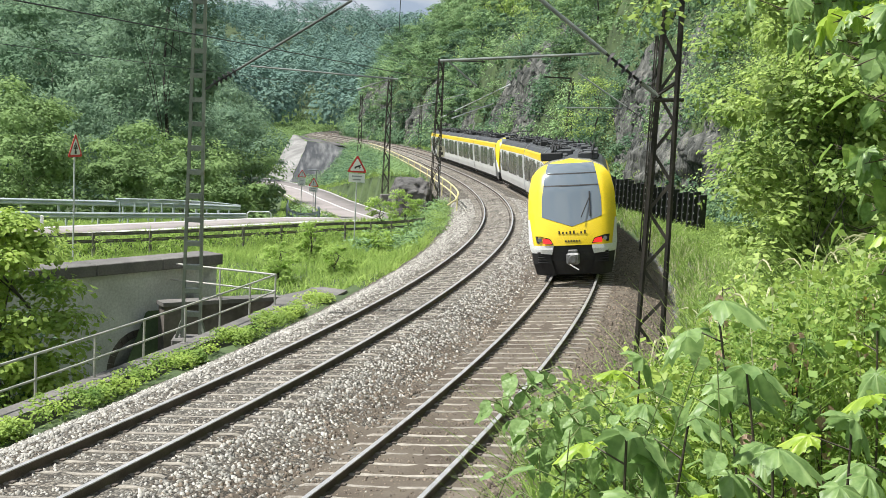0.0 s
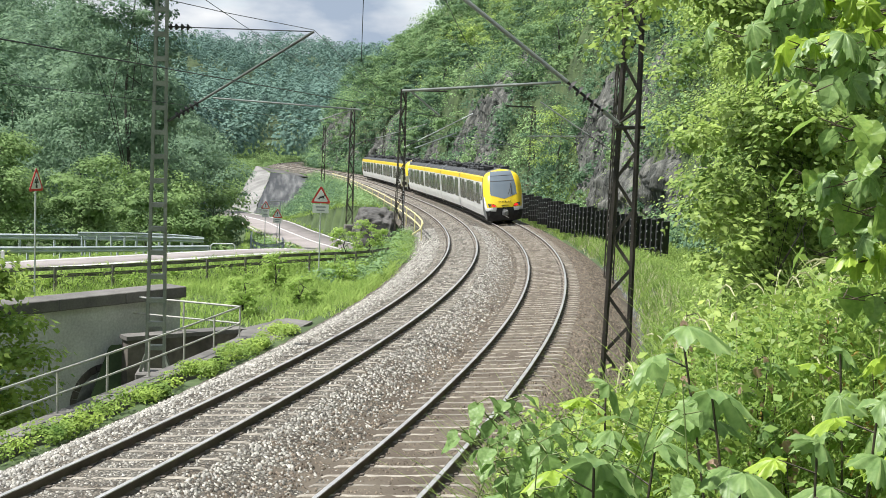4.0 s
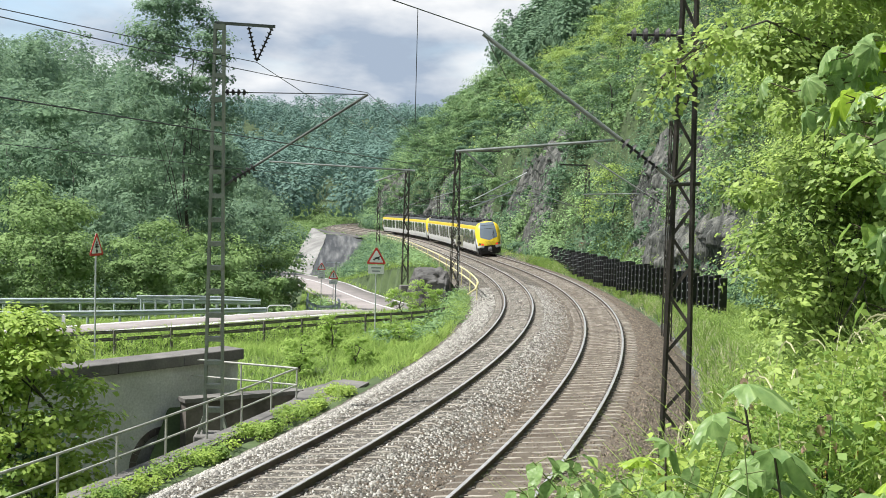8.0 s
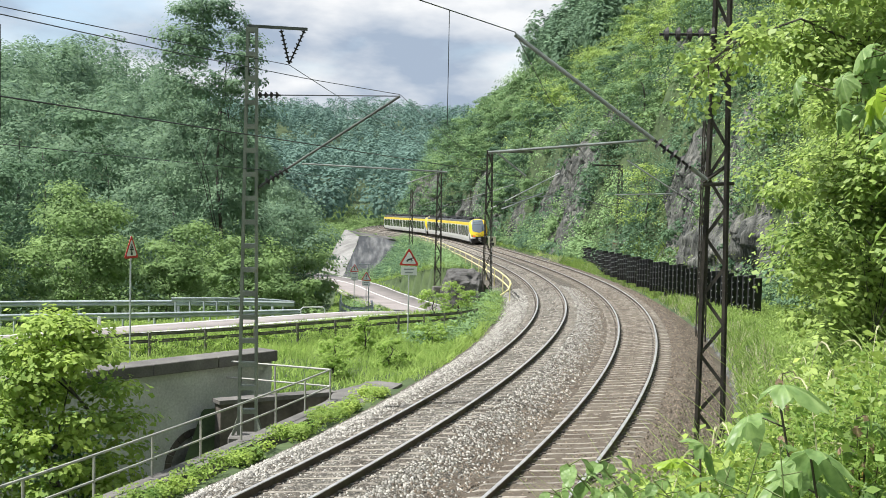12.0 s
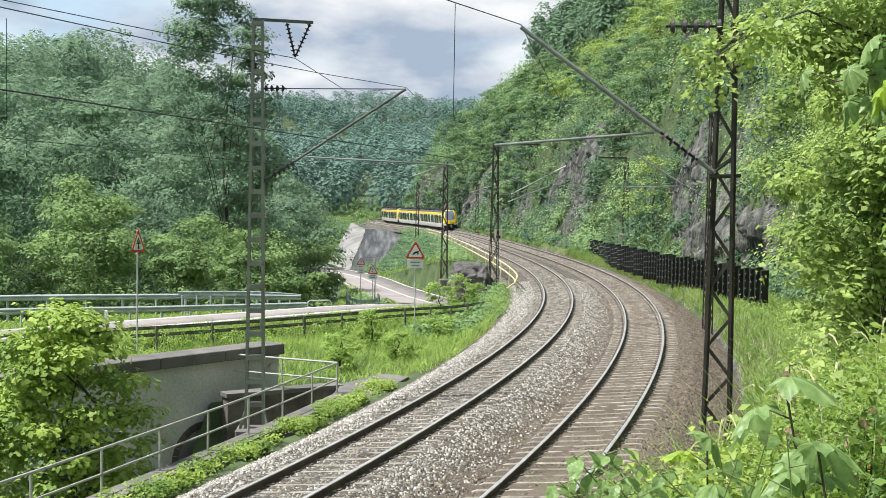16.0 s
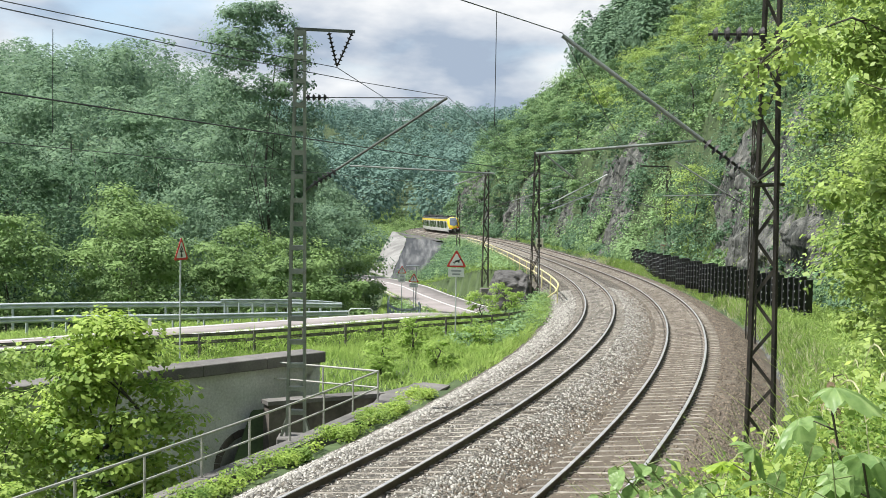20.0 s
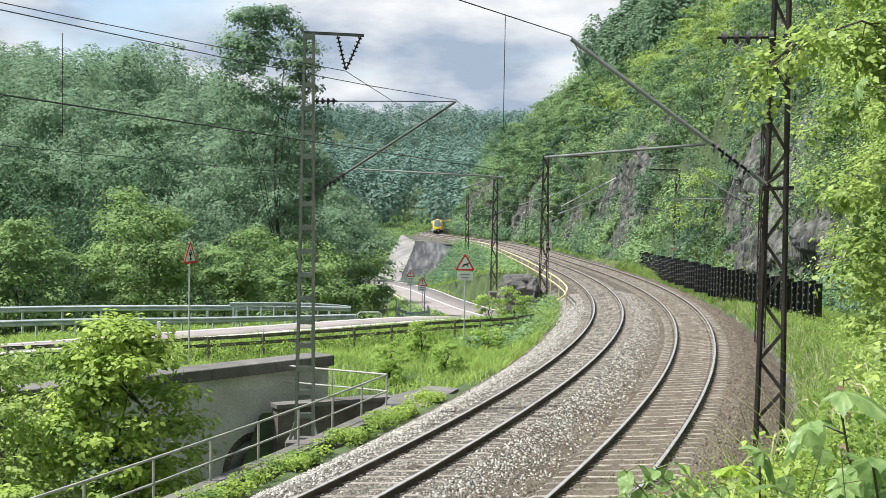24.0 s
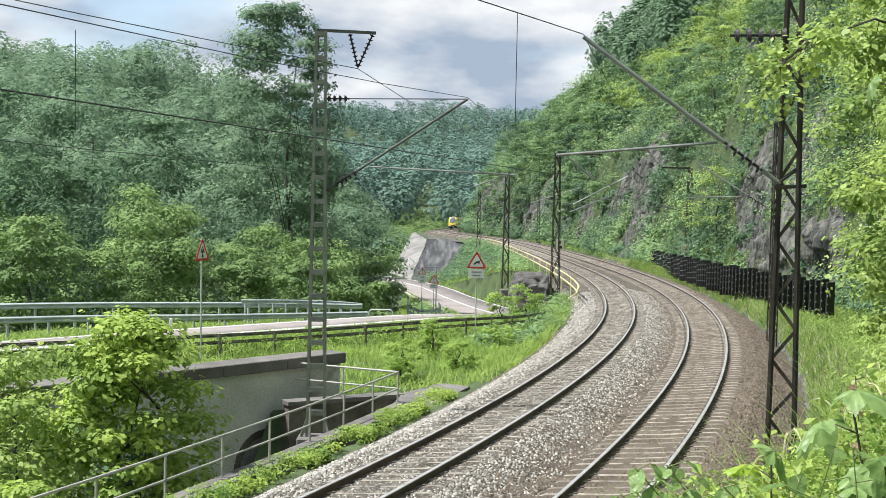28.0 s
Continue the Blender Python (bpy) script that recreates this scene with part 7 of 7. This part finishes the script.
leaf_cloud("leaves", _p, _r.uniform(0.05, 0.11, 1100), L_HEDGE, bough, 0.4, 651, _d * 0.4, 0.8)


# ---------- near plants on the bank ----------
LOBES = ((180, 0.10), (168, 0.30), (156, 0.36), (146, 0.36), (138, 0.43), (130, 0.44), (122, 0.53), (114, 0.46), (106, 0.46), (97, 0.39), (88, 0.42), (82, 0.51), (76, 0.53), (68, 0.65), (62, 0.64), (54, 0.77), (48, 0.66), (42, 0.64), (36, 0.52), (29, 0.46), (24, 0.56), (19, 0.60), (14, 0.71), (9, 0.70), (4, 0.81), (0, 0.86))


def maple_leaf_mesh(name, material, droop=0.85):
    """A five-lobed leaf, about one unit across, hanging from its middle like an umbrella, pleated along its veins."""
    bm = bmn()
    ang = [a for a, _ in LOBES] + [-a for a, _ in LOBES[-2:0:-1]]
    rad = [q for _, q in LOBES] + [q for _, q in LOBES[-2:0:-1]]
    mid = bm.verts.new((0, 0.08, 0.0))
    rings = []
    for k in (0.2, 0.42, 0.7, 1.0):
        ring = []
        for a, q in zip(ang, rad):
            rr = q * k if k > 0.9 else k * (0.36 + (0.25 if k < 0.5 else 0.6) * (q - 0.36))
            t = radians(a)
            pleat = 0.12 * rr * math.cos(radians(a) * 360 / 53.0) + 0.03 * rr * math.cos(radians(a) * 720 / 53.0)
            ring.append(bm.verts.new((rr * math.sin(t) * (1 - 0.12 * droop * rr), 0.08 + rr * math.cos(t), -droop * rr ** 1.7 + pleat + 0.02 * math.sin(a * 1.7) * k)))
        rings.append(ring)
    n = len(ang)
    for i in range(n):
        j = (i + 1) % n
        bm.faces.new((mid, rings[0][j], rings[0][i]))
        for r1, r2 in zip(rings, rings[1:]):
            bm.faces.new((r1[i], r1[j], r2[j], r2[i]))
    bmesh.ops.recalc_face_normals(bm, faces=bm.faces[:])
    me = bpy.data.meshes.new(name)
    bm.to_mesh(me)
    bm.free()
    me.materials.append(material)
    me.shade_smooth()
    return me


def oval_leaf_mesh(name, material):
    bm = bmn()
    prof = ((0.0, 0.0), (0.22, 0.06), (0.35, 0.24), (0.38, 0.42), (0.34, 0.60), (0.22, 0.80), (0.10, 0.95), (0.0, 1.08))
    for sg in (-1, 1):
        rim = [bm.verts.new((sg * x, y, 0.26 * x - 0.16 * y * y + 0.03 * math.sin(y * 22))) for x, y in prof]
        rib = [bm.verts.new((0, y, -0.14 * y * y)) for _, y in prof]
        for i in range(len(prof) - 1):
            vs = []
            for v in (rib[i], rim[i], rim[i + 1], rib[i + 1]):
                if all((v.co - w.co).length > 1e-6 for w in vs):
                    vs.append(v)
            if len(vs) > 2:
                bm.faces.new(vs if sg > 0 else vs[::-1])
    bmesh.ops.remove_doubles(bm, verts=bm.verts[:], dist=0.0005)
    me = bpy.data.meshes.new(name)
    bm.to_mesh(me)
    bm.free()
    me.materials.append(material)
    return me


def near_leafy(name, dark, light, veins=False):
    """Near leaves: their tone differs from leaf to leaf, pale ribs, light through them."""
    m = leafy(name, dark, light, 0.45, 0.42, 0.45, scale=5.0)
    n, l = m.node_tree.nodes, m.node_tree.links
    info = n.new("ShaderNodeObjectInfo")
    geo = [q for q in n if q.bl_idname == "ShaderNodeNewGeometry"][0]
    for lk in list(l):
        if lk.from_node == geo:
            l.new(info.outputs["Random"], lk.to_socket)
    tc = [q for q in n if q.bl_idname == "ShaderNodeTexCoord"][0]
    wave = n.new("ShaderNodeTexWave")
    wave.inputs["Scale"].default_value, wave.inputs["Distortion"].default_value = 2.6, 1.5
    wave.bands_direction = "DIAGONAL"
    l.new(tc.outputs["Object"], wave.inputs["Vector"])
    bp = n.new("ShaderNodeBump")
    bp.inputs["Strength"].default_value, bp.inputs["Distance"].default_value = 0.08, 0.03
    l.new(wave.outputs["Fac"], bp.inputs["Height"])
    l.new(bp.outputs["Normal"], n["Principled BSDF"].inputs["Normal"])
    if veins:
        # five pale ribs that fan out from the stalk, finer ones between
        xyz, sub_y = n.new("ShaderNodeSeparateXYZ"), n.new("ShaderNodeMath")
        sub_y.operation = "SUBTRACT"
        sub_y.inputs[1].default_value = 0.08
        l.new(tc.outputs["Object"], xyz.inputs["Vector"])
        l.new(xyz.outputs["Y"], sub_y.inputs[0])
        last = None
        for op, k in (("ARCTAN2", None), ("MULTIPLY", 360 / 53.0), ("COSINE", None)):
            q = n.new("ShaderNodeMath")
            q.operation = op
            if last is None:
                l.new(xyz.outputs["X"], q.inputs[0])
                l.new(sub_y.outputs["Value"], q.inputs[1])
            else:
                l.new(last.outputs["Value"], q.inputs[0])
                if k:
                    q.inputs[1].default_value = k
            last = q
        rib = n.new("ShaderNodeMapRange")
        rib.inputs["From Min"].default_value, rib.inputs["From Max"].default_value = 0.93, 0.99
        rib.inputs["To Max"].default_value = 0.45
        l.new(last.outputs["Value"], rib.inputs["Value"])
        base = [q for q in n if q.bl_idname == "ShaderNodeMix"][0]
        over = n.new("ShaderNodeMix")
        over.data_type = "RGBA"
        over.inputs["B"].default_value = (light[0] * 1.5, light[1] * 1.35, light[2] * 1.6, 1)
        l.new(rib.outputs["Result"], over.inputs["Factor"])
        l.new(base.outputs["Result"], over.inputs["A"])
        l.new(over.outputs["Result"], n["Principled BSDF"].inputs["Base Color"])
    return m


L_MAPLE = near_leafy("sycamore_leaf", (0.15, 0.26, 0.085), (0.33, 0.47, 0.17), True)
L_YOUNG = near_leafy("young_sycamore_leaf", (0.24, 0.38, 0.04), (0.42, 0.56, 0.08), True)
L_OVAL = near_leafy("hazel_leaf", (0.17, 0.28, 0.09), (0.34, 0.49, 0.18))
L_LIME = near_leafy("lime_leaf", (0.17, 0.29, 0.06), (0.36, 0.50, 0.12))
ME_BRIGHT = oval_leaf_mesh("leaf", L_LIME)
ME_MAPLE, ME_OVAL, ME_YOUNG = maple_leaf_mesh("leaf", L_MAPLE), oval_leaf_mesh("leaf", L_OVAL), maple_leaf_mesh("leaf", L_YOUNG, 0.6)


def ray_place(x, y, d, row=-1):
    """A place d metres out along the way that leads right and down from the eye at the end (or the start) of the walk (tangents x, y)."""
    m = pose(*EYE, *TURNS[row][1:])
    return m @ Vector((x * d, -y * d, -d))


def sprig(base, tip, n, size, mesh, label, seed, droop=0.5, name="maple_sapling", stem=M_STEM, category="plant", group="plants on the bank"):
    """A stem with leaves on stalks along its upper part."""
    r = random.Random(seed)
    t = empty(name, Matrix.Translation(base), label, category, group)
    up = Vector(tip) - Vector(base)
    bm = bmn()
    pts = [Vector((0, 0, 0)), up * 0.35 + Vector((r.uniform(-1, 1), r.uniform(-1, 1), 0)) * 0.04, up * 0.7 + Vector((r.uniform(-1, 1), r.uniform(-1, 1), 0)) * 0.04, up]
    for i in range(3):
        tube(bm, pts[i], pts[i + 1], 0.0042 - 0.0009 * i, 0.0033 - 0.0009 * i, 6)
    for i in range(n):
        k = 0.35 + 0.65 * (i + 0.5) / n
        p = up * k
        a = i * 2.4 + r.uniform(-0.4, 0.4)
        ln = size * r.uniform(0.5, 1.0)
        q = p + Vector((math.cos(a), math.sin(a), 0.35)) * ln
        tube(bm, p, q, 0.0022, 0.0014, 5)
        sz = size * r.uniform(0.75, 1.25)
        o = new("leaf", mesh)
        o.parent = t
        o.matrix_basis = Matrix.Translation(q) @ Euler((-droop * r.uniform(0.3, 1.6), r.uniform(-0.4, 0.4), a - math.pi / 2)).to_matrix().to_4x4() @ Matrix.Diagonal((sz, sz, sz, 1))
    if name != "branch":
        tube(bm, (0, 0, min(0.0, height(base[0], base[1]) - base[2]) - 0.05), (0, 0, 0.01), 0.0048, 0.0042, 6)
    part("stem", bm, stem, t)
    return t


# sycamores on single dark stems: direction of the top (tangents right and down at the start), distance, leaf size, young leaves
SYCAMORES = (
    (0.218, 0.047, 4.6, 0.23, 0), (0.156, 0.090, 5.0, 0.20, 1), (0.241, 0.097, 4.4, 0.22, 0), (0.195, 0.138, 4.3, 0.22, 0), (0.146, 0.150, 3.9, 0.21, 1), (0.165, 0.175, 3.9, 0.22, 0),
    (0.286, 0.075, 5.2, 0.17, 0), (0.262, 0.165, 4.0, 0.20, 0), (0.325, 0.140, 4.2, 0.19, 1), (0.225, 0.185, 3.9, 0.20, 1),
    (0.345, 0.065, 4.9, 0.18, 1), (0.310, 0.195, 3.8, 0.19, 0), (0.375, 0.11, 4.3, 0.20, 1), (0.41, 0.06, 4.6, 0.20, 1),
    (0.43, 0.13, 4.2, 0.2, 1), (0.46, 0.07, 4.6, 0.2, 0))
M_DARKSTEM = surf("dark_sapling_stem", (0.035, 0.03, 0.02), (0.075, 0.06, 0.04), 6.0, 0.7, bump=0.2)


def sycamore(i, x, y, d, size, young):
    r = random.Random(900 + i)
    d = d - 0.8
    top = ray_place(x, y, d, 0)
    size = size * 0.66
    base = top + Vector((r.uniform(-0.12, 0.25), r.uniform(-0.1, 0.2), -1.0))
    base.z = min(base.z, height(base.x, base.y) - 0.05)
    h = (top - base).length
    t = empty("sycamore_sapling", Matrix.Translation(base), "young sycamore with yellow-green drooping leaves on dark stems" if young else "young sycamore with large drooping pleated leaves on a dark stem", "plant", "sycamores on the bank")
    up = top - base
    bow = Vector((r.uniform(-0.05, 0.05), r.uniform(-0.05, 0.05), 0))
    pts = [up * k + bow * math.sin(k * 3.1) for k in (0, 0.25, 0.5, 0.75, 1.0)]
    part("stem", pipe(bmn(), pts, 0.0036, 6), M_DARKSTEM, t, "dark thin stem")
    n = 6 if young else 4
    for j in range(n):
        k = 1.0 - 0.42 * j / n / h
        p = up * k + bow * math.sin(k * 3.1)
        a = j * 2.3 + r.uniform(-0.5, 0.5)
        q = p + (Vector((math.cos(a), math.sin(a), 0.25)) * size * r.uniform(0.45, 0.85) if j else Vector((0, 0, 0.02)))
        if j:
            part("leaf_stalk", tube(bmn(), p, q, 0.0028, 0.0018, 5), M_DARKSTEM, t)
        sz = size * r.uniform(0.8, 1.2) * (1.15 if j == 0 else 0.95)
        o = new("leaf", ME_YOUNG if young and j % 2 else ME_MAPLE)
        o.parent = t
        o.matrix_basis = Matrix.Translation(q) @ Euler((-r.uniform(-0.15, 0.75), r.uniform(-0.4, 0.4), a - math.pi / 2)).to_matrix().to_4x4() @ Matrix.Diagonal((sz, sz, sz, 1))


for i, row in enumerate(SYCAMORES):
    sycamore(i, *row)


def brow(x):
    return float(np.interp(x, BROW_X, BROW_Y))


BROW_X, BROW_Y = (0.10, 0.16, 0.22, 0.27, 0.31, 0.35, 0.42, 0.50), (0.215, 0.196, 0.182, 0.165, 0.132, 0.105, 0.075, 0.05)
r2 = random.Random(9)
for i, (x, y, d) in enumerate(((0.040, 0.118, 3.6), (0.052, 0.098, 3.7), (0.062, 0.132, 3.5), (0.082, 0.118, 3.6), (0.076, 0.096, 3.8), (0.100, 0.130, 3.5), (0.118, 0.112, 3.6))):
    tip = ray_place(x, y, d, 0)
    sprig(tip + Vector((0.42, 0.1, -0.42)), tip, 22, 0.056, ME_OVAL, "young hazel with rounded grey-green leaves", 820 + i, 0.7, "hazel_sapling", M_STEM)
for i in range(9):
    x = 0.165 + 0.17 * ((i * 0.618) % 1.0)
    d = r2.uniform(3.0, 4.4)
    tip = ray_place(x, brow(x) + 0.016 + r2.uniform(0, 0.05), d)
    sprig(tip + Vector((r2.uniform(-0.25, 0.1), r2.uniform(-0.1, 0.15), -1.0)), tip, 12, r2.uniform(0.06, 0.09), ME_OVAL, "young hazel with oval grey-green leaves", 860 + i, 0.8, "hazel_sapling", M_STEM)
# dried flower heads and reddish young shoots
L_DRY = near_leafy("dried_flower_head", (0.36, 0.22, 0.15), (0.60, 0.44, 0.34))
L_RED = near_leafy("young_reddish_leaf", (0.34, 0.20, 0.05), (0.52, 0.36, 0.10))
ME_DRY, ME_RED = oval_leaf_mesh("leaf", L_DRY), oval_leaf_mesh("leaf", L_RED)
for i, (x, y, d) in enumerate(((0.278, 0.066, 4.4), (0.245, 0.138, 4.2), (0.272, 0.19, 4.0), (0.335, 0.042, 4.6), (0.222, 0.030, 4.7), (0.30, 0.125, 4.3))):
    tip = ray_place(x, y, d, 0)
    sprig(tip + Vector((0.10, 0.12, -0.9)), tip, 22, 0.042, ME_DRY, "dried pinkish-brown flower head on a stalk", 840 + i, 1.2, "dried_flower", M_DARKSTEM)
for i, (x, y, d) in enumerate(((0.30, 0.068, 4.5), (0.345, 0.03, 4.7), (0.37, 0.06, 4.4), (0.16, 0.105, 4.8))):
    tip = ray_place(x, y, d, 0)
    sprig(tip + Vector((0.05, 0.08, -0.9)), tip, 7, 0.05, ME_RED, "young shoot with yellow-brown leaves", 880 + i, 1.1, "shoot", M_TWIG)
# overhanging branches and the slender trunk that carries them
t = empty("tree", pose(3.5, 4.7, height(3.5, 4.7) - 0.1), "slender tree with branches reaching over the bank", "tree")
bm = bmn()
for i in range(5):
    tube(bm, (0.01 * i, 0, i * 0.9), (0.01 * (i + 1), 0, (i + 1) * 0.9), 0.07 - 0.011 * i, 0.059 - 0.011 * i, 8)
part("trunk", bm, M_BARK, t, "grey bark", True)
OVERHANG = (  # direction of the tip at the start (tangents right and down), distance, leaves, leaf size, lobed leaves
    (0.265, -0.190, 4.0, 6, 0.15, 1), (0.285, -0.172, 4.2, 7, 0.14, 1), (0.310, -0.180, 3.9, 7, 0.15, 1), (0.330, -0.185, 3.8, 7, 0.15, 1), (0.345, -0.165, 4.0, 7, 0.15, 1), (0.305, -0.155, 4.4, 6, 0.13, 0),
    (0.325, -0.145, 3.8, 7, 0.14, 0), (0.338, -0.120, 3.7, 7, 0.14, 0), (0.352, -0.105, 3.8, 8, 0.14, 0), (0.312, -0.080, 4.0, 7, 0.13, 0), (0.335, -0.068, 3.8, 8, 0.14, 1), (0.350, -0.050, 3.8, 8, 0.14, 0),
    (0.340, -0.030, 4.0, 8, 0.13, 0), (0.325, -0.015, 4.1, 7, 0.13, 0), (0.352, -0.005, 3.8, 8, 0.14, 1), (0.345, 0.020, 3.9, 8, 0.13, 0), (0.37, -0.15, 3.8, 9, 0.15, 1), (0.375, -0.09, 3.8, 9, 0.15, 0),
    (0.38, -0.02, 3.8, 9, 0.14, 1), (0.40, -0.18, 4.0, 9, 0.15, 1), (0.41, -0.06, 4.0, 9, 0.15, 0), (0.42, 0.01, 4.0, 9, 0.15, 1), (0.30, -0.215, 4.0, 8, 0.15, 1), (0.34, -0.22, 4.0, 8, 0.15, 1))
for i, (x, y, d, n, size, lobed) in enumerate(OVERHANG):
    tip = ray_place(x, y, d, 0)
    base = tip + Vector((0.62, 0.22, -0.08 if i % 2 else 0.14))
    mesh = (ME_MAPLE, ME_MAPLE, ME_YOUNG)[i % 3] if lobed else (ME_OVAL, ME_BRIGHT)[i % 2]
    sprig(base, tip, n + 4, size * (0.68 if lobed else 0.72), mesh, "overhanging branch with broad lobed leaves" if lobed else "overhanging branch with ribbed oval leaves", 950 + i, 0.85, "branch", M_TWIG, "branch", "branches over the bank")
# limbs that carry them
for k, (x, y) in enumerate(((0.42, -0.17), (0.42, -0.08), (0.43, 0.0))):
    q = ray_place(x, y, 4.1, 0) - Vector((3.5, 4.7, height(3.5, 4.7) - 0.1))
    wdt = Vector((0.03, 0, max(0.5, q.z - 0.5)))
    part("limb", pipe(bmn(), [wdt, wdt.lerp(q, 0.5) + Vector((0, 0, 0.12)), q], 0.022, 6), M_BARK, t)

# grass and undergrowth in front
r = np.random.RandomState(81)
mm = np.array(pose(*EYE, *TURNS[-1][1:]))


def near_places(n, over, depth, dmin, dmax, xmin=0.19):
    """Places below the line of the near plants, seen from the eye's place."""
    x = r.uniform(xmin, 0.54, n)
    y = np.interp(x, BROW_X, BROW_Y) + over + depth * r.rand(n)
    d = r.uniform(dmin, dmax, n)
    return np.stack((x * d, -y * d, -d), 1) @ mm[:3, :3].T + mm[:3, 3]


def arching(name, tops, material, label, seed, reach, thick, head):
    """Long stalks that arch over to one side, their seed heads thicker and nodding."""
    r = np.random.RandomState(seed)
    n, m = len(tops), 12
    a = r.uniform(0, 6.28, n)
    side = np.stack((np.cos(a), np.sin(a), 0 * a), 1)
    k = np.linspace(0, 1, m)
    rc = reach * r.uniform(0.3, 1.2, n)
    base = tops - side * rc[:, None] - np.array((0, 0, 0.85))
    h = 0.85 + 0.0 * rc
    p = base[:, None] + side[:, None] * (rc[:, None] * k ** 2.2)[..., None] + np.array((0, 0, 1)) * (h[:, None] * np.sin(k * 1.85) / 1.0)[..., None]
    w = np.where(k > head, thick * np.sin(np.clip((k - head) / (1 - head), 0, 1) * 2.9) + 0.0012, 0.0022)
    wig = r.uniform(0.7, 1.3, (n, m)) * w
    q = np.stack((-np.sin(a), np.cos(a), 0 * a), 1)
    v1, v2 = p - q[:, None] * wig[..., None], p + q[:, None] * wig[..., None]
    u = np.array((0, 0, 1)) * wig[..., None]
    v = np.concatenate((v1, v2, p - u, p + u), 1).reshape(-1, 3)
    i = np.arange(m - 1)
    f = np.concatenate((np.stack((i, i + 1, i + 1 + m, i + m), 1), np.stack((i + 2 * m, i + 1 + 2 * m, i + 1 + 3 * m, i + 3 * m), 1)))
    return tagged(mesh_of(name, v, (f[None] + np.arange(n)[:, None, None] * 4 * m).reshape(-1, 4), material), label, "grass", kind="stuff")


L_WEED = leafy("small_weed_leaves", (0.10, 0.19, 0.04), (0.46, 0.58, 0.13), 0.40, 0.5, 0.3, scale=2.2, island=0.5)
loc = near_places(7000, -0.010, 0.17, 4.2, 8.5)
blades("near_grass", loc[:, 0], loc[:, 1], 0.5, 0.8, 0.010, L_GRASS, "long bright grass and stems on the near bank", 82, 0.9, loc[:, 2] - 0.68)
arching("seed_grass", near_places(170, -0.02, 0.15, 4.2, 7.0, 0.25), L_SEED, "pale arching seed-bearing grass stalks on the near bank", 83, 0.30, 0.0030, 0.62)
p = near_places(24000, 0.022, 0.17, 4.4, 7.0) + r.normal(0, 0.05, (24000, 3))
tagged(leaf_cloud("near_undergrowth", p, r.uniform(0.016, 0.042, 24000), L_NEAR, None, 0.5, 84), "dark-green broad-leaved undergrowth on the near bank", "undergrowth", kind="stuff")
p = near_places(16000, 0.03, 0.17, 3.6, 7.5)
p[:, 2] = np.minimum(p[:, 2], ground_z(p[:, 0], p[:, 1]) + r.rand(16000) ** 0.8 * np.maximum(p[:, 2] - ground_z(p[:, 0], p[:, 1]), 0.1))
tagged(leaf_cloud("bank_undergrowth", p, r.uniform(0.02, 0.045, 16000), L_NEAR, None, 0.5, 87), "green undergrowth rising from the near bank", "undergrowth", kind="stuff")
p = near_places(60000, 0.010, 0.17, 4.0, 8.0) + r.normal(0, 0.06, (60000, 3))
tagged(leaf_cloud("small_weeds", p, 0.012 + 0.038 * r.rand(60000) ** 2, L_WEED, None, 0.5, 85), "small yellow-green weeds on the near bank", "weeds", kind="stuff")

build_track(-SPACING / 2, "railway track on concrete sleepers next to the meadow")
build_track(SPACING / 2, "railway track on concrete sleepers next to the cliff")

motions()
